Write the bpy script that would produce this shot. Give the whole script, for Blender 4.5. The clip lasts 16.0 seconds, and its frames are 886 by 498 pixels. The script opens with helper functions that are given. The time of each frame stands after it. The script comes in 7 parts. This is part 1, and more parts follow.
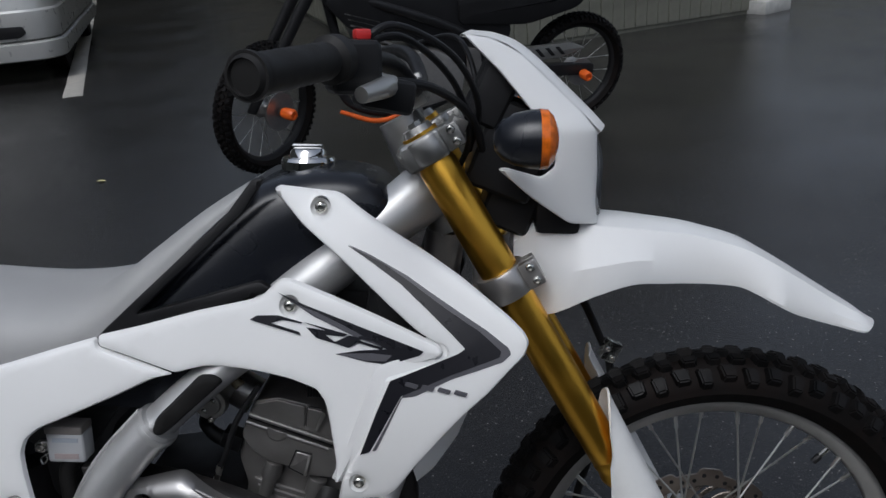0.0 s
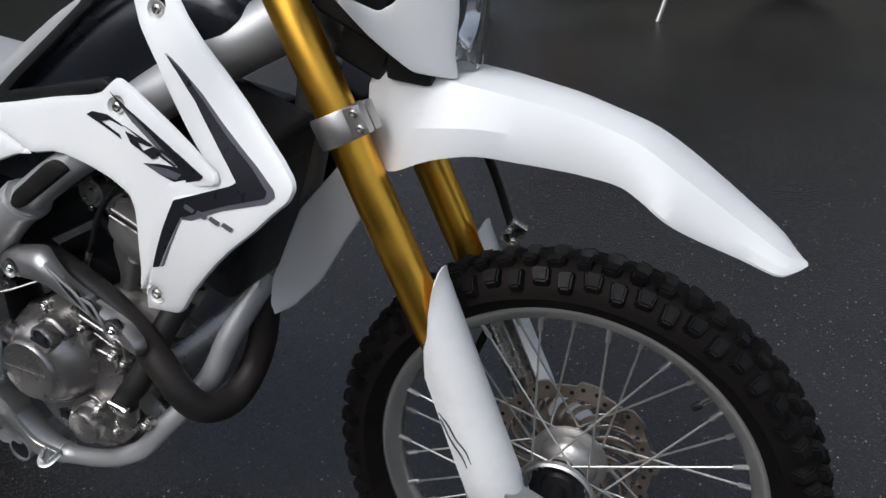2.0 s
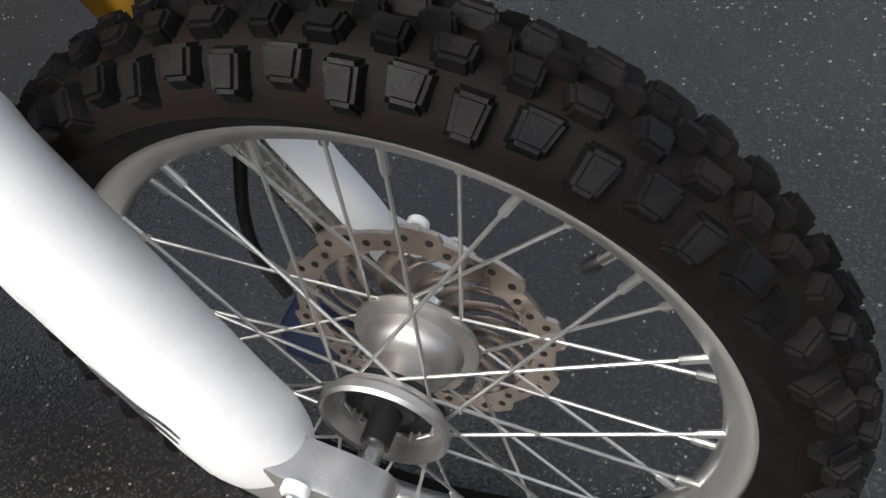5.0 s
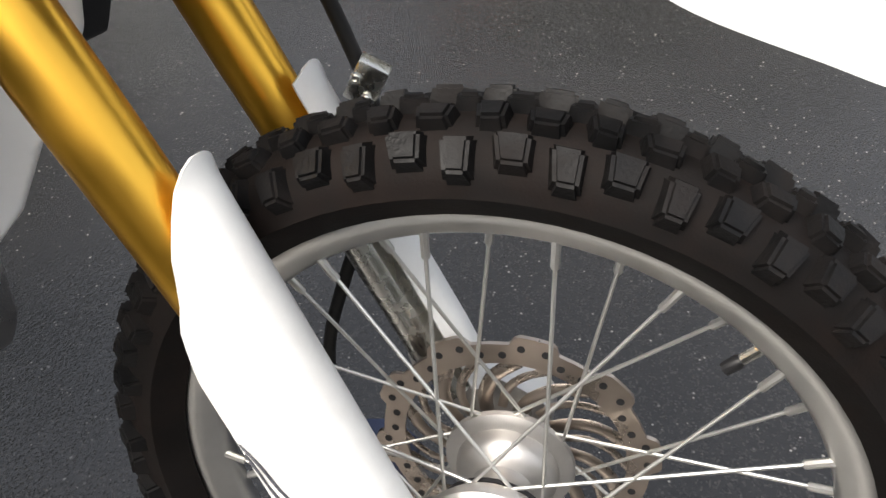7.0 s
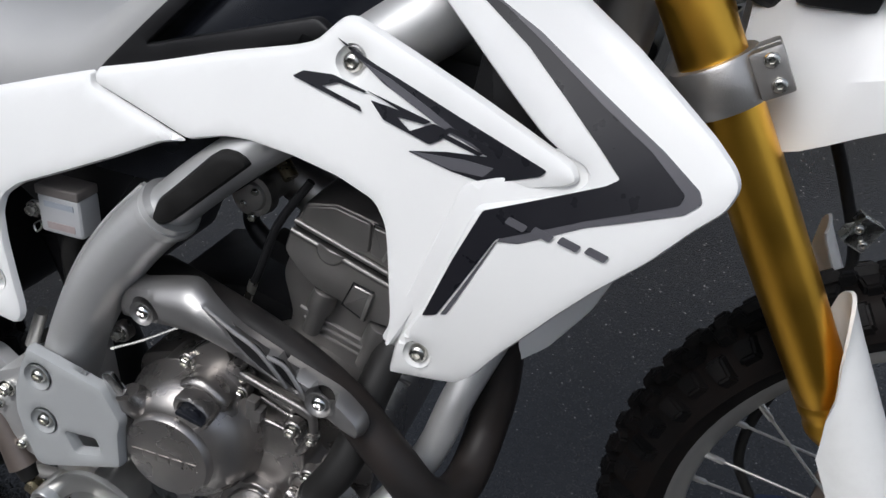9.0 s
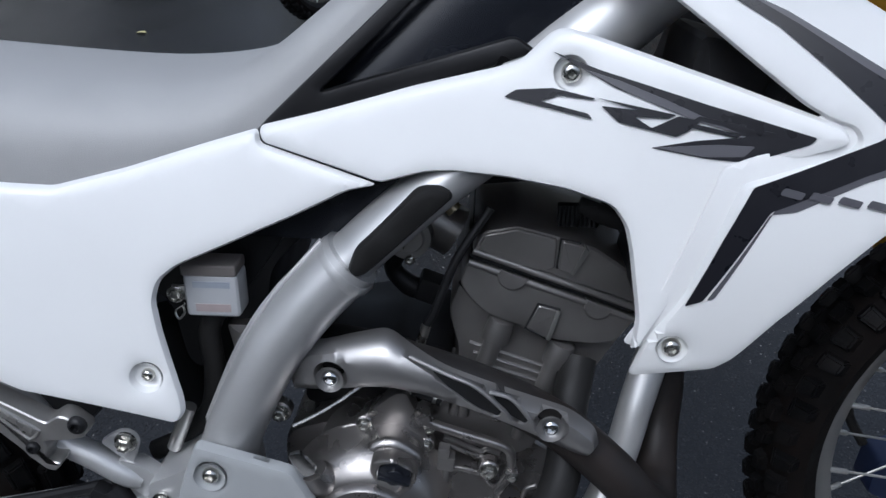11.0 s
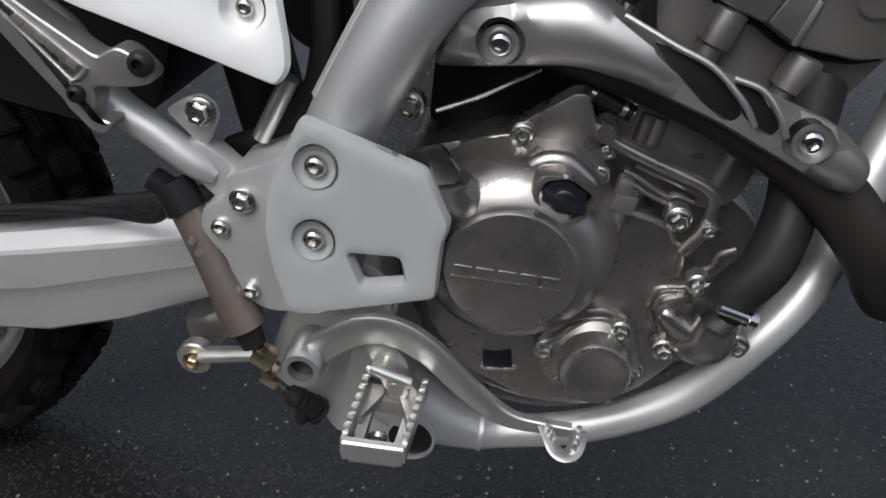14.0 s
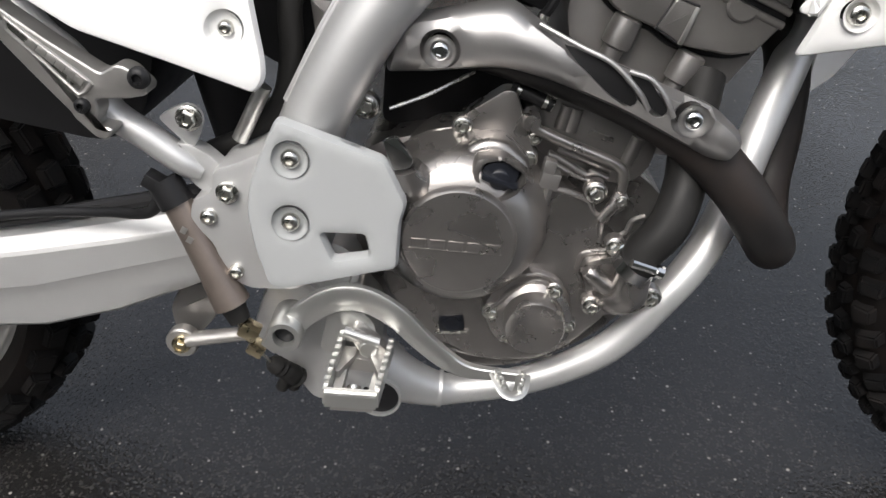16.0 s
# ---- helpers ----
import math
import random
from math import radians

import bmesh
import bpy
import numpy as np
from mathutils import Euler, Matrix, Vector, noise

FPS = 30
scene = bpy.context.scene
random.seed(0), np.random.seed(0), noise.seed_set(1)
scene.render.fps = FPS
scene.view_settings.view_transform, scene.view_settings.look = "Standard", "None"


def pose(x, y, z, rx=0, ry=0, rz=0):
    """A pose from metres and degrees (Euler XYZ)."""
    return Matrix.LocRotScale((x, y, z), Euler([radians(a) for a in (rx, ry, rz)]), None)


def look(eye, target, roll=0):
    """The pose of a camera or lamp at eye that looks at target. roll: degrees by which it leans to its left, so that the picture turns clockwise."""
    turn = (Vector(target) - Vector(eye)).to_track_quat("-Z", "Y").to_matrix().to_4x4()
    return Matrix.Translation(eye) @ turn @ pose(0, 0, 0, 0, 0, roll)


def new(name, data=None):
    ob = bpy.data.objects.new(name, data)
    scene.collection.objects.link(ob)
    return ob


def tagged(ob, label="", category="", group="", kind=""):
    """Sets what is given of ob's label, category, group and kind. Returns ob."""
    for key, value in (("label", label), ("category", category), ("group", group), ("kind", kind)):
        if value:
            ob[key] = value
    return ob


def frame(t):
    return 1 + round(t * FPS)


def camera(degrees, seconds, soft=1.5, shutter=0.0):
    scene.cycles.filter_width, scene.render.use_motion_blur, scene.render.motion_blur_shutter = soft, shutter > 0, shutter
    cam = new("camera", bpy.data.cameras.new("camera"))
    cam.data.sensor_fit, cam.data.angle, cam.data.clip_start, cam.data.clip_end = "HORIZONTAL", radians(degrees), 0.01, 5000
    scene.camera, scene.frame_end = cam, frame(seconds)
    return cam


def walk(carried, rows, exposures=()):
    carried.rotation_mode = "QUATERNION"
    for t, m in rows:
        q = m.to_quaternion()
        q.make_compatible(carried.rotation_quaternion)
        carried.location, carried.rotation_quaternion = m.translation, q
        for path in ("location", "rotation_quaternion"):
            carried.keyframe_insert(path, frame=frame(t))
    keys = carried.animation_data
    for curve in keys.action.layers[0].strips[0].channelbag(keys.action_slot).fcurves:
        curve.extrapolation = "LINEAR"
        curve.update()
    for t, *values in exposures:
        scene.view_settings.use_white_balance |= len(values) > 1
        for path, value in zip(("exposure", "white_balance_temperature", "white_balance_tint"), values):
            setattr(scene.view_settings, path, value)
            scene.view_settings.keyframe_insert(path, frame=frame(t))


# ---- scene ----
cam = camera(58.5, 16.0)
PATH = [
    (0, (-0.295, -0.889, 1.294), (-0.404, 0.941, 0.494), -4.06),
    (0.5, (-0.184, -0.808, 1.293), (-0.392, 0.997, 0.457), -0.99),
    (1, (-0.090, -0.762, 1.267), (-0.537, 0.965, 0.363), -1.78),
    (1.5, (0.073, -0.751, 1.260), (-0.526, 0.890, 0.286), -0.46),
    (2, (0.171, -0.715, 1.226), (-0.480, 0.828, 0.132), -1.48),
    (2.5, (0.211, -0.584, 1.197), (-0.485, 0.818, -0.048), -2.69),
    (3, (0.249, -0.460, 1.162), (-0.388, 0.804, -0.251), -5.40),
    (3.5, (0.330, -0.304, 1.150), (-0.460, 0.651, -0.420), -13.86),
    (4, (0.331, -0.215, 1.088), (-0.482, 0.568, -0.564), -21.60),
    (4.2, (0.312, -0.178, 1.043), (-0.476, 0.608, -0.618), -22.77),
    (6.3, (0.189, -0.237, 0.868), (-0.239, 1.157, -0.502), -10.04),
    (6.5, (0.170, -0.258, 0.879), (-0.289, 1.156, -0.459), -9.42),
    (7, (0.115, -0.304, 0.920), (-0.376, 1.139, -0.375), -5.76),
    (7.5, (-0.004, -0.363, 0.973), (-0.618, 1.036, -0.318), -5.41),
    (8, (-0.126, -0.420, 1.022), (-0.781, 0.975, -0.254), -5.02),
    (8.5, (-0.214, -0.500, 1.058), (-0.927, 0.889, -0.192), -2.98),
    (8.7, (-0.243, -0.527, 1.082), (-0.893, 0.956, -0.094), -1.42),
    (10.8, (-0.559, -0.615, 1.078), (-0.778, 1.041, -0.022), -5.67),
    (11, (-0.588, -0.626, 1.067), (-0.763, 1.065, 0.013), -4.90),
    (11.5, (-0.671, -0.624, 1.030), (-0.713, 1.161, 0.129), -2.68),
    (12, (-0.684, -0.561, 0.945), (-0.702, 1.232, 0.059), 0.54),
    (12.5, (-0.688, -0.537, 0.888), (-0.721, 1.212, -0.080), 1.43),
    (13, (-0.703, -0.541, 0.868), (-0.839, 1.152, -0.188), 0.79),
    (13.5, (-0.724, -0.549, 0.839), (-0.906, 1.076, -0.313), 1.02),
    (14, (-0.728, -0.567, 0.811), (-0.923, 0.990, -0.429), 1.21),
    (14.5, (-0.715, -0.578, 0.796), (-0.877, 0.938, -0.498), 1.76),
    (15, (-0.689, -0.593, 0.794), (-0.780, 0.918, -0.514), 2.01),
    (15.5, (-0.695, -0.631, 0.811), (-0.750, 0.909, -0.464), 1.61),
    (16, (-0.724, -0.669, 0.846), (-0.792, 0.930, -0.355), 1.10),
]
EXPOSURES = [(0, -0.45, 5950, 10), (0.5, -0.12, 6000, 10), (1, -0.02, 6050, 10), (2, 0.08, 6100, 10), (2.5, 0.1, 6150, 10), (3, 0.26, 6300, 10), (4, 0.3, 6450, 10), (6.3, 1.85, 6600, 10), (7, 1.42, 6850, 10), (7.5, 0.66, 6900, 10), (8, 0.5, 6300, 10), (8.5, 0.25, 6200, 10), (11, -0.02, 5600, 10), (11.5, -0.12, 5500, 10), (12, 0.0, 5350, 10), (12.5, 0.4, 5450, 10), (13, 0.36, 5850, 10), (14, 0.18, 6250, 10), (15, 0.72, 6500, 10), (15.5, 0.98, 6550, 10), (16, 0.86, 6550, 10)]
walk(cam, [(t, look(eye, target, roll)) for t, eye, target, roll in PATH], EXPOSURES)

# ---------------------------------------------------------------- light

world = bpy.data.worlds.new("overcast_sky")
scene.world = world
world.use_nodes = True
wn = world.node_tree.nodes
sky = wn.new("ShaderNodeTexSky")
sky.sky_type = "NISHITA"
sky.sun_disc = False
sky.sun_elevation, sky.sun_rotation = radians(52), radians(200)
sky.air_density, sky.dust_density, sky.ozone_density = 1.0, 3.5, 1.0
grey = wn.new("ShaderNodeHueSaturation")
grey.inputs["Saturation"].default_value = 0.4
world.node_tree.links.new(sky.outputs[0], grey.inputs["Color"])
world.node_tree.links.new(grey.outputs[0], wn["Background"].inputs[0])
wn["Background"].inputs[1].default_value = 0.15
sun = new("sun", bpy.data.lights.new("sun", "SUN"))
sun.data.energy, sun.data.angle, sun.data.color = 1.2, radians(30), (1.0, 0.97, 0.93)
sun.matrix_world = look((-0.6, -1.6, 3.6), (0, 0, 0))


# ---------------------------------------------------------------- materials
def material(name, colour, rough=0.5, metal=0.0, grain=0.0, scale=40.0, bump=0.0, fine=300.0, rough_var=0.0, coat=0.0, spec=0.5, dust=None, dust_amount=0.0, dust_scale=6.0):
    """A surface with two scales of variation: broad tone (scale) and fine relief (fine)."""
    m = bpy.data.materials.new(name)
    m.use_nodes = True
    nt = m.node_tree
    b = nt.nodes["Principled BSDF"]
    L = nt.links.new
    b.inputs["Base Color"].default_value = (*colour, 1)
    b.inputs["Roughness"].default_value = rough
    b.inputs["Metallic"].default_value = metal
    b.inputs["Coat Weight"].default_value = coat
    b.inputs["Coat Roughness"].default_value = 0.12
    b.inputs["Specular IOR Level"].default_value = spec
    tc = nt.nodes.new("ShaderNodeTexCoord")
    broad = nt.nodes.new("ShaderNodeTexNoise")
    broad.inputs["Scale"].default_value, broad.inputs["Detail"].default_value = scale, 6
    L(tc.outputs["Object"], broad.inputs["Vector"])
    colour_out = None
    if grain:
        ramp = nt.nodes.new("ShaderNodeValToRGB")
        ramp.color_ramp.elements[0].position, ramp.color_ramp.elements[1].position = 0.3, 0.7
        ramp.color_ramp.elements[0].color = (*[c * (1 - grain) for c in colour], 1)
        ramp.color_ramp.elements[1].color = (*[min(1, c * (1 + grain)) for c in colour], 1)
        L(broad.outputs["Fac"], ramp.inputs["Fac"])
        colour_out = ramp.outputs["Color"]
    if dust:
        spread = nt.nodes.new("ShaderNodeTexNoise")
        spread.inputs["Scale"].default_value, spread.inputs["Detail"].default_value, spread.inputs["Roughness"].default_value = dust_scale, 8, 0.7
        L(tc.outputs["Object"], spread.inputs["Vector"])
        rng = nt.nodes.new("ShaderNodeMapRange")
        rng.inputs["From Min"].default_value, rng.inputs["From Max"].default_value = 0.45, 0.75
        rng.inputs["To Max"].default_value = dust_amount
        L(spread.outputs["Fac"], rng.inputs["Value"])
        mix = nt.nodes.new("ShaderNodeMix")
        mix.data_type = "RGBA"
        mix.inputs["A"].default_value, mix.inputs["B"].default_value = (*colour, 1), (*dust, 1)
        if colour_out:
            L(colour_out, mix.inputs["A"])
        L(rng.outputs["Result"], mix.inputs["Factor"])
        colour_out = mix.outputs["Result"]
    if colour_out:
        L(colour_out, b.inputs["Base Color"])
    if rough_var:
        rr = nt.nodes.new("ShaderNodeMapRange")
        rr.inputs["From Min"].default_value, rr.inputs["From Max"].default_value = 0.3, 0.7
        rr.inputs["To Min"].default_value, rr.inputs["To Max"].default_value = max(0.02, rough - rough_var), min(1, rough + rough_var)
        L(broad.outputs["Fac"], rr.inputs["Value"])
        L(rr.outputs["Result"], b.inputs["Roughness"])
    if bump:
        n2 = nt.nodes.new("ShaderNodeTexNoise")
        n2.inputs["Scale"].default_value, n2.inputs["Detail"].default_value = fine, 4
        L(tc.outputs["Object"], n2.inputs["Vector"])
        bp = nt.nodes.new("ShaderNodeBump")
        bp.inputs["Strength"].default_value, bp.inputs["Distance"].default_value = bump, 0.001
        L(n2.outputs["Fac"], bp.inputs["Height"])
        L(bp.outputs["Normal"], b.inputs["Normal"])
    return m


WHITE = material("white_plastic", (0.86, 0.86, 0.845), 0.34, grain=0.02, scale=7, bump=0.03, fine=900, rough_var=0.05)
WHITE_MATT = material("white_guard_plastic", (0.82, 0.82, 0.80), 0.42, grain=0.03, scale=12, bump=0.06, fine=700, rough_var=0.06, dust=(0.35, 0.32, 0.3), dust_amount=0.18, dust_scale=14)
GOLD = material("gold_anodised", (0.85, 0.47, 0.06), 0.33, metal=1.0, grain=0.03, scale=20, bump=0.03, fine=600, rough_var=0.05)
SILVER = material("silver_frame_paint", (0.58, 0.58, 0.575), 0.42, metal=0.62, grain=0.03, scale=30, bump=0.06, fine=1400, rough_var=0.05)
GREY_PLASTIC = material("grey_cover_plastic", (0.36, 0.37, 0.37), 0.5, grain=0.02, scale=14, bump=0.06, fine=1200)
ENGINE = material("engine_grey_paint", (0.345, 0.328, 0.315), 0.29, metal=0.9, grain=0.09, scale=24, bump=0.2, fine=900, rough_var=0.09)
ENGINE_DARK = material("engine_dark_paint", (0.31, 0.298, 0.288), 0.36, metal=0.82, grain=0.1, scale=24, bump=0.18, fine=900, rough_var=0.08)
CASTING = material("cast_alloy", (0.50, 0.485, 0.465), 0.38, metal=0.85, grain=0.08, scale=50, bump=0.2, fine=700, rough_var=0.08)
GUARD = material("heat_shield_grey", (0.40, 0.392, 0.386), 0.36, metal=0.85, grain=0.05, scale=18, bump=0.06, fine=1200, rough_var=0.06)
EXHAUST = material("black_pipe_coating", (0.018, 0.017, 0.017), 0.5, metal=0.0, spec=0.25, grain=0.25, scale=16, bump=0.1, fine=500, rough_var=0.1, dust=(0.06, 0.04, 0.03), dust_amount=0.35, dust_scale=9)
BLACK = material("black_plastic", (0.012, 0.012, 0.013), 0.45, spec=0.3, grain=0.1, scale=20, bump=0.08, fine=900, rough_var=0.08)
GLOSS_BLACK = material("gloss_black", (0.011, 0.0125, 0.017), 0.26, grain=0.1, scale=10, rough_var=0.04, bump=0.02, fine=500)
GRAPHITE = material("graphite_graphic", (0.10, 0.098, 0.11), 0.35, grain=0.05, scale=30)
DECAL = material("black_graphic", (0.014, 0.014, 0.018), 0.3, spec=0.35, grain=0.1, scale=60, rough_var=0.05)
RUBBER = material("black_rubber", (0.016, 0.0155, 0.015), 0.55, spec=0.25, grain=0.15, scale=40, bump=0.15, fine=700, rough_var=0.1)
TYRE = material("tyre_rubber", (0.006, 0.0052, 0.005), 0.62, spec=0.10, grain=0.25, scale=18, bump=0.25, fine=500, rough_var=0.12, dust=(0.014, 0.0085, 0.0065), dust_amount=0.7, dust_scale=11)
TREAD = material("tread_rubber", (0.0055, 0.0055, 0.0058), 0.5, spec=0.14, grain=0.3, scale=30, bump=0.5, fine=300, rough_var=0.2, dust=(0.013, 0.0095, 0.008), dust_amount=0.7, dust_scale=30)
ALLOY = material("rim_alloy", (0.49, 0.485, 0.465), 0.36, metal=0.9, grain=0.05, scale=60, bump=0.1, fine=600, rough_var=0.08)
SPOKE = material("satin_spoke_steel", (0.55, 0.545, 0.52), 0.36, metal=0.9)
STEEL = material("zinc_steel", (0.62, 0.61, 0.57), 0.25, metal=1.0, grain=0.06, scale=80, rough_var=0.08, bump=0.05, fine=900)
ZINC = material("grey_zinc", (0.60, 0.60, 0.58), 0.34, metal=0.9, grain=0.05, scale=14, bump=0.06, fine=900, rough_var=0.04)
CHROME = material("chrome", (0.75, 0.75, 0.74), 0.09, metal=1.0, rough_var=0.03, scale=30)
YELLOW_ZINC = material("yellow_zinc", (0.50, 0.43, 0.29), 0.28, metal=1.0, grain=0.1, scale=90, rough_var=0.08)
DISC = material("disc_steel", (0.42, 0.36, 0.31), 0.32, metal=1.0, grain=0.12, scale=30, rough_var=0.1, bump=0.1, fine=800)
SEAT = material("silver_seat_vinyl", (0.40, 0.40, 0.395), 0.48, grain=0.04, scale=20, bump=0.35, fine=1100, rough_var=0.06)
AMBER = material("amber_lens", (0.75, 0.16, 0.01), 0.12, grain=0.25, scale=120, bump=0.3, fine=260)
RESERVOIR = material("milky_reservoir", (0.42, 0.43, 0.44), 0.3, grain=0.04, scale=30, bump=0.05, fine=500)
ORANGE = material("orange_plastic", (0.72, 0.12, 0.015), 0.35, grain=0.06, scale=30, rough_var=0.05)
RED = material("red_stripe", (0.55, 0.03, 0.03), 0.35, grain=0.06, scale=30)
VAN_PAINT = material("silver_car_paint", (0.52, 0.52, 0.50), 0.3, metal=0.3, grain=0.02, scale=10, coat=0.5, rough_var=0.04)
PAINT_LINE = material("worn_line_paint", (0.42, 0.40, 0.36), 0.55, grain=0.2, scale=14, bump=0.4, fine=160, rough_var=0.1)
WALL = material("weathered_board", (0.13, 0.13, 0.105), 0.7, grain=0.25, scale=5, bump=0.3, fine=60, rough_var=0.1)
LEAF = material("pale_leaf", (0.55, 0.5, 0.25), 0.5, grain=0.15, scale=80)
SCRATCH = material("black_scuff", (0.05, 0.05, 0.06), 0.5, grain=0.3, scale=200)


def glass_material():
    m = bpy.data.materials.new("clear_lens")
    m.use_nodes = True
    b = m.node_tree.nodes["Principled BSDF"]
    b.inputs["Base Color"].default_value = (0.95, 0.96, 0.97, 1)
    b.inputs["Roughness"].default_value = 0.04
    b.inputs["Transmission Weight"].default_value = 1.0
    b.inputs["IOR"].default_value = 1.45
    return m


GLASS = glass_material()


def asphalt_material():
    """Wet asphalt: dark binder, pale stone chips and painted wet glints, glossier where water stands."""
    m = bpy.data.materials.new("wet_asphalt")
    m.use_nodes = True
    nt = m.node_tree
    L, N = nt.links.new, nt.nodes.new
    b = nt.nodes["Principled BSDF"]
    tc = N("ShaderNodeTexCoord")

    def tex(kind, scale, detail=3.0, rough=0.5):
        n = N(kind)
        n.inputs["Scale"].default_value = scale
        if kind == "ShaderNodeTexNoise":
            n.inputs["Detail"].default_value, n.inputs["Roughness"].default_value = detail, rough
        L(tc.outputs["Object"], n.inputs["Vector"])
        return n

    def span(src, a, z, lo=0.0, hi=1.0):
        r = N("ShaderNodeMapRange")
        for k, v in (("From Min", a), ("From Max", z), ("To Min", lo), ("To Max", hi)):
            r.inputs[k].default_value = v
        L(src, r.inputs["Value"])
        return r.outputs["Result"]

    def mix(f, a, z):
        x = N("ShaderNodeMix")
        x.data_type = "RGBA"
        L(f, x.inputs["Factor"])
        for k, v in (("A", a), ("B", z)):
            if isinstance(v, tuple):
                x.inputs[k].default_value = v
            else:
                L(v, x.inputs[k])
        return x.outputs["Result"]

    chips = tex("ShaderNodeTexVoronoi", 150)
    pebbles = tex("ShaderNodeTexVoronoi", 190)
    lumps = tex("ShaderNodeTexNoise", 130, 4, 0.65)
    blotch = tex("ShaderNodeTexNoise", 1.4, 6, 0.6)
    wet = tex("ShaderNodeTexNoise", 0.75, 5, 0.55)
    base = mix(span(blotch.outputs["Fac"], 0.35, 0.65), (0.009, 0.0087, 0.0085, 1), (0.019, 0.0183, 0.018, 1))
    pick = N("ShaderNodeSeparateColor")
    L(chips.outputs["Color"], pick.inputs[0])
    edge = N("ShaderNodeMath")
    edge.operation = "MULTIPLY_ADD"
    L(pick.outputs[1], edge.inputs[0])
    edge.inputs[1].default_value, edge.inputs[2].default_value = -0.3, -0.02
    near = N("ShaderNodeMath")
    near.operation = "ADD"
    L(chips.outputs["Distance"], near.inputs[0])
    L(edge.outputs[0], near.inputs[1])
    small = N("ShaderNodeMath")
    small.operation = "MULTIPLY"
    L(span(near.outputs[0], 0.0, 0.08, 1, 0), small.inputs[0])
    # picks extra pale specks: stone chips, plus sky glints put into the colour
    L(span(pick.outputs[0], 0.89, 0.98, 0, 1), small.inputs[1])
    grit = tex("ShaderNodeTexVoronoi", 330)
    gritty = N("ShaderNodeSeparateColor")
    L(grit.outputs["Color"], gritty.inputs[0])
    base = mix(span(gritty.outputs[2], 0.7, 1.0), base, (0.036, 0.034, 0.032, 1))
    speck = mix(small.outputs[0], base, (0.26, 0.245, 0.225, 1))
    # sparse larger stone chips
    stones = tex("ShaderNodeTexVoronoi", 62)
    stone = N("ShaderNodeSeparateColor")
    L(stones.outputs["Color"], stone.inputs[0])
    sized = N("ShaderNodeMath")
    sized.operation = "MULTIPLY_ADD"
    L(stone.outputs[1], sized.inputs[0])
    sized.inputs[1].default_value, sized.inputs[2].default_value = -0.14, -0.04
    reach = N("ShaderNodeMath")
    reach.operation = "ADD"
    L(stones.outputs["Distance"], reach.inputs[0])
    L(sized.outputs[0], reach.inputs[1])
    few = N("ShaderNodeMath")
    few.operation = "MULTIPLY"
    L(span(reach.outputs[0], 0.0, 0.05, 1, 0), few.inputs[0])
    L(span(stone.outputs[0], 0.93, 0.98, 0, 0.8), few.inputs[1])
    speck = mix(few.outputs[0], speck, (0.17, 0.16, 0.15, 1))
    L(speck, b.inputs["Base Color"])
    L(span(wet.outputs["Fac"], 0.38, 0.56, 0.22, 0.07), b.inputs["Roughness"])
    b.inputs["Specular IOR Level"].default_value = 0.6
    rough_h = N("ShaderNodeMath")
    rough_h.operation = "MULTIPLY"
    both = N("ShaderNodeMath")
    both.operation = "ADD"
    L(span(pebbles.outputs["Distance"], 0.0, 0.6, 1, 0), both.inputs[0])
    L(span(lumps.outputs["Fac"], 0.3, 0.7, 0, 0.6), both.inputs[1])
    L(both.outputs[0], rough_h.inputs[0])
    L(span(wet.outputs["Fac"], 0.42, 0.62, 1.0, 0.45), rough_h.inputs[1])
    bp = N("ShaderNodeBump")
    bp.inputs["Strength"].default_value, bp.inputs["Distance"].default_value = 0.3, 0.003
    L(rough_h.outputs[0], bp.inputs["Height"])
    L(bp.outputs["Normal"], b.inputs["Normal"])
    return m


ASPHALT = asphalt_material()


# ---------------------------------------------------------------- mesh helpers
from mathutils.geometry import delaunay_2d_cdt


def part(name, bm, mat, parent, label="", smooth=True, angle=35):
    """One mesh object from a bmesh, under a thing or a part."""
    me = bpy.data.meshes.new(name)
    bmesh.ops.recalc_face_normals(bm, faces=bm.faces)
    if smooth:
        for f in bm.faces:
            f.smooth = True
        lim = radians(angle)
        for e in bm.edges:
            if len(e.link_faces) == 2 and e.calc_face_angle(0) > lim:
                e.smooth = False
    bm.to_mesh(me)
    bm.free()
    for x in (mat if isinstance(mat, (list, tuple)) else [mat]):
        me.materials.append(x)
    ob = new(name, me)
    ob.parent = parent
    return tagged(ob, label)


def again(ob, m, parent=None):
    """Another object on the same mesh."""
    o = new(ob.name.split(".")[0], ob.data)
    o.parent = parent or ob.parent
    o.matrix_basis = m
    return o


def spline(points, n=8, closed=False):
    """A smooth line through points of any dimension."""
    P = [np.array(p, float) for p in points]
    k = len(P)
    out = []
    for i in range(k if closed else k - 1):
        p1, p2 = P[i], P[(i + 1) % k]
        p0 = P[i - 1] if (i or closed) else 2 * p1 - p2
        p3 = P[(i + 2) % k] if (i + 2 < k or closed) else 2 * p2 - p1
        for j in range(n):
            t = j / n
            out.append(0.5 * (2 * p1 + (p2 - p0) * t + (2 * p0 - 5 * p1 + 4 * p2 - p3) * t * t + (3 * p1 - p0 - 3 * p2 + p3) * t ** 3))
    if not closed:
        out.append(P[-1])
    return out


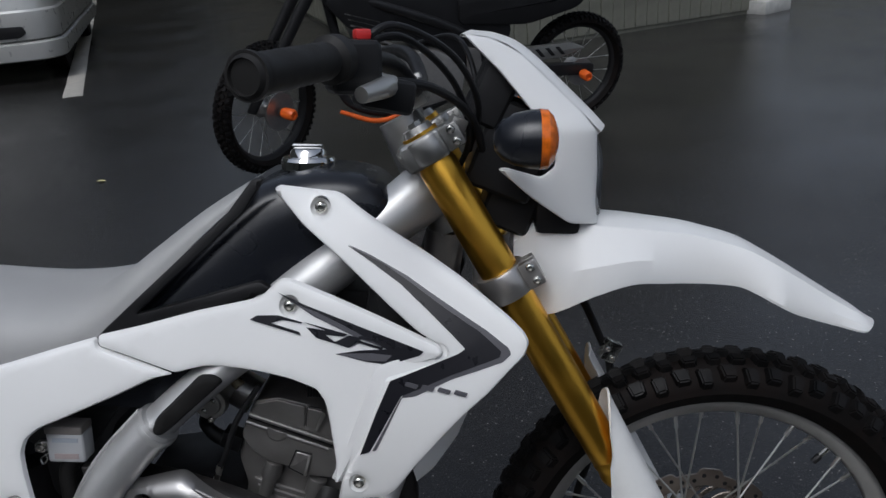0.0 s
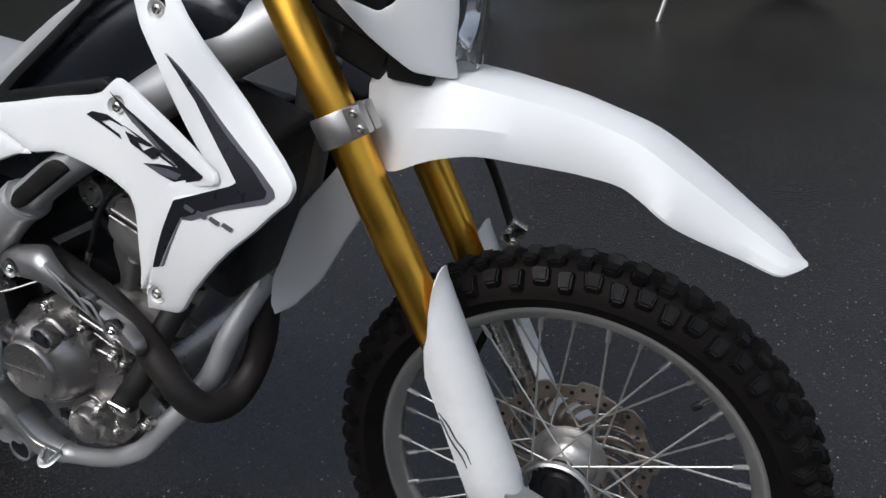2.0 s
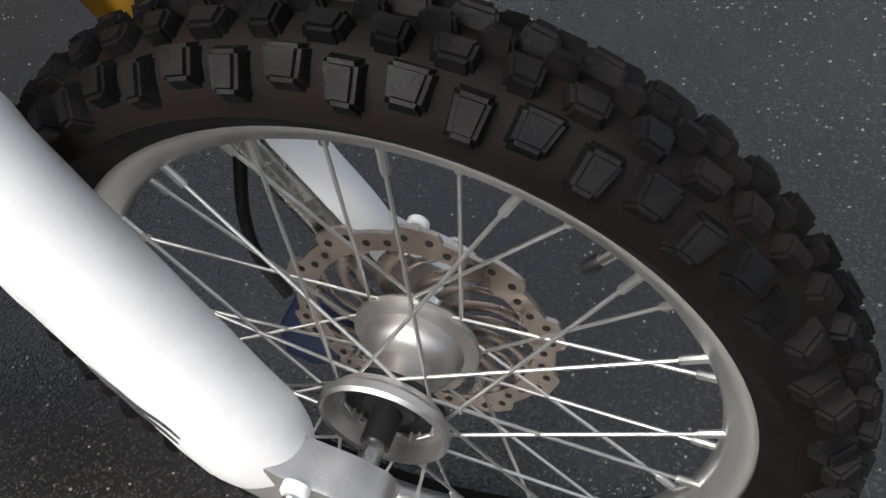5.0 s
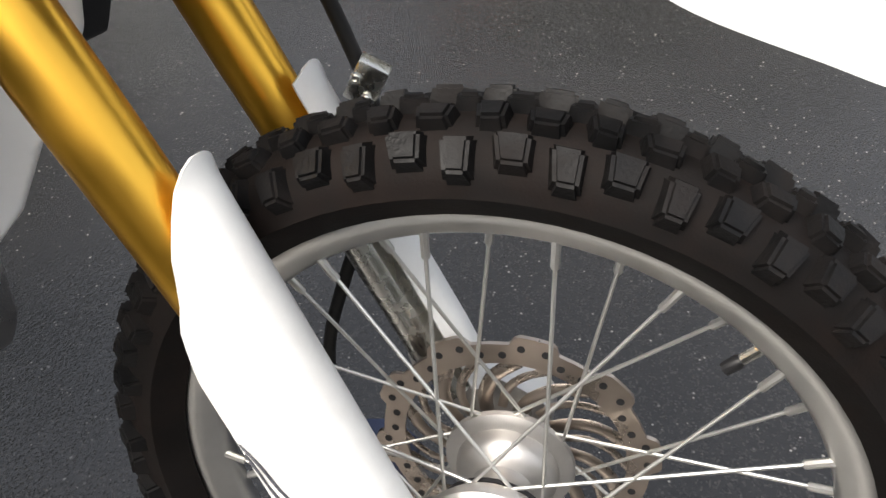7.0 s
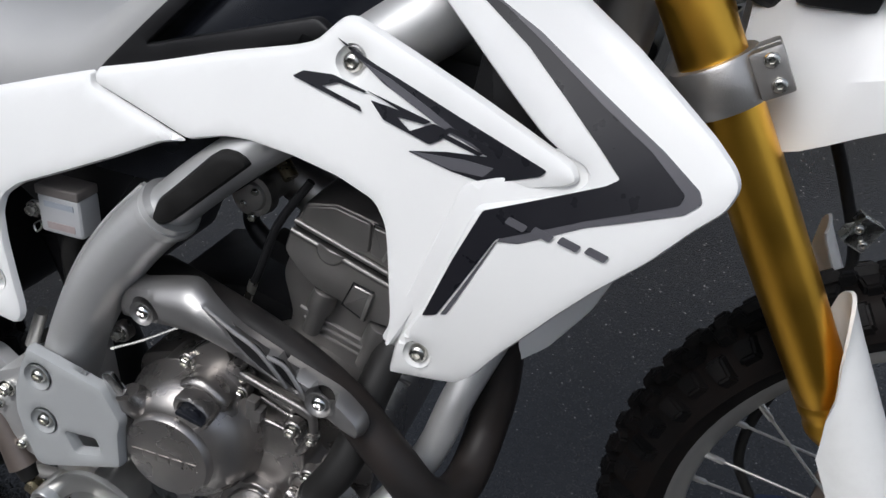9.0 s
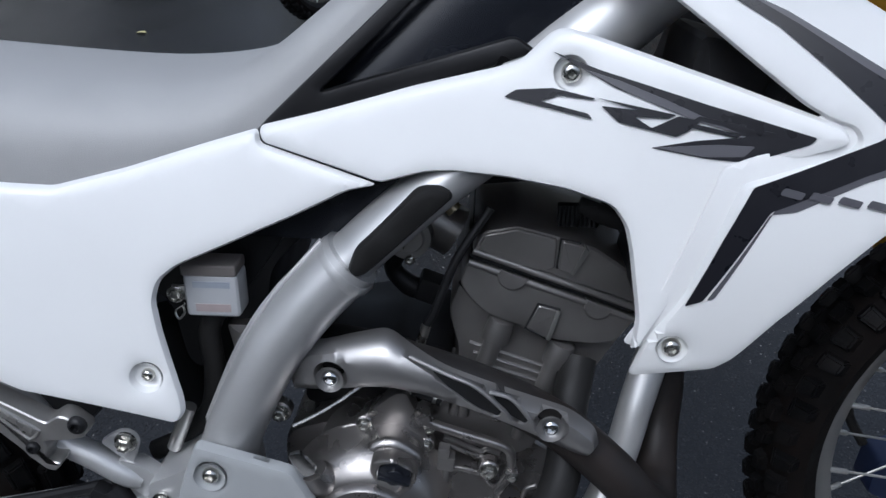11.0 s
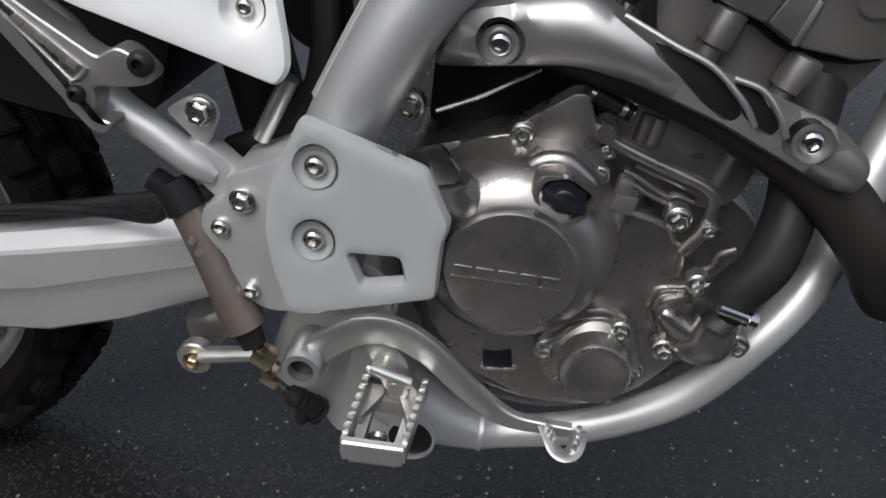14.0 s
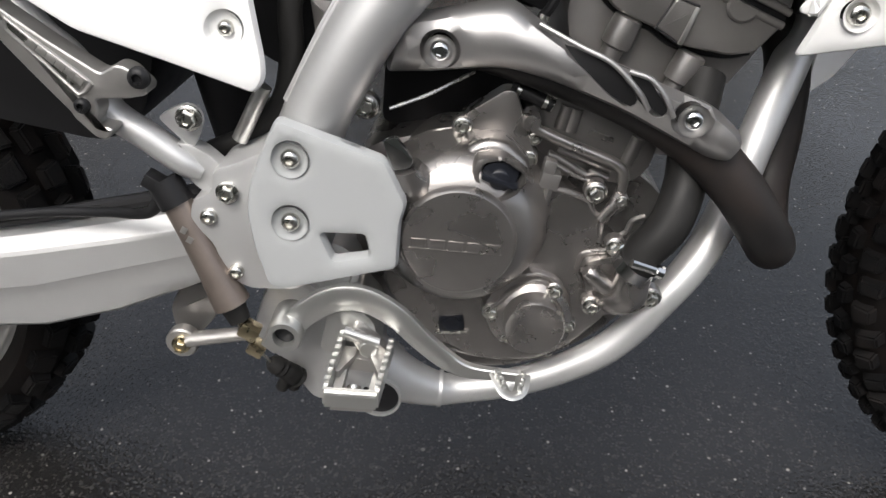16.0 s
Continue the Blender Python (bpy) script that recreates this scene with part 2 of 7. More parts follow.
def rounded(points, r=0.006, n=4):
    """A polygon with its corners rounded."""
    out, k = [], len(points)
    for i in range(k):
        a, b, c = (np.array(points[(i + d) % k], float) for d in (-1, 0, 1))
        u, v = a - b, c - b
        lu, lv = np.linalg.norm(u), np.linalg.norm(v)
        d = min(r, lu * 0.45, lv * 0.45)
        s, e = b + u / lu * d, b + v / lv * d
        for j in range(n + 1):
            t = j / n
            out.append((1 - t) ** 2 * s + 2 * t * (1 - t) * b + t * t * e)
    return out


def inside(p, poly):
    x, y, hit = p[0], p[1], False
    for i in range(len(poly)):
        (x1, y1), (x2, y2) = poly[i - 1], poly[i]
        if (y1 > y) != (y2 > y) and x < (x2 - x1) * (y - y1) / (y2 - y1) + x1:
            hit = not hit
    return hit


def edge_distance(p, polys):
    best = 1e9
    for poly in polys:
        A = np.asarray(poly)
        B = np.roll(A, -1, axis=0)
        d = B - A
        t = np.clip(((p - A) * d).sum(1) / np.maximum((d * d).sum(1), 1e-12), 0, 1)
        best = min(best, np.sqrt((((A + d * t[:, None]) - p) ** 2).sum(1)).min())
    return best


def even(poly, step):
    """Points at even steps along a closed polygon; corners stay."""
    out = []
    k = len(poly)
    for i in range(k):
        a, b = np.array(poly[i], float), np.array(poly[(i + 1) % k], float)
        m = max(1, int(np.ceil(np.linalg.norm(b - a) / step)))
        out += [a + (b - a) * j / m for j in range(m)]
    return out


def sheet(bm, outline, depth, thick=0.003, edge=0.004, step=0.012, holes=(), mirror=False, corner=0.006, lip=1.0):
    """A moulded sheet: an outline in x and z, its outer face at y = depth(x, z), rounded back along its rim, with a rear face."""
    out = even(rounded(outline, corner), step)
    rims = [out] + [even(rounded(h, 0.003), step) for h in holes]
    pts, edges = [], []
    for rim in rims:
        s = len(pts)
        pts += [Vector(p) for p in rim]
        edges += [(s + i, s + (i + 1) % len(rim)) for i in range(len(rim))]
    nrim = len(pts)
    A = np.array(out)
    lo, hi = A.min(0), A.max(0)
    inner = []
    if edge:
        for rim in rims:
            R = np.array(rim)
            for f in (0.35, 1.0):
                for i in range(len(R)):
                    d = R[(i + 1) % len(R)] - R[i - 1]
                    l = np.linalg.norm(d)
                    if l < 1e-9:
                        continue
                    nrm = np.array((-d[1], d[0])) / l
                    for sgn in (1, -1):
                        q = R[i] + sgn * nrm * edge * f
                        if inside(q, out) and not any(inside(q, h) for h in rims[1:]) and edge_distance(q, rims) > edge * f * 0.9:
                            inner.append(q)
    x = lo[0] + step / 2
    row = 0
    while x < hi[0]:
        z = lo[1] + (step / 2 if row % 2 else 0)
        while z < hi[1]:
            q = np.array((x, z))
            if inside(q, out) and not any(inside(q, h) for h in rims[1:]) and edge_distance(q, rims) > max(edge * 1.4, step * 0.45):
                inner.append(q)
            z += step
        x += step * 0.87
        row += 1
    pts += [Vector(q) for q in inner]
    V, E, F, *_ = delaunay_2d_cdt(pts, edges, [], 0, 1e-6)
    tris = []
    for f in F:
        c = sum((V[i] for i in f), Vector((0, 0))) / len(f)
        if inside(c, out) and not any(inside(c, h) for h in rims[1:]):
            tris.append(f)
    front, back = [], []
    for v in V:
        d = edge_distance(np.array(v), rims)
        drop = 0.0
        if edge and d < edge:
            k = 1 - d / edge
            drop = lip * edge * (1 - math.sqrt(max(0, 1 - k * k)))
        y = depth(v[0], v[1])
        front.append((v[0], y + drop, v[1]))
        back.append((v[0], y + max(thick, drop + 0.0004), v[1]))
    from_count = {}
    for f in tris:
        for i in range(len(f)):
            k = (f[i], f[(i + 1) % len(f)])
            from_count[k] = 1
    for s in ((1, -1) if mirror else (1,)):
        fv = [bm.verts.new((p[0], p[1] * s, p[2])) for p in front]
        bv = [bm.verts.new((p[0], p[1] * s, p[2])) for p in back]
        for f in tris:
            bm.faces.new([fv[i] for i in f])
            bm.faces.new([bv[i] for i in reversed(f)])
        for a, b in from_count:
            if (b, a) not in from_count:
                bm.faces.new((fv[b], fv[a], bv[a], bv[b]))
    loose = [v for v in bm.verts if not v.link_faces]
    if loose:
        bmesh.ops.delete(bm, geom=loose, context="VERTS")
    return bm


def tube(bm, points, radius, seg=16, n=8, smooth=True, flat=1.0, caps=True, up=(0, 1, 0), bore=0.0):
    """A round or flattened pipe along a line. radius: one, or one for each point. flat: the size across 'up' against the size along it."""
    rad = list(radius) if isinstance(radius, (list, tuple)) else [radius] * len(points)
    path = [(*p, r) for p, r in zip(points, rad)]
    path = spline(path, n) if smooth and len(points) > 2 else [np.array(p, float) for p in path]
    rings = []
    prev = None
    for i, q in enumerate(path):
        p = Vector(q[:3])
        a, b = Vector(path[max(0, i - 1)][:3]), Vector(path[min(len(path) - 1, i + 1)][:3])
        t = (b - a).normalized()
        u = prev if prev else Vector(up)
        u = (u - t * u.dot(t))
        if u.length < 1e-6:
            u = t.orthogonal()
        u.normalize()
        prev = u
        w = t.cross(u)
        rings.append([bm.verts.new(p + (u * math.cos(2 * math.pi * k / seg) + w * math.sin(2 * math.pi * k / seg) * flat) * q[3]) for k in range(seg)])
    for r0, r1 in zip(rings, rings[1:]):
        for k in range(seg):
            bm.faces.new((r0[k], r0[(k + 1) % seg], r1[(k + 1) % seg], r1[k]))
    if caps:
        for ring in (rings[0], rings[-1]):
            if bore:
                c = sum((v.co for v in ring), Vector()) / seg
                inn = [bm.verts.new(c + (v.co - c) * bore) for v in ring]
                ax = (rings[1][0].co - rings[0][0].co) if ring is rings[0] else (rings[-2][0].co - rings[-1][0].co)
                deep = [bm.verts.new(v.co + ax.normalized() * 0.02) for v in inn]
                for k in range(seg):
                    j = (k + 1) % seg
                    bm.faces.new((ring[k], ring[j], inn[j], inn[k]))
                    bm.faces.new((inn[k], inn[j], deep[j], deep[k]))
                bm.faces.new(deep)
            else:
                bm.faces.new(ring)
    return bm


def lathe(bm, profile, centre=(0, 0, 0), axis=(0, 1, 0), seg=32, squash=None):
    """Turned about an axis: profile rows (radius, height along the axis)."""
    ax = Vector(axis).normalized()
    u = ax.orthogonal().normalized()
    w = ax.cross(u)
    c = Vector(centre)
    rings = []
    for r, h in profile:
        if r < 1e-6:
            rings.append([bm.verts.new(c + ax * h)])
        else:
            rings.append([bm.verts.new(c + ax * h + (u * math.cos(2 * math.pi * k / seg) + w * math.sin(2 * math.pi * k / seg)) * r) for k in range(seg)])
    for a, b in zip(rings, rings[1:]):
        for k in range(seg):
            j = (k + 1) % seg
            if len(a) == 1 and len(b) == 1:
                continue
            if len(a) == 1:
                bm.faces.new((a[0], b[k], b[j]))
            elif len(b) == 1:
                bm.faces.new((a[k], a[j], b[0]))
            else:
                bm.faces.new((a[k], a[j], b[j], b[k]))
    return bm


def block(bm, centre, size, bevel=0.002, turn=(0, 0, 0), taper=None, seg=2):
    """A box with softened edges. taper: x and z scale of its far (+y) face."""
    b2 = bmesh.new()
    bmesh.ops.create_cube(b2, size=1)
    for v in b2.verts:
        v.co = Vector((v.co.x * size[0], v.co.y * size[1], v.co.z * size[2]))
        if taper and v.co.y < 0:
            v.co.x *= taper[0]
            v.co.z *= taper[1]
    if bevel:
        bmesh.ops.bevel(b2, geom=list(b2.edges), offset=bevel, segments=seg, profile=0.6, affect="EDGES")
    join(bm, b2, pose(*centre, *turn))
    return bm


def join(bm, other, m=None):
    """Adds the faces of another bmesh."""
    m = m or Matrix()
    made = {v: bm.verts.new(m @ v.co) for v in other.verts}
    for f in other.faces:
        bm.faces.new([made[v] for v in f.verts])
    other.free()
    return bm


def prism(bm, outline, y0, y1, bevel=0.002, corner=0.004, seg=2):
    """An outline in x and z, cast from y0 (outer) to y1."""
    b2 = bmesh.new()
    P = rounded(outline, corner, 3)
    bot = [b2.verts.new((p[0], y1, p[1])) for p in P]
    top = [b2.verts.new((p[0], y0, p[1])) for p in P]
    k = len(P)
    f = b2.faces.new(top)
    b2.faces.new(bot)
    for i in range(k):
        b2.faces.new((top[i], top[(i + 1) % k], bot[(i + 1) % k], bot[i]))
    bmesh.ops.recalc_face_normals(b2, faces=b2.faces)
    if bevel:
        bmesh.ops.bevel(b2, geom=[e for e in f.edges], offset=bevel, segments=seg, profile=0.6, affect="EDGES")
    return join(bm, b2)


def loft(bm, stations, seg=24, power=2.4, n=4, closed=True):
    """A body lofted along x: rows of (x, z low, z high, half width). Its section is a softened arch."""
    S = spline(stations, n)
    rings = []
    for x, z0, z1, w in S:
        ring = []
        for k in range(seg + 1):
            a = math.pi * k / seg
            c, s = math.cos(a), math.sin(a)
            ring.append(bm.verts.new((x, -w * math.copysign(abs(c) ** (2 / power), c), z0 + (z1 - z0) * abs(s) ** (2 / power))))
        rings.append(ring)
    for a, b in zip(rings, rings[1:]):
        for k in range(seg):
            bm.faces.new((a[k], a[k + 1], b[k + 1], b[k]))
        bm.faces.new((a[seg], a[0], b[0], b[seg]))
    bm.faces.new(rings[0])
    bm.faces.new(rings[-1])
    return bm


def plane_of(*pts):
    """y as a plane through three points (x, y, z)."""
    A = np.array([(p[0], p[2], 1) for p in pts])
    k = np.linalg.lstsq(A, np.array([p[1] for p in pts]), rcond=None)[0]
    return lambda x, z: float(k[0] * x + k[1] * z + k[2])


def blend(*pts, power=2.5):
    """y as a smooth field through places (x, y, z)."""
    def f(x, z):
        s = w = 0.0
        for px, py, pz in pts:
            d = (x - px) ** 2 + (z - pz) ** 2 + 1e-5
            k = d ** (-power / 2)
            s += k * py
            w += k
        return s / w
    return f


def surface(rows):
    """y as a smooth quadratic surface, by least squares, through places (x, y, z)."""
    R = np.array(rows, float)
    c = R[:, [0, 2]].mean(0)
    X = R[:, [0, 2]] - c
    cols = np.c_[np.ones(len(X)), X, X[:, 0] * X[:, 1], X ** 2] if len(R) >= 7 else np.c_[np.ones(len(X)), X]
    k = np.linalg.lstsq(cols, R[:, 1], rcond=None)[0]

    def f(x, z):
        a, b = x - c[0], z - c[1]
        v = (1, a, b, a * b, a * a, b * b)[: len(k)]
        return float(np.dot(k, v))
    return f


def bolt_mesh(r=0.008, socket=True, hexed=False, h=None):
    """A button-head screw with a socket, or a flanged hexagon, heading to -y."""
    bm = bmesh.new()
    h = h or r * 0.6
    if hexed:
        lathe(bm, [(0, 0.001), (r * 1.25, 0.001), (r * 1.25, -r * 0.15), (r * 0.95, -r * 0.3), (r * 0.9, -r * 0.3)], seg=24)
        lathe(bm, [(r * 0.92, -r * 0.25), (r * 0.92, -r * 0.85), (r * 0.78, -r), (r * 0.45, -r), (r * 0.4, -r * 0.75), (0, -r * 0.75)], seg=6)
    else:
        lathe(bm, [(0, 0.002), (r, 0.002), (r, -h * 0.15), (r * 0.93, -h * 0.5), (r * 0.75, -h * 0.85), (r * 0.5, -h), (r * 0.46, -h)], seg=24)
        lathe(bm, [(r * 0.46, -h), (r * 0.42, -h * 0.3), (0, -h * 0.3)], seg=6)
    return bm


# ---------------------------------------------------------------- the setting
GROUND_Z = -0.004


def ground():
    bm = bmesh.new()
    xs = [-400, -60, -15, -6, -3, -1.5, 0, 1.5, 3, 6, 15, 60, 400]
    grid = [[bm.verts.new((x, y, GROUND_Z)) for x in xs] for y in xs]
    for r0, r1 in zip(grid, grid[1:]):
        for k in range(len(xs) - 1):
            bm.faces.new((r0[k], r0[k + 1], r1[k + 1], r1[k]))
    return tagged(part("ground", bm, ASPHALT, None), "wet dark grey asphalt of a car park with puddles", "ground", kind="structure")


ground()

# ---------------------------------------------------------------- the motorcycle
LEAN_ON_STAND = -9.0
bike = new("motorcycle")
bike.matrix_basis = pose(0, 0, 0, 0, 4.0) @ pose(0, 0, 0, LEAN_ON_STAND)
tagged(bike, "white dual-sport motorcycle with gold forks, leaning on its side stand", "motorcycle")

AXLE_F, AXLE_R = Vector((0, 0, 0.345)), Vector((-1.484, 0, 0.208))


def wheel_mesh_rim(R, width):
    """Rim section: flanges, well, and the inner crown where the nipples sit."""
    h = width / 2
    bm = bmesh.new()
    prof = [(R, -h), (R - 0.004, -h - 0.001), (R - 0.012, -h + 0.001), (R - 0.016, -h + 0.005), (R - 0.024, -h * 0.55), (R - 0.028, -h * 0.3), (R - 0.029, 0),
            (R - 0.028, h * 0.3), (R - 0.024, h * 0.55), (R - 0.016, h - 0.005), (R - 0.012, h - 0.001), (R - 0.004, h + 0.001), (R, h), (R - 0.004, h - 0.004), (R - 0.008, 0), (R - 0.004, -h + 0.004), (R, -h)]
    lathe(bm, prof, seg=96)
    bmesh.ops.remove_doubles(bm, verts=bm.verts, dist=1e-6)
    return bm


def tyre_mesh(R_bead, R_top, half):
    bm = bmesh.new()
    prof = []
    for k in range(25):
        a = math.pi * (k / 24)
        c, s = math.cos(a), math.sin(a)
        y = -half * math.copysign(abs(c) ** 0.75, c)
        r = R_bead + (R_top - R_bead) * s ** 0.8
        if k in (0, 24):
            y *= 0.55
        elif k in (1, 23):
            y *= 0.8
        elif k in (4, 20):
            y *= 1.02
        prof.append((r, y))
    lathe(bm, prof, seg=96)
    return bm


# share of the half width, shift along the pitch, height, width, length
FRONT_ROWS = [(-0.85, 0.0, 0.0082, 1.32, 1.0), (-0.36, 0.5, 0.0110, 0.95, 1.08), (0.0, 0.0, 0.0108, 0.62, 0.9), (0.36, 0.5, 0.0110, 0.95, 1.08), (0.85, 0.0, 0.0082, 1.32, 1.0)]
REAR_ROWS = [(-0.82, 0.0, 0.0105, 1.1, 1.0), (-0.34, 0.5, 0.013, 1.0, 1.0), (0.34, 0.0, 0.013, 1.0, 1.0), (0.82, 0.5, 0.0105, 1.1, 1.0)]


def tread_mesh(R_top, half, pitches, rows, size):
    """Blocks of rubber on the crown, worn round at their edges; every other side block sits higher and is wider."""
    bm = bmesh.new()
    rnd = random.Random(4)
    for i in range(pitches):
        for n, (share, shift, high, wide, long) in enumerate(rows):
            odd = i % 2
            share = share * ((0.9 if odd else 1.0) if abs(share) > 0.5 else (1.0 if odd else 0.92))
            a = 2 * math.pi * (i + shift + rnd.uniform(-0.05, 0.05)) / pitches
            y = share * half
            tilt = math.asin(max(-0.99, min(0.99, share * 0.92)))
            r = R_top - (1 - math.cos(tilt)) * half * 0.95
            s = (size[0] * long * (1.1 if odd else 0.92), size[1] * wide * (0.92 if odd else 1.06), high * 2)
            b2 = bmesh.new()
            bmesh.ops.create_cube(b2, size=1)
            skew = rnd.uniform(-0.14, 0.14)
            lean = rnd.uniform(-0.0007, 0.0007)
            for v in b2.verts:
                k = 0.80 if v.co.z > 0 else 1.16
                taper = 1 + 0.26 * v.co.y * (1 if share < 0 else -1)
                v.co = Vector((v.co.x * s[0] * k * taper + skew * v.co.y * s[1], v.co.y * s[1] * k, v.co.z * s[2] + v.co.x * lean * 2 + rnd.uniform(-0.0005, 0.0005)))
            bmesh.ops.bevel(b2, geom=[e for e in b2.edges if any(v.co.z > 0 for v in e.verts)], offset=0.0024, segments=2, affect="EDGES")
            m = Matrix.Rotation(a, 4, "Y") @ Matrix.Translation((0, y, r)) @ Matrix.Rotation(-tilt, 4, "X")
            join(bm, b2, m)
    return bm


def spokes(wheel, R_nip, flange_r, flange_y, count=36):
    """Crossed wire spokes, each with its nipple."""
    kinds = []
    for side in (-1, 1):
        for way in (1, -1):
            a = Vector((flange_r * math.sin(way * radians(64)), side * flange_y, flange_r * math.cos(way * radians(64))))
            b = Vector((0, side * 0.006, R_nip + 0.012))
            bm = bmesh.new()
            d = (b - a).normalized()
            bend = a + Vector((0, side * 0.004, 0))
            tube(bm, [a + Vector((0, -side * 0.006, 0)), bend, a + d * 0.012, b], 0.0016, seg=10, smooth=False)
            tube(bm, [b - d * 0.027, b - d * 0.0255, b - d * 0.012, b], [0.0026, 0.0034, 0.0034, 0.004], seg=8, smooth=False)
            kinds.append(bm)
    meshes = []
    for i in range(count):
        k = (i % 2) * 2 + (i // 2) % 2
        turn = Matrix.Rotation(2 * math.pi * i / count, 4, "Y")
        if i < 4:
            ob = part("spoke", kinds[k], SPOKE, wheel, "thin steel spoke with its nipple" if i == 0 else "")
            meshes.append((k, ob))
            ob.matrix_basis = turn
        else:
            again(dict(meshes)[k], turn)


def front_wheel():
    wheel = part("front_wheel", wheel_mesh_rim(0.278, 0.042), ALLOY, bike, "silver alloy rim of the spoked front wheel")
    wheel.matrix_basis = Matrix.Translation(AXLE_F) @ Matrix.Rotation(radians(4), 4, "Y")
    tyre = part("tyre", tyre_mesh(0.274, 0.3355, 0.045), TYRE, wheel, "black knobbly off-road tyre, dusty brown on its wall")
    part("tread", tread_mesh(0.3355, 0.045, 62, FRONT_ROWS, (0.0215, 0.019)), TREAD, tyre)["kind"] = "stuff"
    bm = bmesh.new()
    lathe(bm, [(0.0, -0.030), (0.040, -0.030), (0.047, -0.036), (0.0495, -0.054), (0.052, -0.056), (0.0548, -0.053), (0.0545, -0.046), (0.049, -0.042), (0.040, -0.030), (0.029, -0.020), (0.0255, -0.006), (0.027, 0.0), (0.033, 0.004), (0.040, 0.009), (0.0435, 0.016), (0.0445, 0.024),
               (0.050, 0.0255), (0.056, 0.029), (0.057, 0.033), (0.054, 0.037), (0.02, 0.038), (0, 0.038)], seg=56)
    part("hub", bm, CASTING, wheel, "cast silver wheel hub")
    bm = bmesh.new()
    lathe(bm, [(0.0, -0.070), (0.012, -0.070), (0.013, -0.040), (0.022, -0.038), (0.026, -0.0335), (0.0455, -0.0335), (0.0455, -0.0295), (0.0, -0.0295)], seg=36)
    part("dust_seal", bm, BLACK, wheel, "black hub seal")
    # brake disc with a waved rim, vents and drilled band
    bm = bmesh.new()
    n = 180
    wave = lambda a: 0.122 + 0.0045 * (1 if math.cos(10 * a) > 0.2 else max(-1, math.cos(10 * a) * 4 - 0.2))
    loops = []
    for y in (-0.002, 0.002):
        loops.append([[bm.verts.new((r(a) * math.sin(a), 0.046 + y, r(a) * math.cos(a))) for a in [2 * math.pi * k / n for k in range(n)]] for r in (wave, lambda a: 0.098)])
    for k in range(n):
        j = (k + 1) % n
        (o0, i0), (o1, i1) = loops
        bm.faces.new((o0[k], o0[j], i0[j], i0[k]))
        bm.faces.new((o1[k], o1[j], i1[j], i1[k]))
        bm.faces.new((o0[k], o0[j], o1[j], o1[k]))
        bm.faces.new((i0[k], i0[j], i1[j], i1[k]))
    disc = part("brake_disc", bm, DISC, wheel, "waved steel brake disc, lightly rusted")
    hole = None
    # black plugs stand for the shade inside the drilled holes
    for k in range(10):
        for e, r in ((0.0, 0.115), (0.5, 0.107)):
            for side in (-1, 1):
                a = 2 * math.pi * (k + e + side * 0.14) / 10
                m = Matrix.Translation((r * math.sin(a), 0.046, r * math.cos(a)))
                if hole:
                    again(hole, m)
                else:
                    hole = part("drilled_hole", lathe(bmesh.new(), [(0, -0.0026), (0.0034, -0.0026), (0.0034, 0.0026), (0, 0.0026)], seg=10), BLACK, disc, "black plug standing for the shade in a drilled hole")
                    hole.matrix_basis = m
    for r, rows in ((0.0065, ((0.048, 0.0), (0.066, 0.12), (0.084, 0.3), (0.1, 0.52))), (0.004, ((0.05, 0.3), (0.07, 0.42), (0.086, 0.6), (0.1, 0.8)))):
        bm = bmesh.new()
        tube(bm, [(e * math.sin(t), 0.046, e * math.cos(t)) for e, t in rows], r, seg=8, n=5)
        for v in bm.verts:
            v.co.y = 0.046 + (v.co.y - 0.046) * 0.28
        arm = part("disc_arm", bm, DISC, wheel)
        for k in range(1, 10):
            again(arm, Matrix.Rotation(2 * math.pi * k / 10, 4, "Y"))
    bm = bmesh.new()
    tube(bm, [(0.157 * 1.6, 0, 0), (0.157 * 1.48, 0, 0)], [0.0042, 0.004], seg=10, smooth=False)
    valve = part("valve", bm, STEEL, wheel, "black capped tyre valve")
    bm = bmesh.new()
    tube(bm, [(0.157 * 1.49, 0, 0), (0.157 * 1.47, 0, 0), (0.157 * 1.4, 0, 0)], [0.004, 0.0055, 0.005], seg=10, smooth=False)
    part("valve_cap", bm, BLACK, valve)
    valve.matrix_basis = Matrix.Rotation(radians(-54), 4, "Y")
    spokes(wheel, 0.247, 0.04, 0.036)
    # unreadable maker's marks on the rim, as plain bars
    bm = bmesh.new()
    for k, w in enumerate((3, 2, 5, 2, 4, 3)):
        a = radians(36 + 4.4 * k)
        block(bm, (0, 0, 0), (0.0016 * w, 0.0004, 0.004), 0)
        vs = list(bm.verts)[-8:]
        m = Matrix.Rotation(a, 4, "Y") @ Matrix.Translation((0, -0.0212, 0.2755))
        for v in vs:
            v.co = m @ v.co
    part("rim_marking", bm, BLACK, wheel, "small dark marks on the rim")
    return wheel


front_wheel()


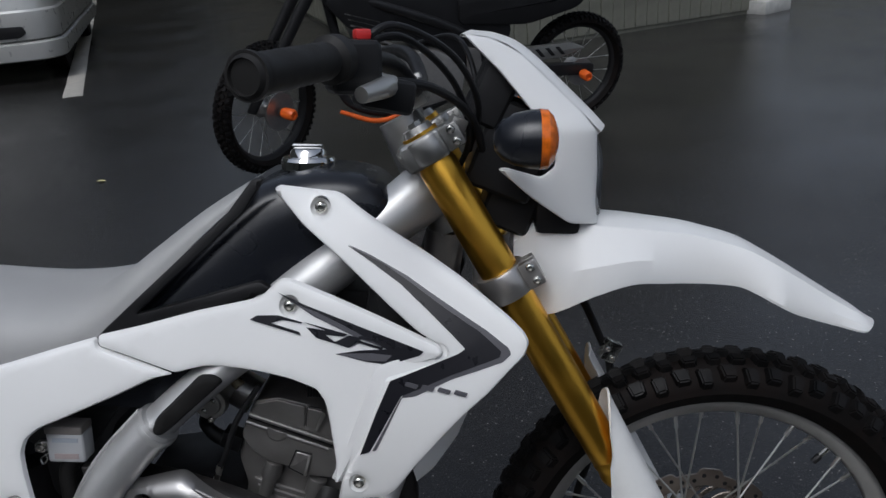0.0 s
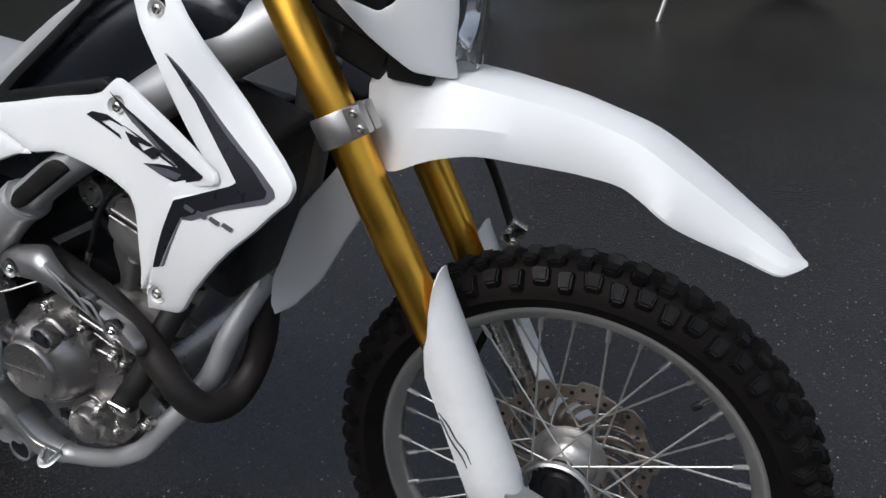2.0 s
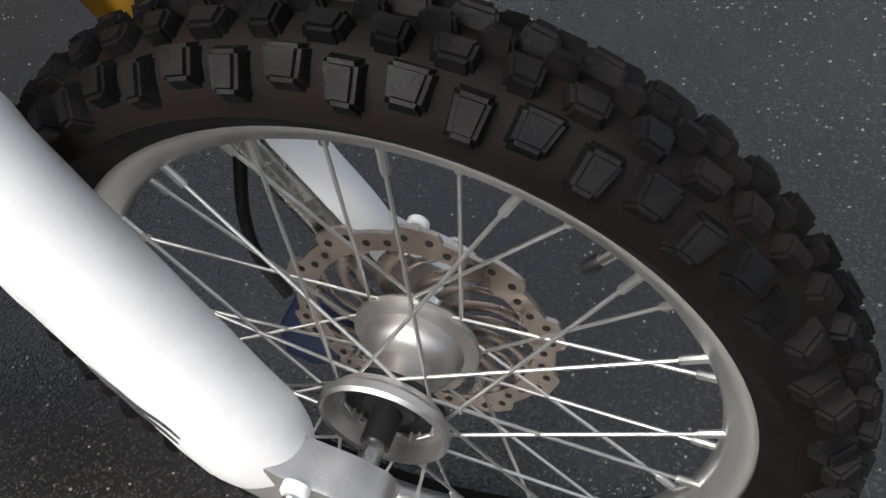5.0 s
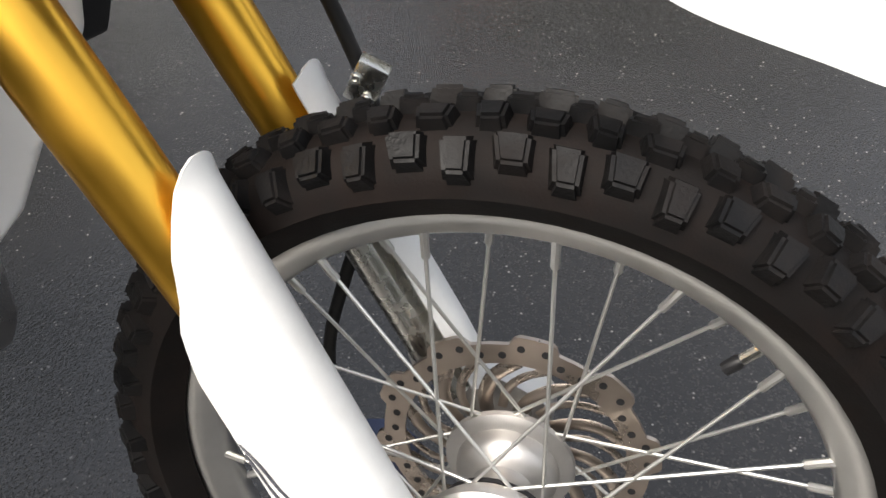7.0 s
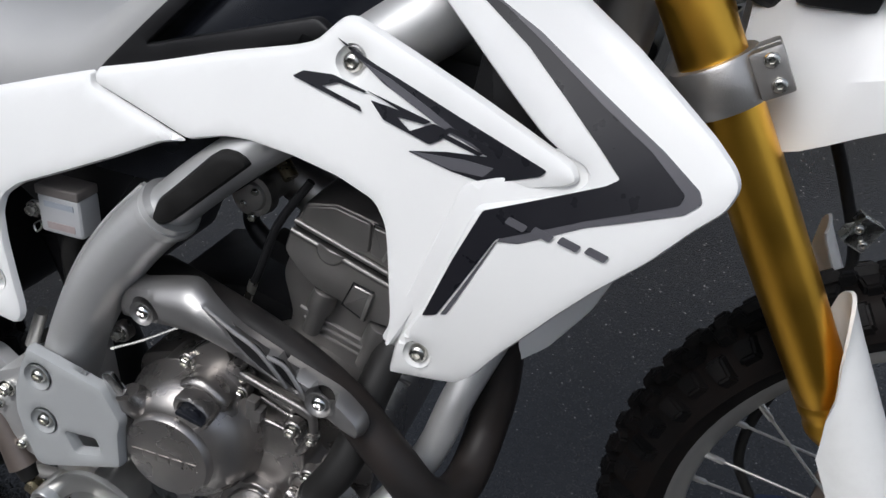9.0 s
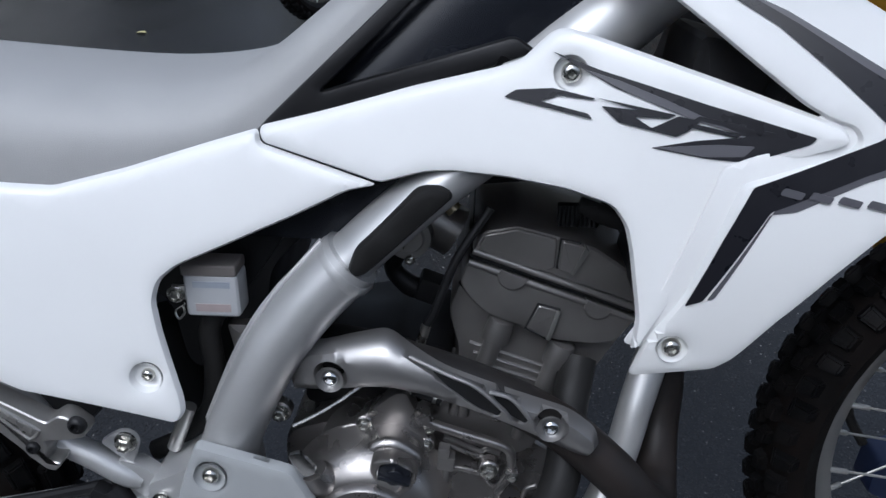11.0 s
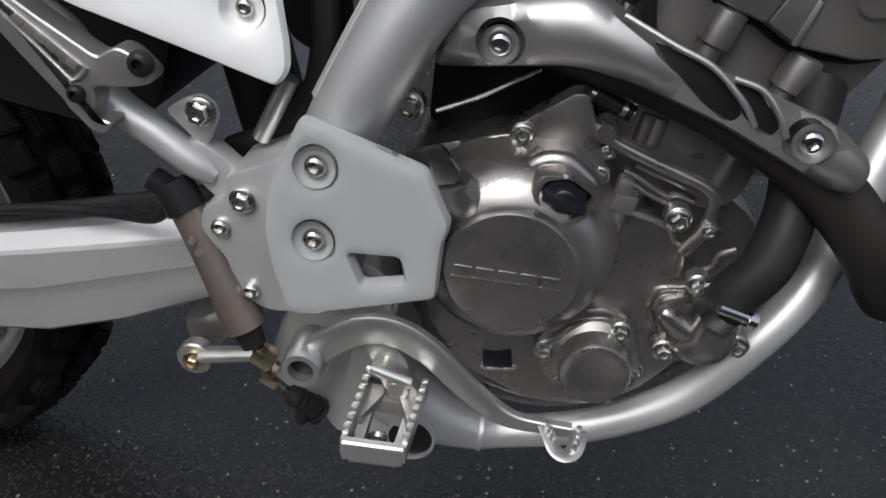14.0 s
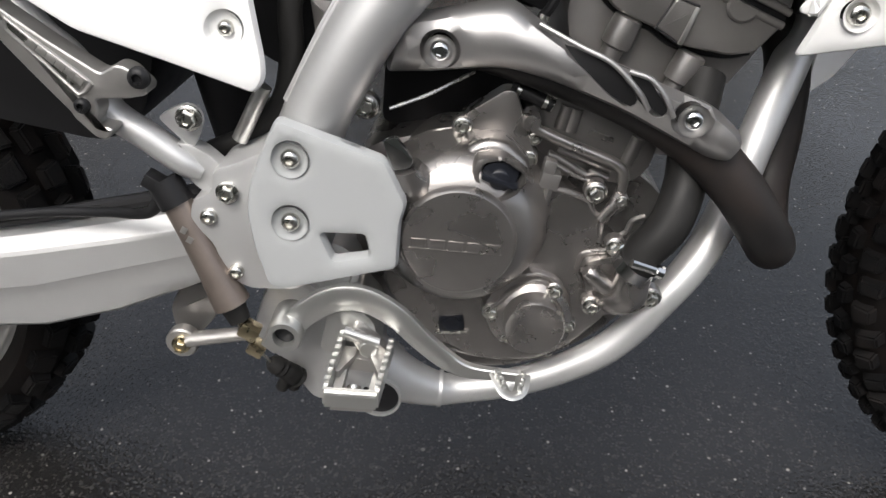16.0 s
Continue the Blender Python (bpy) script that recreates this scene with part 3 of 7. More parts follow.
def rear_wheel():
    wheel = part("rear_wheel", wheel_mesh_rim(0.245, 0.056), ALLOY, bike, "silver alloy rim of the rear wheel")
    wheel.matrix_basis = Matrix.Translation(AXLE_R)
    tyre = part("tyre", tyre_mesh(0.241, 0.303, 0.060), TYRE, wheel, "wide black off-road tyre")
    part("tread", tread_mesh(0.303, 0.060, 44, REAR_ROWS, (0.034, 0.025)), TREAD, tyre)["kind"] = "stuff"
    bm = bmesh.new()
    lathe(bm, [(0, -0.05), (0.05, -0.05), (0.055, -0.03), (0.03, -0.02), (0.03, 0.02), (0.055, 0.03), (0.05, 0.05), (0, 0.05)], seg=32)
    part("hub", bm, CASTING, wheel)


rear_wheel()

# ---- forks
FORK_TOP, FORK_LOW = Vector((-0.467, 0, 1.045)), Vector((-0.059, 0, 0.36))
FDIR = (FORK_LOW - FORK_TOP).normalized()
FORK_Y = 0.0915
SHIELD_TOP = Vector((-0.452, 0, 1.045))
SDIR = (Vector((-0.085, 0, 0.36)) - SHIELD_TOP).normalized()


def on_fork(z):
    return FORK_TOP + FDIR * ((z - FORK_TOP.z) / FDIR.z)


def on_shield(z):
    return SHIELD_TOP + SDIR * ((z - SHIELD_TOP.z) / SDIR.z)


def fork(side):
    y = side * FORK_Y

    def at(z):
        p = on_fork(z)
        return (p.x - (0.006 if side > 0 else 0.0), y, p.z)
    bm = bmesh.new()
    zs = [1.005, 0.968, 0.965, 0.83, 0.70, 0.655, 0.62, 0.590, 0.5705, 0.568, 0.564, 0.560, 0.556, 0.551, 0.547, 0.542, 0.536, 0.530]
    rs = [0.0238, 0.0238, 0.0252, 0.0256, 0.0256, 0.0254, 0.0248, 0.0243, 0.0243, 0.0230, 0.0243, 0.0243, 0.0232, 0.0232, 0.0246, 0.0246, 0.0225, 0.0195]
    tube(bm, [at(z) for z in zs], rs, seg=40, smooth=False)
    outer = part("fork_tube", bm, GOLD, bike, "gold anodised upper fork tube")
    bm = bmesh.new()
    tube(bm, [at(0.535), at(0.36)], 0.0185, seg=24, smooth=False)
    part("fork_slider", bm, STEEL, bike, "polished lower fork tube")
    bm = bmesh.new()
    tube(bm, [at(1.012), at(0.998)], [0.018, 0.0235], seg=24, smooth=False)
    lathe(bm, [(0.009, -0.004), (0.009, 0.006), (0, 0.006)], at(1.012), tuple(-FDIR), seg=6)
    part("fork_cap", bm, ALLOY, outer)
    # axle lug
    bm = bmesh.new()
    prism(bm, [(-0.115, 0.395), (-0.075, 0.41), (-0.045, 0.385), (0.0, 0.372), (0.026, 0.356), (0.03, 0.33), (0.012, 0.312), (-0.02, 0.312), (-0.06, 0.325), (-0.1, 0.35)], side * 0.112 - 0.018, side * 0.112 + 0.018, 0.004, 0.01)
    lug = part("axle_lug", bm, CASTING, bike, "cast grey axle clamp")
    for bx, bz in ((-0.031, 0.376), (0.004, 0.362), (0.012, 0.335)):
        ob = part("bolt", bolt_mesh(0.0062, hexed=True), STEEL, lug)
        ob.matrix_basis = pose(bx, side * 0.112 - 0.018 if side < 0 else side * 0.112 + 0.018, bz, 0, 0, 0 if side < 0 else 180)
    return outer


fork(-1)
fork(1)
bm = bmesh.new()
tube(bm, [(0, -0.13, 0.345), (0, 0.13, 0.345)], 0.0095, seg=20, smooth=False, bore=0.6)
part("front_axle", bm, STEEL, bike, "steel wheel axle")


def fork_guard(side, first=-122, last=84, wide=1.0):
    """A curved shield over the front and the outside of the lower fork; its top is cut back towards the rear edge."""
    bm = bmesh.new()
    top = [(-125, 0.524), (-112, 0.541), (-98, 0.562), (-80, 0.578), (-66, 0.600), (-50, 0.616), (-36, 0.627), (-20, 0.634), (-4, 0.637), (14, 0.636), (40, 0.630), (65, 0.612), (90, 0.574)]
    low = [(-125, 0.372), (-110, 0.364), (-70, 0.356), (-33, 0.345), (0, 0.346), (23, 0.349), (60, 0.365), (90, 0.39)]
    fore = Vector((-SDIR.z, 0, SDIR.x))
    steps, cols = 34, 26
    rows = []
    for i in range(steps + 1):
        t = i / steps
        ring = []
        for k in range(cols + 1):
            deg = first + (last - first) * k / cols
            z1 = float(np.interp(deg, *zip(*top)))
            z0 = float(np.interp(deg, *zip(*low)))
            z = z1 + (z0 - z1) * t
            r = (0.0375 + 0.003 * min(1, max(0, (0.6 - z) / 0.2)) - 0.006 * max(0, (0.375 - z) / 0.03)) * wide
            lip = 0.0015 if k == 0 or i == 0 else 0.0
            a = radians(deg)
            mid = 0.100 - 0.016 * max(0.0, min(1.0, (z - 0.40) / 0.245))
            ring.append((on_shield(z) + fore * (0.015 + math.cos(a) * (r + lip)) + Vector((0, side * (mid - math.sin(a) * (r + lip)), 0)), on_shield(z) + fore * 0.015 + Vector((0, side * mid, 0))))
        rows.append(ring)
    outer = [[bm.verts.new(q) for q, c in ring] for ring in rows]
    inner = [[bm.verts.new(q + (c - q).normalized() * 0.0032) for q, c in ring] for ring in rows]
    for i in range(steps):
        for k in range(cols):
            bm.faces.new((outer[i][k], outer[i][k + 1], outer[i + 1][k + 1], outer[i + 1][k]))
            bm.faces.new((inner[i][k], inner[i + 1][k], inner[i + 1][k + 1], inner[i][k + 1]))
        for k in (0, cols):
            bm.faces.new((outer[i][k], outer[i + 1][k], inner[i + 1][k], inner[i][k]))
    for i in (0, steps):
        for k in range(cols):
            bm.faces.new((outer[i][k], outer[i][k + 1], inner[i][k + 1], inner[i][k]))
    lathe(bm, [(0.0, 0.004), (0.0108, 0.004), (0.0108, -0.003), (0.0098, -0.004), (0, -0.004)], (-0.031, side * 0.133, 0.376), seg=20)
    return part("fork_guard", bm, WHITE_MATT, bike, "white plastic fork guard with dark scuffs" if side < 0 else "white plastic fork guard", angle=50)


fork_guard(-1)
fork_guard(1, last=40)


def triple_clamp(z, name, half, label):
    """A cast yoke gripping both fork tubes, with its split, lugs and screws."""
    bm = bmesh.new()
    c = on_fork(z)
    m = Matrix.Translation(c) @ Matrix.Rotation(math.atan2(-FDIR.x, -FDIR.z), 4, "Y")
    loc = bmesh.new()
    for s in (-1, 1):
        lathe(loc, [(0.0245, -half), (0.0325, -half), (0.034, -half + 0.003), (0.034, half - 0.003), (0.0325, half), (0.0245, half)], (0, s * FORK_Y, 0), (0, 0, 1), seg=32)
        block(loc, (0.036, s * (FORK_Y + 0.003), 0), (0.024, 0.018, half * 1.9), 0.003)
        block(loc, (0.036, s * (FORK_Y + 0.0215), 0), (0.024, 0.014, half * 1.9), 0.003)
    block(loc, (-0.02, 0, 0), (0.05, 0.14, half * 1.4), 0.008)
    if half < 0.018:
        for s in (-1, 1):
            block(loc, (-0.004, s * FORK_Y, 0), (0.060, 0.058, half * 2.3), 0.009, seg=3)
            block(loc, (0.030, s * (FORK_Y + 0.006), 0), (0.020, 0.034, half * 2.1), 0.005)
    join(bm, loc, m)
    yoke = part(name, bm, CASTING if half > 0.018 else ALLOY, bike, label)
    for s in (-1, 1):
        for dz in (-half * 0.5, half * 0.5):
            ob = part("bolt", bolt_mesh(0.0058), STEEL, yoke)
            ob.matrix_basis = m @ pose(0.038, s * (FORK_Y + 0.0285), dz, 0, 0, 0 if s < 0 else 180)
    return yoke


triple_clamp(0.8136, "lower_triple_clamp", 0.019, "cast grey lower fork clamp")
triple_clamp(0.986, "upper_triple_clamp", 0.016, "cast silver upper fork clamp")


# ---- mudguard
def fender():
    # x, near edge (y, z), crown height, crown's near and far shoulder
    rows = [(-0.318, -0.052, 0.815, 0.872, -0.044, 0.046), (-0.30, -0.062, 0.783, 0.886, -0.046, 0.048), (-0.273, -0.076, 0.764, 0.893, -0.050, 0.052), (-0.214, -0.100, 0.798, 0.888, -0.055, 0.060),
            (-0.165, -0.089, 0.811, 0.884, -0.050, 0.066), (-0.12, -0.064, 0.806, 0.878, -0.040, 0.071), (-0.08, -0.044, 0.801, 0.872, -0.029, 0.075), (-0.044, -0.032, 0.797, 0.863, -0.020, 0.080),
            (-0.005, -0.027, 0.792, 0.852, -0.015, 0.088), (0.022, -0.030, 0.781, 0.841, -0.014, 0.096), (0.052, -0.036, 0.766, 0.825, -0.013, 0.102), (0.085, -0.023, 0.750, 0.806, -0.006, 0.105),
            (0.145, -0.005, 0.730, 0.770, 0.010, 0.106), (0.187, 0.0, 0.7185, 0.7455, 0.016, 0.094), (0.207, 0.018, 0.7205, 0.732, 0.030, 0.070), (0.221, 0.042, 0.7225, 0.7245, 0.045, 0.050)]
    S = spline(rows, 4)
    bm = bmesh.new()
    outer, inner = [], []
    for x, yn, zn, zt, yk, yf in S:
        h = zt - zn
        r = min(1.0, h / 0.04)
        rear = min(1.0, max(0.0, (-0.04 - x) / 0.1))
        mid = 0.5 * (yk + yf)
        # from the near edge over the crown to the far edge
        sec = [(yn, zn), (yn - 0.0005, zn + 0.004 * r), (rear * (yn + 0.005) + (1 - rear) * (yn * 0.6 + yk * 0.4 - 0.003 * r), zn + h * 0.42), (yk - 0.004 * r, zt - 0.016 * r), (yk + 0.003, zt - 0.007 * r), (yk * 0.7 + yf * 0.3, zt - 0.0015 * r), (mid, zt),
               (yk * 0.3 + yf * 0.7, zt - 0.001 * r), (yf - 0.004, zt - 0.006 * r), (yf + 0.003 * r, zt - 0.014 * r), (yf + 0.008 * r, zt - h * 0.5), (yf + 0.010 * r, zt - h * 0.75)]
        outer.append([bm.verts.new((x, a, b)) for a, b in sec])
        inner.append([bm.verts.new((x, mid + (a - mid) * 0.96, b - 0.0035 * r if 0 < i < len(sec) - 1 else b)) for i, (a, b) in enumerate(sec)])
    k = len(outer[0])
    for i in range(len(S) - 1):
        for j in range(k - 1):
            bm.faces.new((outer[i][j], outer[i][j + 1], outer[i + 1][j + 1], outer[i + 1][j]))
            bm.faces.new((inner[i][j], inner[i + 1][j], inner[i + 1][j + 1], inner[i][j + 1]))
        for j in (0, k - 1):
            bm.faces.new((outer[i][j], outer[i + 1][j], inner[i + 1][j], inner[i][j]))
    for i in (0, len(S) - 1):
        for j in range(k - 1):
            bm.faces.new((outer[i][j], outer[i][j + 1], inner[i][j + 1], inner[i][j]))
    return part("front_fender", bm, WHITE, bike, "long white plastic front mudguard", angle=24)


fender()

# ---- shrouds and side panels
def circle(x, z, r, n=14):
    return [(x + r * math.cos(2 * math.pi * k / n), z + r * math.sin(2 * math.pi * k / n)) for k in range(n)]


shroud_y = surface([(-0.63, -0.095, 0.93), (-0.562, -0.127, 0.915), (-0.52, -0.14, 0.90), (-0.506, -0.176, 0.855), (-0.414, -0.234, 0.77), (-0.382, -0.24, 0.78), (-0.331, -0.236, 0.771), (-0.379, -0.235, 0.725), (-0.508, -0.223, 0.592), (-0.506, -0.221, 0.634), (-0.477, -0.22, 0.734), (-0.318, -0.225, 0.80)])
SHROUD = [(-0.628, 0.931), (-0.62, 0.936), (-0.577, 0.9345), (-0.543, 0.9335), (-0.533, 0.930), (-0.512, 0.917), (-0.475, 0.897), (-0.426, 0.873), (-0.388, 0.851), (-0.355, 0.828), (-0.329, 0.809), (-0.313, 0.794), (-0.308, 0.784), (-0.313, 0.769), (-0.329, 0.753), (-0.351, 0.727), (-0.38, 0.698), (-0.403, 0.671), (-0.437, 0.626), (-0.461, 0.588), (-0.474, 0.575), (-0.537, 0.555), (-0.53, 0.59), (-0.505, 0.64), (-0.474, 0.7315), (-0.4095, 0.7565), (-0.400, 0.766), (-0.4045, 0.7755), (-0.420, 0.7795), (-0.437, 0.788), (-0.464, 0.808), (-0.50, 0.8355), (-0.537, 0.863), (-0.584, 0.893)]
bm = sheet(bmesh.new(), SHROUD, shroud_y, 0.004, 0.006, holes=[circle(-0.562, 0.915, 0.0115), circle(-0.508, 0.592, 0.0105)])
shroud = part("radiator_shroud", bm, WHITE, bike, "white radiator shroud with black and grey graphics")
lift = lambda f, d: (lambda x, z: f(x, z) - d)
bm = sheet(bmesh.new(), [(-0.525, 0.877), (-0.494, 0.861), (-0.458, 0.840), (-0.424, 0.813), (-0.397, 0.790), (-0.381, 0.775), (-0.389, 0.769), (-0.423, 0.753), (-0.468, 0.7315), (-0.485, 0.69), (-0.505, 0.634), (-0.493, 0.640), (-0.455, 0.715), (-0.443, 0.721), (-0.396, 0.745), (-0.342, 0.768), (-0.34, 0.775), (-0.365, 0.795), (-0.404, 0.817), (-0.445, 0.842), (-0.48, 0.861)], lift(shroud_y, 0.0012), 0.0006, 0, 0.02, corner=0.002)
part("black_graphic", bm, DECAL, shroud, "black arrow-shaped graphic")
bm = sheet(bmesh.new(), [(-0.523, 0.8775), (-0.494, 0.868), (-0.452, 0.850), (-0.404, 0.823), (-0.358, 0.797), (-0.332, 0.779), (-0.329, 0.772), (-0.338, 0.763), (-0.396, 0.740), (-0.439, 0.716), (-0.455, 0.713), (-0.49, 0.641), (-0.485, 0.643), (-0.45, 0.722), (-0.35, 0.768), (-0.348, 0.774), (-0.40, 0.81), (-0.45, 0.84)], lift(shroud_y, 0.0008), 0.0004, 0, 0.02, corner=0.002)
part("grey_graphic", bm, GRAPHITE, shroud, "grey border of the graphic")

panel_y = surface([(-0.611, -0.154, 0.823), (-0.597, -0.169, 0.799), (-0.643, -0.158, 0.775), (-0.608, -0.165, 0.777), (-0.477, -0.216, 0.737), (-0.414, -0.234, 0.77), (-0.85, -0.145, 0.745), (-0.75, -0.16, 0.704), (-0.55, -0.19, 0.69), (-0.538, -0.215, 0.59), (-0.95, -0.198, 0.57), (-0.955, -0.207, 0.532), (-1.05, -0.178, 0.69), (-0.94, -0.190, 0.62), (-1.06, -0.200, 0.53)])
PANEL = [(-0.851, 0.747), (-0.794, 0.762), (-0.731, 0.780), (-0.653, 0.800), (-0.634, 0.807), (-0.62, 0.821), (-0.611, 0.829), (-0.6, 0.831), (-0.579, 0.826), (-0.489, 0.800), (-0.411, 0.776), (-0.406, 0.766), (-0.414, 0.760), (-0.476, 0.735), (-0.489, 0.70), (-0.508, 0.64), (-0.533, 0.588), (-0.539, 0.585), (-0.537, 0.614), (-0.546, 0.668), (-0.551, 0.688), (-0.562, 0.702), (-0.597, 0.711), (-0.642, 0.716), (-0.686, 0.718), (-0.71, 0.716), (-0.748, 0.705), (-0.80, 0.720), (-0.849, 0.734)]
bm = sheet(bmesh.new(), PANEL, panel_y, 0.004, 0.007, holes=[circle(-0.597, 0.799, 0.0115)])
side_panel = part("front_side_panel", bm, WHITE, bike, "white side panel with a black graphic")
REAR_PANEL = [(-0.851, 0.7455), (-0.8505, 0.7335), (-0.80, 0.7185), (-0.75, 0.7035), (-0.776, 0.697), (-0.823, 0.674), (-0.882, 0.648), (-0.923, 0.631), (-0.939, 0.618), (-0.944, 0.601), (-0.94, 0.574), (-0.926, 0.511), (-0.925, 0.496), (-0.933, 0.484), (-1.061, 0.524), (-1.12, 0.56), (-1.36, 0.66), (-1.40, 0.74), (-1.20, 0.715), (-1.062, 0.701), (-1.024, 0.698), (-0.964, 0.712), (-0.901, 0.731)]
bm = sheet(bmesh.new(), REAR_PANEL, panel_y, 0.004, 0.007, holes=[circle(-0.955, 0.532, 0.0125)])
rear_panel = part("rear_side_panel", bm, WHITE, bike, "plain white rear side panel")

# ---- tank and seat
bm = loft(bmesh.new(), [(-0.88, 0.64, 0.725, 0.122), (-0.82, 0.64, 0.79, 0.125), (-0.74, 0.64, 0.865, 0.127), (-0.67, 0.70, 0.925, 0.116), (-0.61, 0.79, 0.945, 0.098), (-0.55, 0.845, 0.950, 0.088), (-0.505, 0.87, 0.940, 0.082), (-0.475, 0.885, 0.915, 0.065)], power=4.5)
part("fuel_tank", bm, GLOSS_BLACK, bike, "glossy black fuel tank")
bm = loft(bmesh.new(), [(-1.42, 0.71, 0.805, 0.10), (-1.25, 0.695, 0.79, 0.125), (-1.08, 0.688, 0.776, 0.137), (-0.98, 0.692, 0.772, 0.14), (-0.9, 0.71, 0.780, 0.137), (-0.86, 0.735, 0.796, 0.132), (-0.80, 0.788, 0.842, 0.128), (-0.73, 0.86, 0.895, 0.118), (-0.66, 0.925, 0.938, 0.1)], power=3.4)
part("seat", bm, SEAT, bike, "silver-grey vinyl seat")
bm = bmesh.new()
lathe(bm, [(0.0, 0.03), (0.02, 0.03), (0.024, 0.026), (0.026, 0.019), (0.034, 0.018), (0.037, 0.014), (0.037, 0.002), (0.034, 0.0), (0, 0)], (-0.6, 0.0, 0.942), (0, 0, 1), seg=40)
block(bm, (-0.6, 0, 0.974), (0.042, 0.012, 0.008), 0.003)
part("fuel_cap", bm, CHROME, bike, "chromed fuel filler cap")

# ---- frame
bm = bmesh.new()
tube(bm, [(-0.62, -0.11, 0.755), (-0.69, -0.13, 0.706), (-0.74, -0.14, 0.666), (-0.79, -0.148, 0.62)], [0.03, 0.03, 0.031, 0.031], seg=24, flat=0.75)
frame_rail = part("frame_rail", bm, SILVER, bike, "silver painted frame rail")
bm = bmesh.new()
tube(bm, [(-0.775, -0.15, 0.634), (-0.811, -0.155, 0.597), (-0.843, -0.16, 0.555), (-0.866, -0.163, 0.515), (-0.891, -0.165, 0.46), (-0.91, -0.165, 0.40)], [0.036, 0.036, 0.0355, 0.0348, 0.0345, 0.035], seg=28, flat=0.8)
part("pivot_frame_tube", bm, SILVER, bike, "broad silver frame tube curving to the pivot plate")
bm = bmesh.new()
tube(bm, [(-0.463, -0.031, 0.556), (-0.471, -0.043, 0.53), (-0.487, -0.067, 0.49), (-0.501, -0.087, 0.45), (-0.515, -0.105, 0.40), (-0.538, -0.132, 0.355), (-0.568, -0.15, 0.315), (-0.605, -0.155, 0.262), (-0.648, -0.155, 0.228), (-0.694, -0.155, 0.205), (-0.745, -0.155, 0.191), (-0.775, -0.16, 0.193), (-0.815, -0.165, 0.21), (-0.86, -0.165, 0.24)], [0.0175, 0.0178, 0.0178, 0.0175, 0.017, 0.0165, 0.016, 0.0153, 0.0148, 0.0143, 0.0148, 0.0185, 0.026, 0.033], seg=24)
part("cradle_tube", bm, SILVER, bike, "silver lower frame cradle tube")
# upper run of the silver tube, its shade put into a darker colour
bm = bmesh.new()
tube(bm, [(-0.464, -0.032, 0.552), (-0.45, -0.012, 0.60), (-0.43, 0.0, 0.70), (-0.41, 0.0, 0.86)], [0.02, 0.024, 0.026, 0.028], seg=20)
part("down_tube", bm, ENGINE_DARK, bike, "frame down tube, coloured dark grey for its shade")
bm = bmesh.new()
tube(bm, [(-0.42, -0.01, 0.93), (-0.5, -0.05, 0.872), (-0.57, -0.08, 0.818), (-0.66, -0.105, 0.75)], [0.042, 0.036, 0.034, 0.032], seg=24)
part("upper_frame_spar", bm, SILVER, bike, "silver main frame spar")
bm = sheet(bmesh.new(), [(-0.914, 0.472), (-0.828, 0.447), (-0.808, 0.411), (-0.812, 0.396), (-0.812, 0.353), (-0.907, 0.324), (-0.919, 0.327), (-0.931, 0.361), (-0.937, 0.391), (-0.935, 0.416), (-0.925, 0.446)], plane_of((-0.905, -0.214, 0.44), (-0.901, -0.217, 0.387), (-0.806, -0.214, 0.412)), 0.012, 0.006, 0.008, holes=[circle(-0.902, 0.4405, 0.0135), circle(-0.901, 0.387, 0.0135), [(-0.876, 0.379), (-0.841, 0.381), (-0.836, 0.364), (-0.865, 0.357)]])
part("pivot_cover", bm, GREY_PLASTIC, bike, "grey plastic pivot cover with a window")

# ---- exhaust shield and pipe
def guard_y(x, z):
    u = x + 0.735
    mid = 0.5395 - 0.10 * u - 2.6 * u * u if u < 0 else 0.5395 - 0.10 * u - 1.05 * u * u
    return -0.184 - 0.115 * (x + 0.794) + 0.25 * max(0.0, -0.80 - x) + 0.0075 * ((z - mid) / 0.024) ** 2


bm = sheet(bmesh.new(), [(-0.837, 0.508), (-0.831, 0.532), (-0.82, 0.549), (-0.771, 0.564), (-0.743, 0.570), (-0.724, 0.559), (-0.693, 0.542), (-0.643, 0.527), (-0.58, 0.510), (-0.558, 0.494), (-0.554, 0.483), (-0.56, 0.467), (-0.575, 0.466), (-0.609, 0.48), (-0.65, 0.497), (-0.704, 0.513), (-0.742, 0.519), (-0.793, 0.508), (-0.835, 0.5)], guard_y, 0.022, 0.0135, 0.005, corner=0.014, lip=1.0, holes=[circle(-0.794, 0.529, 0.0115), circle(-0.598, 0.502, 0.0115), [(-0.6974, 0.5425), (-0.6913, 0.542), (-0.6679, 0.5319), (-0.645, 0.5115), (-0.6462, 0.5072), (-0.6622, 0.5164), (-0.6808, 0.5312)], [(-0.6471, 0.5292), (-0.6414, 0.5283), (-0.6288, 0.5173), (-0.6214, 0.5042), (-0.6243, 0.5031), (-0.6371, 0.5137)]])
part("heat_shield", bm, GUARD, bike, "dark silver exhaust heat shield with two slots")
bm = bmesh.new()
tube(bm, [(-0.83, -0.10, 0.52), (-0.76, -0.13, 0.525), (-0.66, -0.15, 0.505), (-0.59, -0.165, 0.478), (-0.54, -0.175, 0.44), (-0.505, -0.172, 0.4), (-0.486, -0.148, 0.378), (-0.476, -0.105, 0.373), (-0.47, -0.065, 0.405), (-0.466, -0.045, 0.46), (-0.475, -0.03, 0.53), (-0.51, -0.01, 0.57)], 0.0215, seg=24)
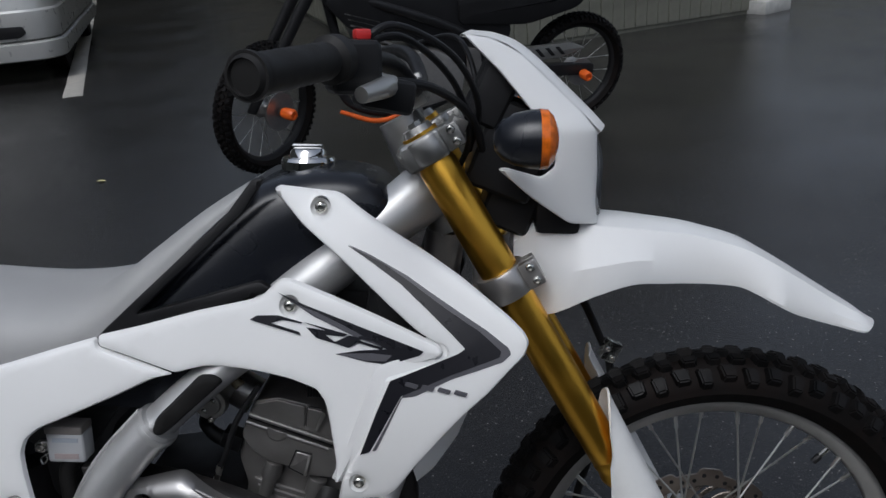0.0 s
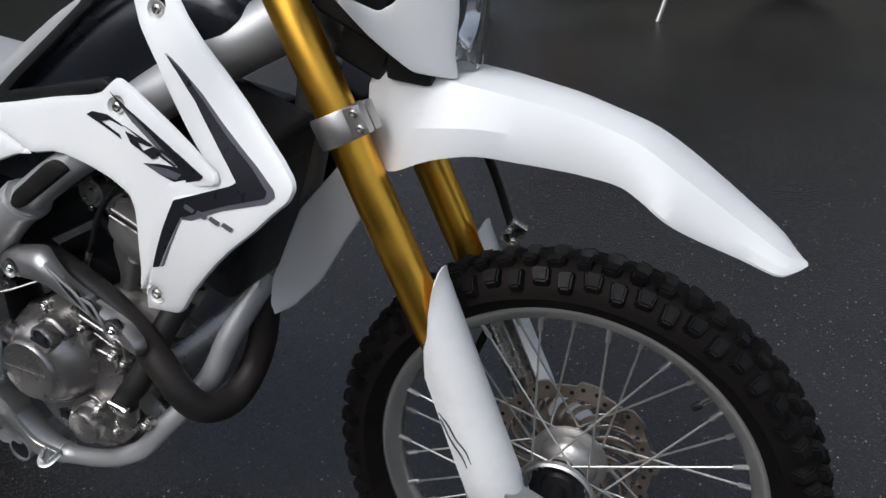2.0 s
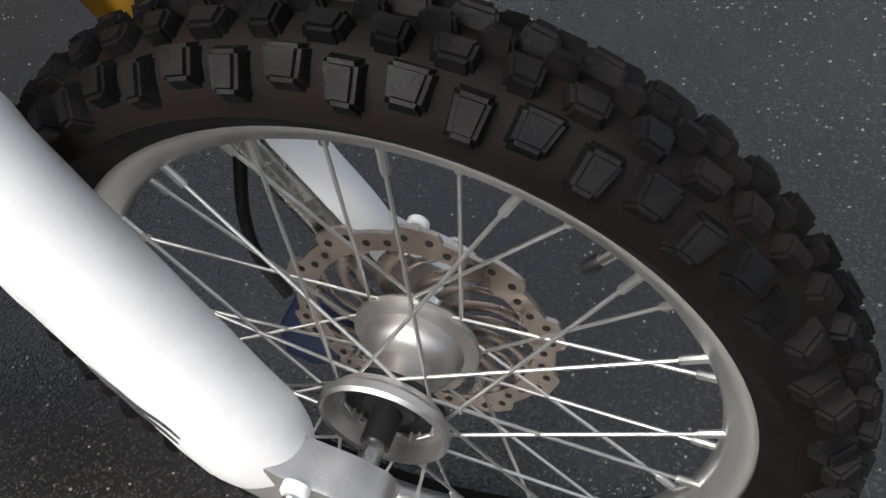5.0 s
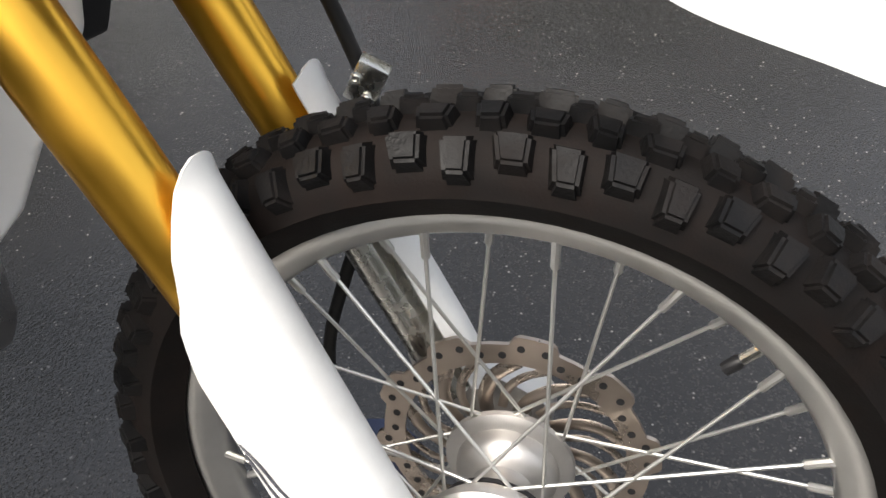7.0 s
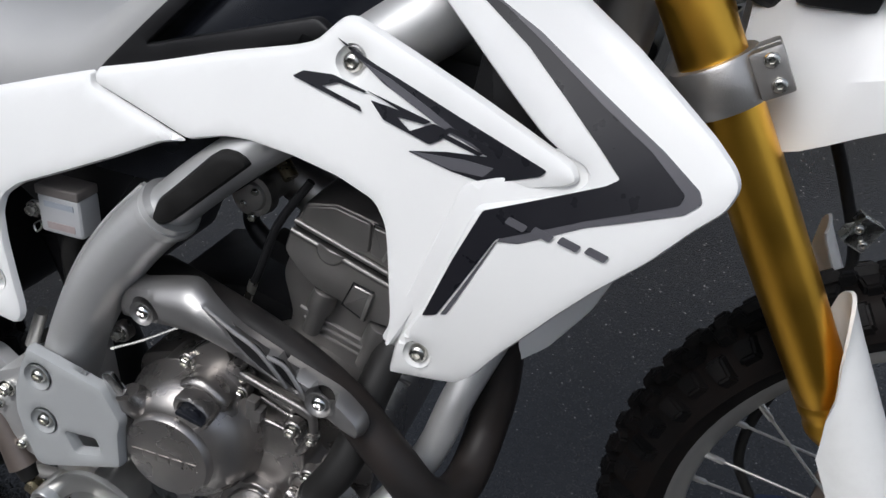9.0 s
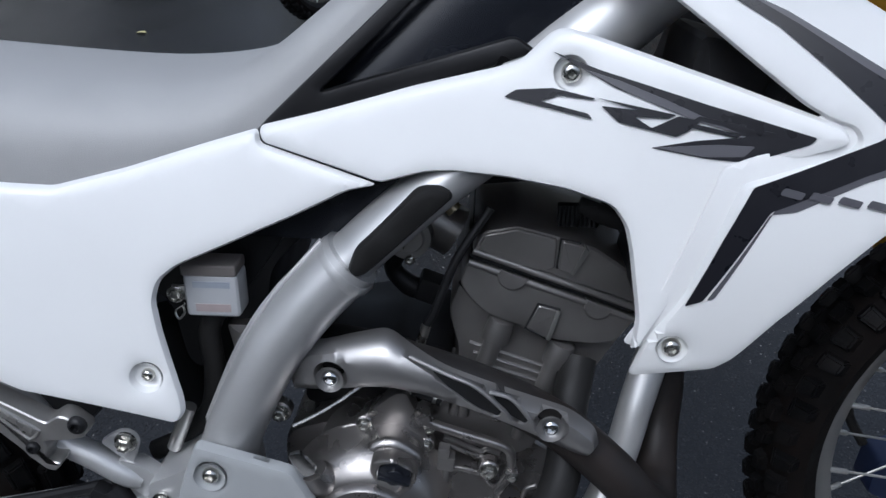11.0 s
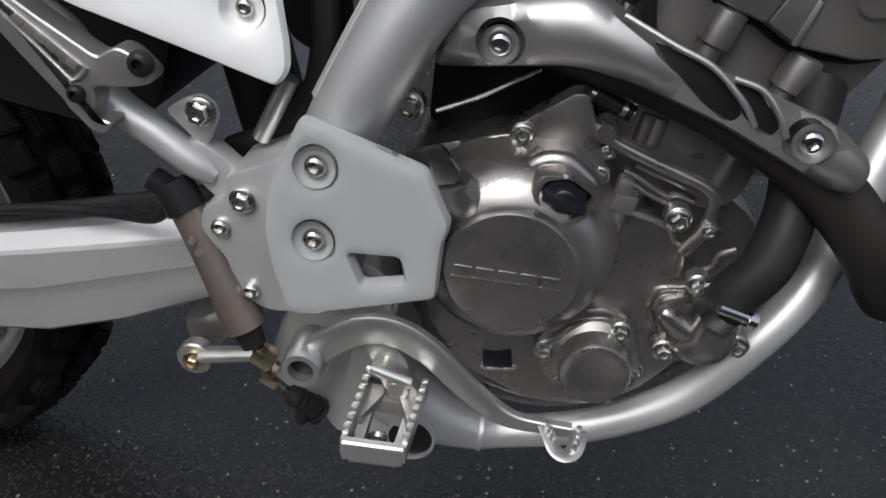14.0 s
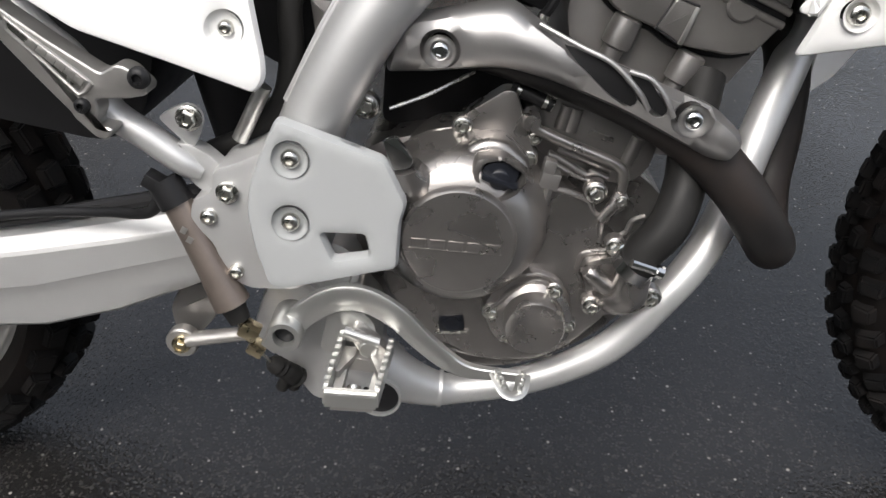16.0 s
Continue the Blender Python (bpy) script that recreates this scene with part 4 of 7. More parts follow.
part("exhaust_pipe", bm, EXHAUST, bike, "black looping exhaust header pipe")

# ---- engine
bm = bmesh.new()
prism(bm, [(-0.86, 0.30), (-0.86, 0.42), (-0.80, 0.44), (-0.70, 0.435), (-0.62, 0.43), (-0.575, 0.40), (-0.575, 0.31), (-0.60, 0.255), (-0.70, 0.225), (-0.80, 0.24)], -0.115, 0.12, 0.006, 0.02)
prism(bm, [(-0.85, 0.31), (-0.8306, 0.275), (-0.8177, 0.245), (-0.7836, 0.2115), (-0.7418, 0.2006), (-0.7017, 0.2022), (-0.655, 0.222), (-0.60, 0.268), (-0.61, 0.31)], -0.130, 0.10, 0.006, 0.02)
engine = part("engine_crankcase", bm, ENGINE, bike, "dark grey metal crankcase")
bm = bmesh.new()
prism(bm, [(-0.828, 0.30), (-0.832, 0.39), (-0.815, 0.435), (-0.795, 0.456), (-0.765, 0.4605), (-0.735, 0.452), (-0.712, 0.430), (-0.698, 0.4141), (-0.6774, 0.4129), (-0.653, 0.4055), (-0.6405, 0.3889), (-0.636, 0.3640), (-0.61, 0.355), (-0.60, 0.32), (-0.62, 0.285), (-0.6447, 0.2520), (-0.6756, 0.2300), (-0.73, 0.226), (-0.79, 0.250)], -0.152, -0.11, 0.005, 0.014, seg=3)
part("crankcase_cover", bm, ENGINE, engine, "satin grey right engine cover")
bm = bmesh.new()
tube(bm, [(-0.6985, -0.1515, 0.4135), (-0.6774, -0.1515, 0.4122), (-0.655, -0.1515, 0.4055), (-0.648, -0.1515, 0.396), (-0.6405, -0.1515, 0.388), (-0.6375, -0.1515, 0.366)], 0.0028, seg=10, n=5)
part("cover_rim", bm, ENGINE, engine)
# black filler that puts the cavity's shade into its colour
bm = bmesh.new()
prism(bm, [(-0.845, 0.43), (-0.845, 0.50), (-0.74, 0.515), (-0.69, 0.50), (-0.69, 0.42)], -0.075, 0.06, 0.004, 0.01)
part("starter_recess", bm, BLACK, engine, "black block standing for the shaded cavity behind the clutch cover")
bm = bmesh.new()
lathe(bm, [(0.082, -0.148), (0.080, -0.152), (0.0765, -0.160), (0.073, -0.172), (0.065, -0.187), (0.057, -0.194), (0.0505, -0.197), (0.049, -0.1975), (0.048, -0.2035), (0.046, -0.206), (0.040, -0.2066), (0, -0.2066)], (-0.764, 0, 0.378), seg=72)
part("clutch_cover", bm, ENGINE, bike, "round grey clutch cover")
bm = bmesh.new()
lathe(bm, [(0.036, -0.15), (0.034, -0.168), (0.028, -0.172), (0.028, -0.188), (0.026, -0.191), (0.018, -0.191), (0.017, -0.1905), (0, -0.1905)], (-0.687, 0, 0.292), seg=48)
part("oil_filter_cover", bm, ENGINE, bike, "small round oil filter cover")
# cylinder and head, tilted forward
bm = bmesh.new()
prism(bm, [(-0.70, 0.44), (-0.682, 0.51), (-0.6935, 0.556), (-0.681, 0.590), (-0.60, 0.60), (-0.513, 0.555), (-0.528, 0.525), (-0.556, 0.478), (-0.575, 0.43)], -0.094, 0.1, 0.006, 0.01)
cylinder = part("cylinder", bm, ENGINE_DARK, bike, "dark grey engine cylinder")
bm = bmesh.new()
prism(bm, [(-0.6755, 0.6165), (-0.5145, 0.5615), (-0.5175, 0.5570), (-0.5318, 0.5365), (-0.5529, 0.5317), (-0.5927, 0.5357), (-0.6177, 0.548), (-0.6306, 0.5516), (-0.6545, 0.5599), (-0.6714, 0.5756), (-0.6823, 0.5928)], -0.1115, 0.1, 0.0045, 0.006, seg=3)
head_body = part("cylinder_head", bm, ENGINE_DARK, bike, "dark grey cast cylinder head")
bm = bmesh.new()
prism(bm, [(-0.6715, 0.6240), (-0.6690, 0.6326), (-0.6631, 0.6438), (-0.6303, 0.6503), (-0.5895, 0.6403), (-0.5566, 0.6305), (-0.5233, 0.6067), (-0.5104, 0.5859), (-0.5110, 0.5690)], -0.1090, 0.1, 0.006, 0.006, seg=3)
head_cover = part("cylinder_head_cover", bm, ENGINE_DARK, bike, "dark grey head cover")
bm = bmesh.new()
prism(bm, [(-0.672, 0.6225), (-0.673, 0.6185), (-0.513, 0.5635), (-0.512, 0.5675)], -0.1065, 0.1, 0.0, 0.001)
part("head_gasket", bm, BLACK, head_cover, "black head cover gasket")
# ---- swingarm
bm = bmesh.new()
rings = []
for x, top, high, ridge, crease, low in [(-1.50, 0.232, 0.220, 0.190, 0.178, 0.160), (-1.157, 0.3125, 0.2990, 0.2590, 0.2400, 0.2090), (-1.083, 0.3320, 0.3180, 0.2840, 0.2650, 0.2350), (-1.0125, 0.3520, 0.3370, 0.3075, 0.2900, 0.2700), (-0.955, 0.3680, 0.3520, 0.3260, 0.3100, 0.3000)]:
    rings.append([bm.verts.new((x, y, z)) for y, z in ((-0.10, top), (-0.134, top), (-0.142, top - 0.002), (-0.1535, high), (-0.1550, high - 0.004), (-0.1555, ridge + 0.003), (-0.1540, ridge), (-0.1490, crease), (-0.1490, crease - 0.003), (-0.1450, low + 0.004), (-0.141, low), (-0.10, low))])
for a, b in zip(rings, rings[1:]):
    for k in range(12):
        bm.faces.new((a[k], a[(k + 1) % 12], b[(k + 1) % 12], b[k]))
bm.faces.new(rings[0])
bm.faces.new(rings[-1])
part("swingarm", bm, SILVER, bike, "silver box-section swingarm", angle=20)
bm = bmesh.new()
tube(bm, [(-1.40, -0.128, 0.262), (-1.157, -0.128, 0.3230), (-1.083, -0.128, 0.3430), (-1.0, -0.126, 0.3660), (-0.965, -0.12, 0.376)], 0.007, seg=10)
part("chain_slider", bm, BLACK, bike, "black rubber slider strip on the swingarm")

# ---- headlight cowl
def cowl_y(x, z):
    front = -0.21 - 1.0 * max(0.0, z - 1.01)
    d = max(0.0, front - x)
    return -0.05 - 0.062 * (1 - math.exp(-d / 0.05))


COWL = [(-0.392, 1.125), (-0.355, 1.12), (-0.315, 1.10), (-0.237, 1.03), (-0.217, 1.006), (-0.213, 0.955), (-0.213, 0.91), (-0.207, 0.882), (-0.25, 0.890), (-0.30, 0.925), (-0.345, 0.963), (-0.335, 0.965), (-0.29, 0.952), (-0.272, 0.965), (-0.275, 1.0), (-0.302, 1.03), (-0.345, 1.08)]
bm = sheet(bmesh.new(), COWL, cowl_y, 0.004, 0.004, 0.01, mirror=True)
crest = spline([(-0.392, 1.124), (-0.355, 1.119), (-0.315, 1.099), (-0.237, 1.029), (-0.212, 1.004)], 5)
strip = [[bm.verts.new((x + 0.012 * (1 - (k / 4 - 1) ** 2) - d, y * (k / 4 - 1), z + 0.006 * (1 - (k / 4 - 1) ** 2) - d)) for k in range(9)] for d in (0, 0.003) for x, z in crest for y in (-cowl_y(x, z) - 0.001,)]
m = len(crest)
for o in (0, m):
    for i in range(m - 1):
        for k in range(8):
            bm.faces.new((strip[o + i][k], strip[o + i][k + 1], strip[o + i + 1][k + 1], strip[o + i + 1][k]))
for i in (0, m - 1):
    for k in range(8):
        bm.faces.new((strip[i][k], strip[i][k + 1], strip[m + i][k + 1], strip[m + i][k]))
cowl = part("headlight_cowl", bm, WHITE, bike, "white headlight mask")
bm = bmesh.new()
block(bm, (-0.262, 0, 0.945), (0.06, 0.13, 0.15), 0.01, seg=2)
part("inner_shell", bm, BLACK, cowl)
bm = bmesh.new()
lens_rows = []
for d in (0.0, 0.004):
    for k in range(13):
        z = 0.888 + 0.117 * k / 12
        row = []
        for j in range(17):
            u = j / 8 - 1
            row.append(bm.verts.new((-0.198 - d - 0.02 * u * u - 0.014 * max(0, (z - 0.95) / 0.055) ** 2, u * (0.056 - 0.022 * max(0, (0.93 - z) / 0.042)), z)))
        lens_rows.append(row)
for o in (0, 13):
    for k in range(12):
        for j in range(16):
            bm.faces.new((lens_rows[o + k][j], lens_rows[o + k][j + 1], lens_rows[o + k + 1][j + 1], lens_rows[o + k + 1][j]))
for j in range(16):
    for k in (0, 12):
        bm.faces.new((lens_rows[k][j], lens_rows[k][j + 1], lens_rows[13 + k][j + 1], lens_rows[13 + k][j]))
for k in range(12):
    for j in (0, 16):
        bm.faces.new((lens_rows[k][j], lens_rows[k + 1][j], lens_rows[13 + k + 1][j], lens_rows[13 + k][j]))
headlight = part("headlight", bm, GLASS, bike, "clear headlight lens with chromed reflector")
bm = bmesh.new()
lathe(bm, [(0.01, 0.0), (0.03, 0.006), (0.042, 0.02), (0.045, 0.024)], (-0.24, 0, 0.955), (1, 0, 0), seg=32)
for y in (-0.03, 0.03):
    block(bm, (-0.222, y, 0.91), (0.008, 0.03, 0.018), 0.002)
    block(bm, (-0.224, y, 0.985), (0.008, 0.026, 0.012), 0.002)
part("reflector", bm, CHROME, headlight, "chromed reflector facets")


# ---- screws
def screw(x, y, z, r=0.0075, parent=None, mat=None, hexed=False, dish=None, tilt=(0, 0, 0)):
    ob = part("bolt", bolt_mesh(r, hexed=hexed), mat or STEEL, parent or bike)
    ob.matrix_basis = pose(x, y, z, *tilt)
    if dish:
        bm = bmesh.new()
        R, m = dish
        lathe(bm, [(R * 1.02, -0.0035), (R * 0.97, -0.0012), (R * 0.86, 0.0008), (R * 0.70, 0.0020), (0, 0.0022)], (x, y, z), seg=32)
        part("bolt_recess", bm, m, parent or bike)
    return ob


heat_shield = [o for o in bike.children if o.name == "heat_shield"][0]
pivot_cover = [o for o in bike.children if o.name == "pivot_cover"][0]
screw(-0.562, shroud_y(-0.562, 0.915) + 0.003, 0.915, 0.0078, shroud, dish=(0.0125, WHITE))
screw(-0.508, shroud_y(-0.508, 0.592) + 0.003, 0.592, 0.0078, shroud, dish=(0.0115, WHITE))
screw(-0.597, panel_y(-0.597, 0.799) + 0.003, 0.799, 0.0078, side_panel, dish=(0.0125, WHITE))
screw(-0.955, panel_y(-0.955, 0.532) + 0.006, 0.532, 0.006, rear_panel, dish=(0.0135, WHITE))
screw(-0.598, guard_y(-0.598, 0.502) + 0.002, 0.502, 0.0078, heat_shield, CHROME, dish=(0.0125, GUARD))
screw(-0.794, guard_y(-0.794, 0.529) + 0.002, 0.529, 0.0078, heat_shield, CHROME, dish=(0.0125, GUARD))
screw(-0.902, -0.212, 0.4405, 0.0078, pivot_cover, dish=(0.0145, GREY_PLASTIC))
screw(-0.901, -0.215, 0.387, 0.0078, pivot_cover, dish=(0.0145, GREY_PLASTIC))

# ---- graphics on the side panel, as plain shapes
def graphic(name, outline, field, parent, mat, label="", d=0.0012):
    bm = sheet(bmesh.new(), outline, lift(field, d), 0.0005, 0, 0.015, corner=0.0015)
    return part(name, bm, mat, parent, label)


graphic("black_graphic", [(-0.612, 0.8145), (-0.576, 0.803), (-0.50, 0.784), (-0.429, 0.768), (-0.433, 0.763), (-0.471, 0.746), (-0.499, 0.746), (-0.537, 0.750), (-0.506, 0.758), (-0.473, 0.764), (-0.507, 0.772), (-0.565, 0.791)], panel_y, side_panel, DECAL, "black wedge-shaped graphic")
graphic("grey_graphic", [(-0.59, 0.8035), (-0.555, 0.788), (-0.507, 0.7715), (-0.478, 0.766), (-0.525, 0.784), (-0.56, 0.796)], panel_y, side_panel, GRAPHITE, "", 0.0017)
graphic("grey_graphic", [(-0.535, 0.7505), (-0.49, 0.757), (-0.467, 0.758), (-0.474, 0.75), (-0.50, 0.747)], panel_y, side_panel, GRAPHITE, "", 0.0017)
for shape in ([(-0.6481, 0.7796), (-0.6387, 0.7855), (-0.6107, 0.7882), (-0.5792, 0.7828), (-0.5808, 0.7814), (-0.6060, 0.7835), (-0.6200, 0.7780), (-0.5835, 0.7712), (-0.5805, 0.7673)],
              [(-0.5792, 0.7835), (-0.5211, 0.7753), (-0.5266, 0.7722), (-0.5502, 0.7716), (-0.5376, 0.7645), (-0.5193, 0.7745), (-0.5040, 0.7726), (-0.5130, 0.7642), (-0.5201, 0.7597), (-0.5612, 0.7666), (-0.5745, 0.7776), (-0.5482, 0.7764), (-0.5611, 0.7796)],
              [(-0.5057, 0.7759), (-0.4541, 0.7686), (-0.4606, 0.7663), (-0.5044, 0.7725), (-0.5090, 0.7703), (-0.4764, 0.7651), (-0.4801, 0.7629), (-0.5145, 0.7677)]):
    graphic("emblem_shape", shape, panel_y, side_panel, DECAL, "", 0.0022)
for k in range(4):
    x, z = -0.448 + 0.019 * k, 0.7335 - 0.0015 * k
    graphic("emblem_bar", [(x, z), (x + 0.014, z - 0.003), (x + 0.011, z - 0.008), (x - 0.003, z - 0.005)], shroud_y, shroud, GRAPHITE, "", 0.0022)

# ---- raised ridges beside the shield's slots
for line in ([(-0.722, 0.5575), (-0.69, 0.5455), (-0.665, 0.5365), (-0.643, 0.519), (-0.632, 0.505)], [(-0.652, 0.5325), (-0.634, 0.528), (-0.62, 0.514), (-0.613, 0.502)]):
    bm = bmesh.new()
    tube(bm, [(x, guard_y(x, z) + 0.0005, z) for x, z in line], 0.0022, seg=8, n=5)
    part("shield_ridge", bm, GUARD, heat_shield)

# ---- black sheets as shade in the shield's slots, white strip added behind the shroud's gap
for shape in ([(-0.702, 0.545), (-0.664, 0.535), (-0.640, 0.512), (-0.642, 0.503), (-0.664, 0.512), (-0.685, 0.528)], [(-0.651, 0.531), (-0.638, 0.530), (-0.617, 0.506), (-0.620, 0.500), (-0.639, 0.511)]):
    bm = sheet(bmesh.new(), shape, lift(guard_y, -0.0045), 0.002, 0, 0.012, corner=0.002)
    part("slot_back", bm, BLACK, heat_shield)
# white backing added so the gap reads as a soft grey shade line
bm = sheet(bmesh.new(), [(-0.405, 0.790), (-0.390, 0.768), (-0.402, 0.750), (-0.463, 0.724), (-0.495, 0.64), (-0.522, 0.585), (-0.545, 0.587), (-0.52, 0.645), (-0.487, 0.742), (-0.425, 0.770), (-0.43, 0.78)], lift(shroud_y, -0.0065), 0.002, 0.001, 0.012)
part("shroud_flange", bm, WHITE, shroud)

# ---- black trim under the tank and along the seat
bm = sheet(bmesh.new(), [(-0.857, 0.739), (-0.845, 0.752), (-0.68, 0.905), (-0.648, 0.948), (-0.632, 0.95), (-0.66, 0.905), (-0.80, 0.775), (-0.64, 0.822), (-0.622, 0.81), (-0.73, 0.775)], lambda x, z: -0.139 + 0.02 * max(0, (z - 0.8) / 0.15), 0.01, 0.003, 0.015)
part("tank_trim", bm, BLACK, bike, "matt black trim between seat and tank")

# ---- rubber pad and weld collar on the frame tube
bm = sheet(bmesh.new(), [(-0.774, 0.636), (-0.768, 0.653), (-0.753, 0.667), (-0.718, 0.702), (-0.71, 0.7055), (-0.697, 0.706), (-0.689, 0.701), (-0.687, 0.695), (-0.696, 0.687), (-0.724, 0.662), (-0.753, 0.636), (-0.762, 0.629), (-0.77, 0.629)], lambda x, z: -0.1675 - 0.23 * (-0.69 - x), 0.02, 0.006, 0.008)
part("frame_pad", bm, RUBBER, frame_rail, "black rubber frame pad")
bm = bmesh.new()
tube(bm, [(-0.777, -0.149, 0.6305), (-0.7795, -0.149, 0.628), (-0.7835, -0.150, 0.624), (-0.786, -0.150, 0.6215)], [0.0362, 0.0385, 0.0385, 0.0362], seg=32, flat=0.8, smooth=False)
part("weld_collar", bm, SILVER, frame_rail, "bright welded collar")
for off, r in ((0.0, 0.0022), (0.0045, 0.0016)):
    bm = bmesh.new()
    tube(bm, [(-0.8005 - off * 0.2, -0.157 + off, 0.651), (-0.8235, -0.163 + off, 0.6265), (-0.838 - off * 0.3, -0.166 + off, 0.610), (-0.858 - off * 0.6, -0.170 + off, 0.5825), (-0.8745 - off * 0.6, -0.173 + off, 0.5555), (-0.890 - off * 0.6, -0.175 + off, 0.5245), (-0.912 - off * 0.6, -0.177 + off, 0.475)], r, seg=8, n=5)
    part("weld_seam", bm, SILVER, frame_rail)

# ---- engine: covers, caps, pipes and screws
bm = bmesh.new()
prism(bm, [(-0.770, 0.424), (-0.768, 0.450), (-0.752, 0.4600), (-0.735, 0.4605), (-0.709, 0.4420), (-0.716, 0.420), (-0.733, 0.4080), (-0.755, 0.4095)], -0.178, -0.14, 0.010, 0.010, seg=4)
sheet(bm, [(-0.7605, 0.4399), (-0.7564, 0.4506), (-0.7364, 0.4545), (-0.7131, 0.4412), (-0.7192, 0.4236), (-0.7349, 0.4133), (-0.751, 0.4162)], lambda x, z: -0.1985 - 0.10 * (x + 0.737), 0.020, 0.0035, 0.006, holes=[[(-0.754, 0.4356), (-0.7493, 0.4465), (-0.7357, 0.4507), (-0.719, 0.442), (-0.7225, 0.4303), (-0.7341, 0.4199), (-0.7461, 0.4222)]], corner=0.008)
part("filler_boss", bm, ENGINE, engine, "cast oil filler boss with an eye-shaped opening")
bm = bmesh.new()
prism(bm, [(-0.753, 0.4356), (-0.7488, 0.4458), (-0.7357, 0.4497), (-0.7205, 0.4415), (-0.7235, 0.4307), (-0.7341, 0.4209), (-0.7457, 0.4230)], -0.1945, -0.170, 0.0012, 0.005)
block(bm, (-0.7365, -0.1975, 0.4345), (0.0310, 0.012, 0.0050), 0.0020, (0, 14, 0))
lathe(bm, [(0.0085, 0.004), (0.0085, -0.0035), (0.0070, -0.0045), (0, -0.0045)], (-0.7365, -0.1945, 0.4345), seg=24)
part("oil_filler_cap", bm, GLOSS_BLACK, engine, "black oil filler cap with a grip bar")
# raised maker's mark on the cover, as plain low bars
for k in range(5):
    bm = bmesh.new()
    block(bm, (-0.797 + 0.0155 * k, -0.2070, 0.3755 + 0.0002 * k), (0.0125, 0.0012, 0.0085), 0.0004)
    block(bm, (-0.797 + 0.0155 * k, -0.2070, 0.3705 + 0.0002 * k), (0.0145, 0.0012, 0.0016), 0.0003)
    part("raised_bar", bm, ENGINE, engine)
# clutch lever
bm = bmesh.new()
tube(bm, [(-0.7975, -0.168, 0.404), (-0.8045, -0.186, 0.4185), (-0.8085, -0.191, 0.4275), (-0.8105, -0.193, 0.4325), (-0.812, -0.194, 0.437)], [0.0165, 0.0160, 0.0160, 0.0128, 0.0125], seg=28, smooth=False)
part("clutch_boss", bm, ENGINE, engine)
bm = bmesh.new()
prism(bm, [(-0.8317, 0.4605), (-0.8209, 0.4648), (-0.8061, 0.4468), (-0.8085, 0.4404), (-0.8221, 0.4363)], -0.2055, -0.2005, 0.001, 0.003)
part("clutch_arm", bm, CHROME, engine, "bright clutch lever arm")
bm = bmesh.new()
tube(bm, [(-0.829, -0.19, 0.482), (-0.80, -0.175, 0.492), (-0.765, -0.15, 0.507)], 0.0016, seg=8)
part("clutch_cable", bm, STEEL, engine)
# sensor cover, triangular plate
bm = bmesh.new()
prism(bm, [(-0.7743, 0.4666), (-0.762, 0.476), (-0.7385, 0.4945), (-0.7290, 0.4945), (-0.7045, 0.4362), (-0.713, 0.4264), (-0.7265, 0.4331), (-0.7469, 0.445), (-0.7636, 0.4488)], -0.150, -0.13, 0.002, 0.004)
part("sprocket_plate", bm, ENGINE, engine, "triangular grey cover plate")
for x, y, z, r in ((-0.770, -0.1535, 0.461, 0.006), (-0.6260, -0.168, 0.3699, 0.0062), (-0.6361, -0.168, 0.3080, 0.0066), (-0.5852, -0.17, 0.3239, 0.0068), (-0.6722, -0.17, 0.3205, 0.006), (-0.7254, -0.166, 0.2899, 0.006), (-0.6495, -0.156, 0.4139, 0.007), (-0.6271, -0.16, 0.4106, 0.0042), (-0.7116, -0.15, 0.4361, 0.0062), (-0.7081, -0.148, 0.4547, 0.0045), (-0.6521, -0.16, 0.2796, 0.0052), (-0.708, -0.16, 0.262, 0.006), (-0.852, -0.15, 0.468, 0.0075)):
    ob = screw(x, y, z, r, engine, hexed=True)
    bm = bmesh.new()
    lathe(bm, [(r * 1.5, 0.012), (r * 1.45, 0.001), (r * 1.2, -0.0005), (0, -0.0005)], (x, y, z), seg=20)
    part("bolt_boss", bm, ENGINE, engine)
# casting ribs and edges of the covers
def rib(points, r, y, mat=ENGINE, name="casting_rib"):
    bm = bmesh.new()
    tube(bm, [(a, y, b) for a, b in points], r, seg=10, n=5)
    return part(name, bm, mat, engine)


for y, r, line in ((-0.152, 0.0026, [(-0.6527, 0.3377), (-0.6507, 0.3514), (-0.6412, 0.3558), (-0.6300, 0.3584), (-0.6270, 0.3698), (-0.6165, 0.3782), (-0.6126, 0.3898), (-0.6024, 0.3957)]), (-0.155, 0.0024, [(-0.6484, 0.3365), (-0.6460, 0.3475), (-0.6373, 0.3512), (-0.6267, 0.3541)]), (-0.152, 0.0024, [(-0.6527, 0.3377), (-0.6454, 0.3214), (-0.6389, 0.3012), (-0.6295, 0.2916)]),
                   (-0.165, 0.0018, [(-0.6999, 0.3322), (-0.6857, 0.3345), (-0.6715, 0.3278), (-0.6662, 0.3226)]), (-0.168, 0.0018, [(-0.7262, 0.2967), (-0.7144, 0.3085), (-0.6991, 0.3253), (-0.6850, 0.3290), (-0.6781, 0.3254)])):
    rib(line, r, y)
rib([(-0.813, 0.30), (-0.80, 0.262), (-0.77, 0.238), (-0.72, 0.228), (-0.66, 0.235)], 0.004, -0.145)
# a fold down the cover beside the clutch housing
rib([(-0.7073, 0.4184), (-0.6968, 0.4043), (-0.6907, 0.3831), (-0.6902, 0.3606), (-0.6962, 0.3417)], 0.0026, -0.153)
bm = bmesh.new()
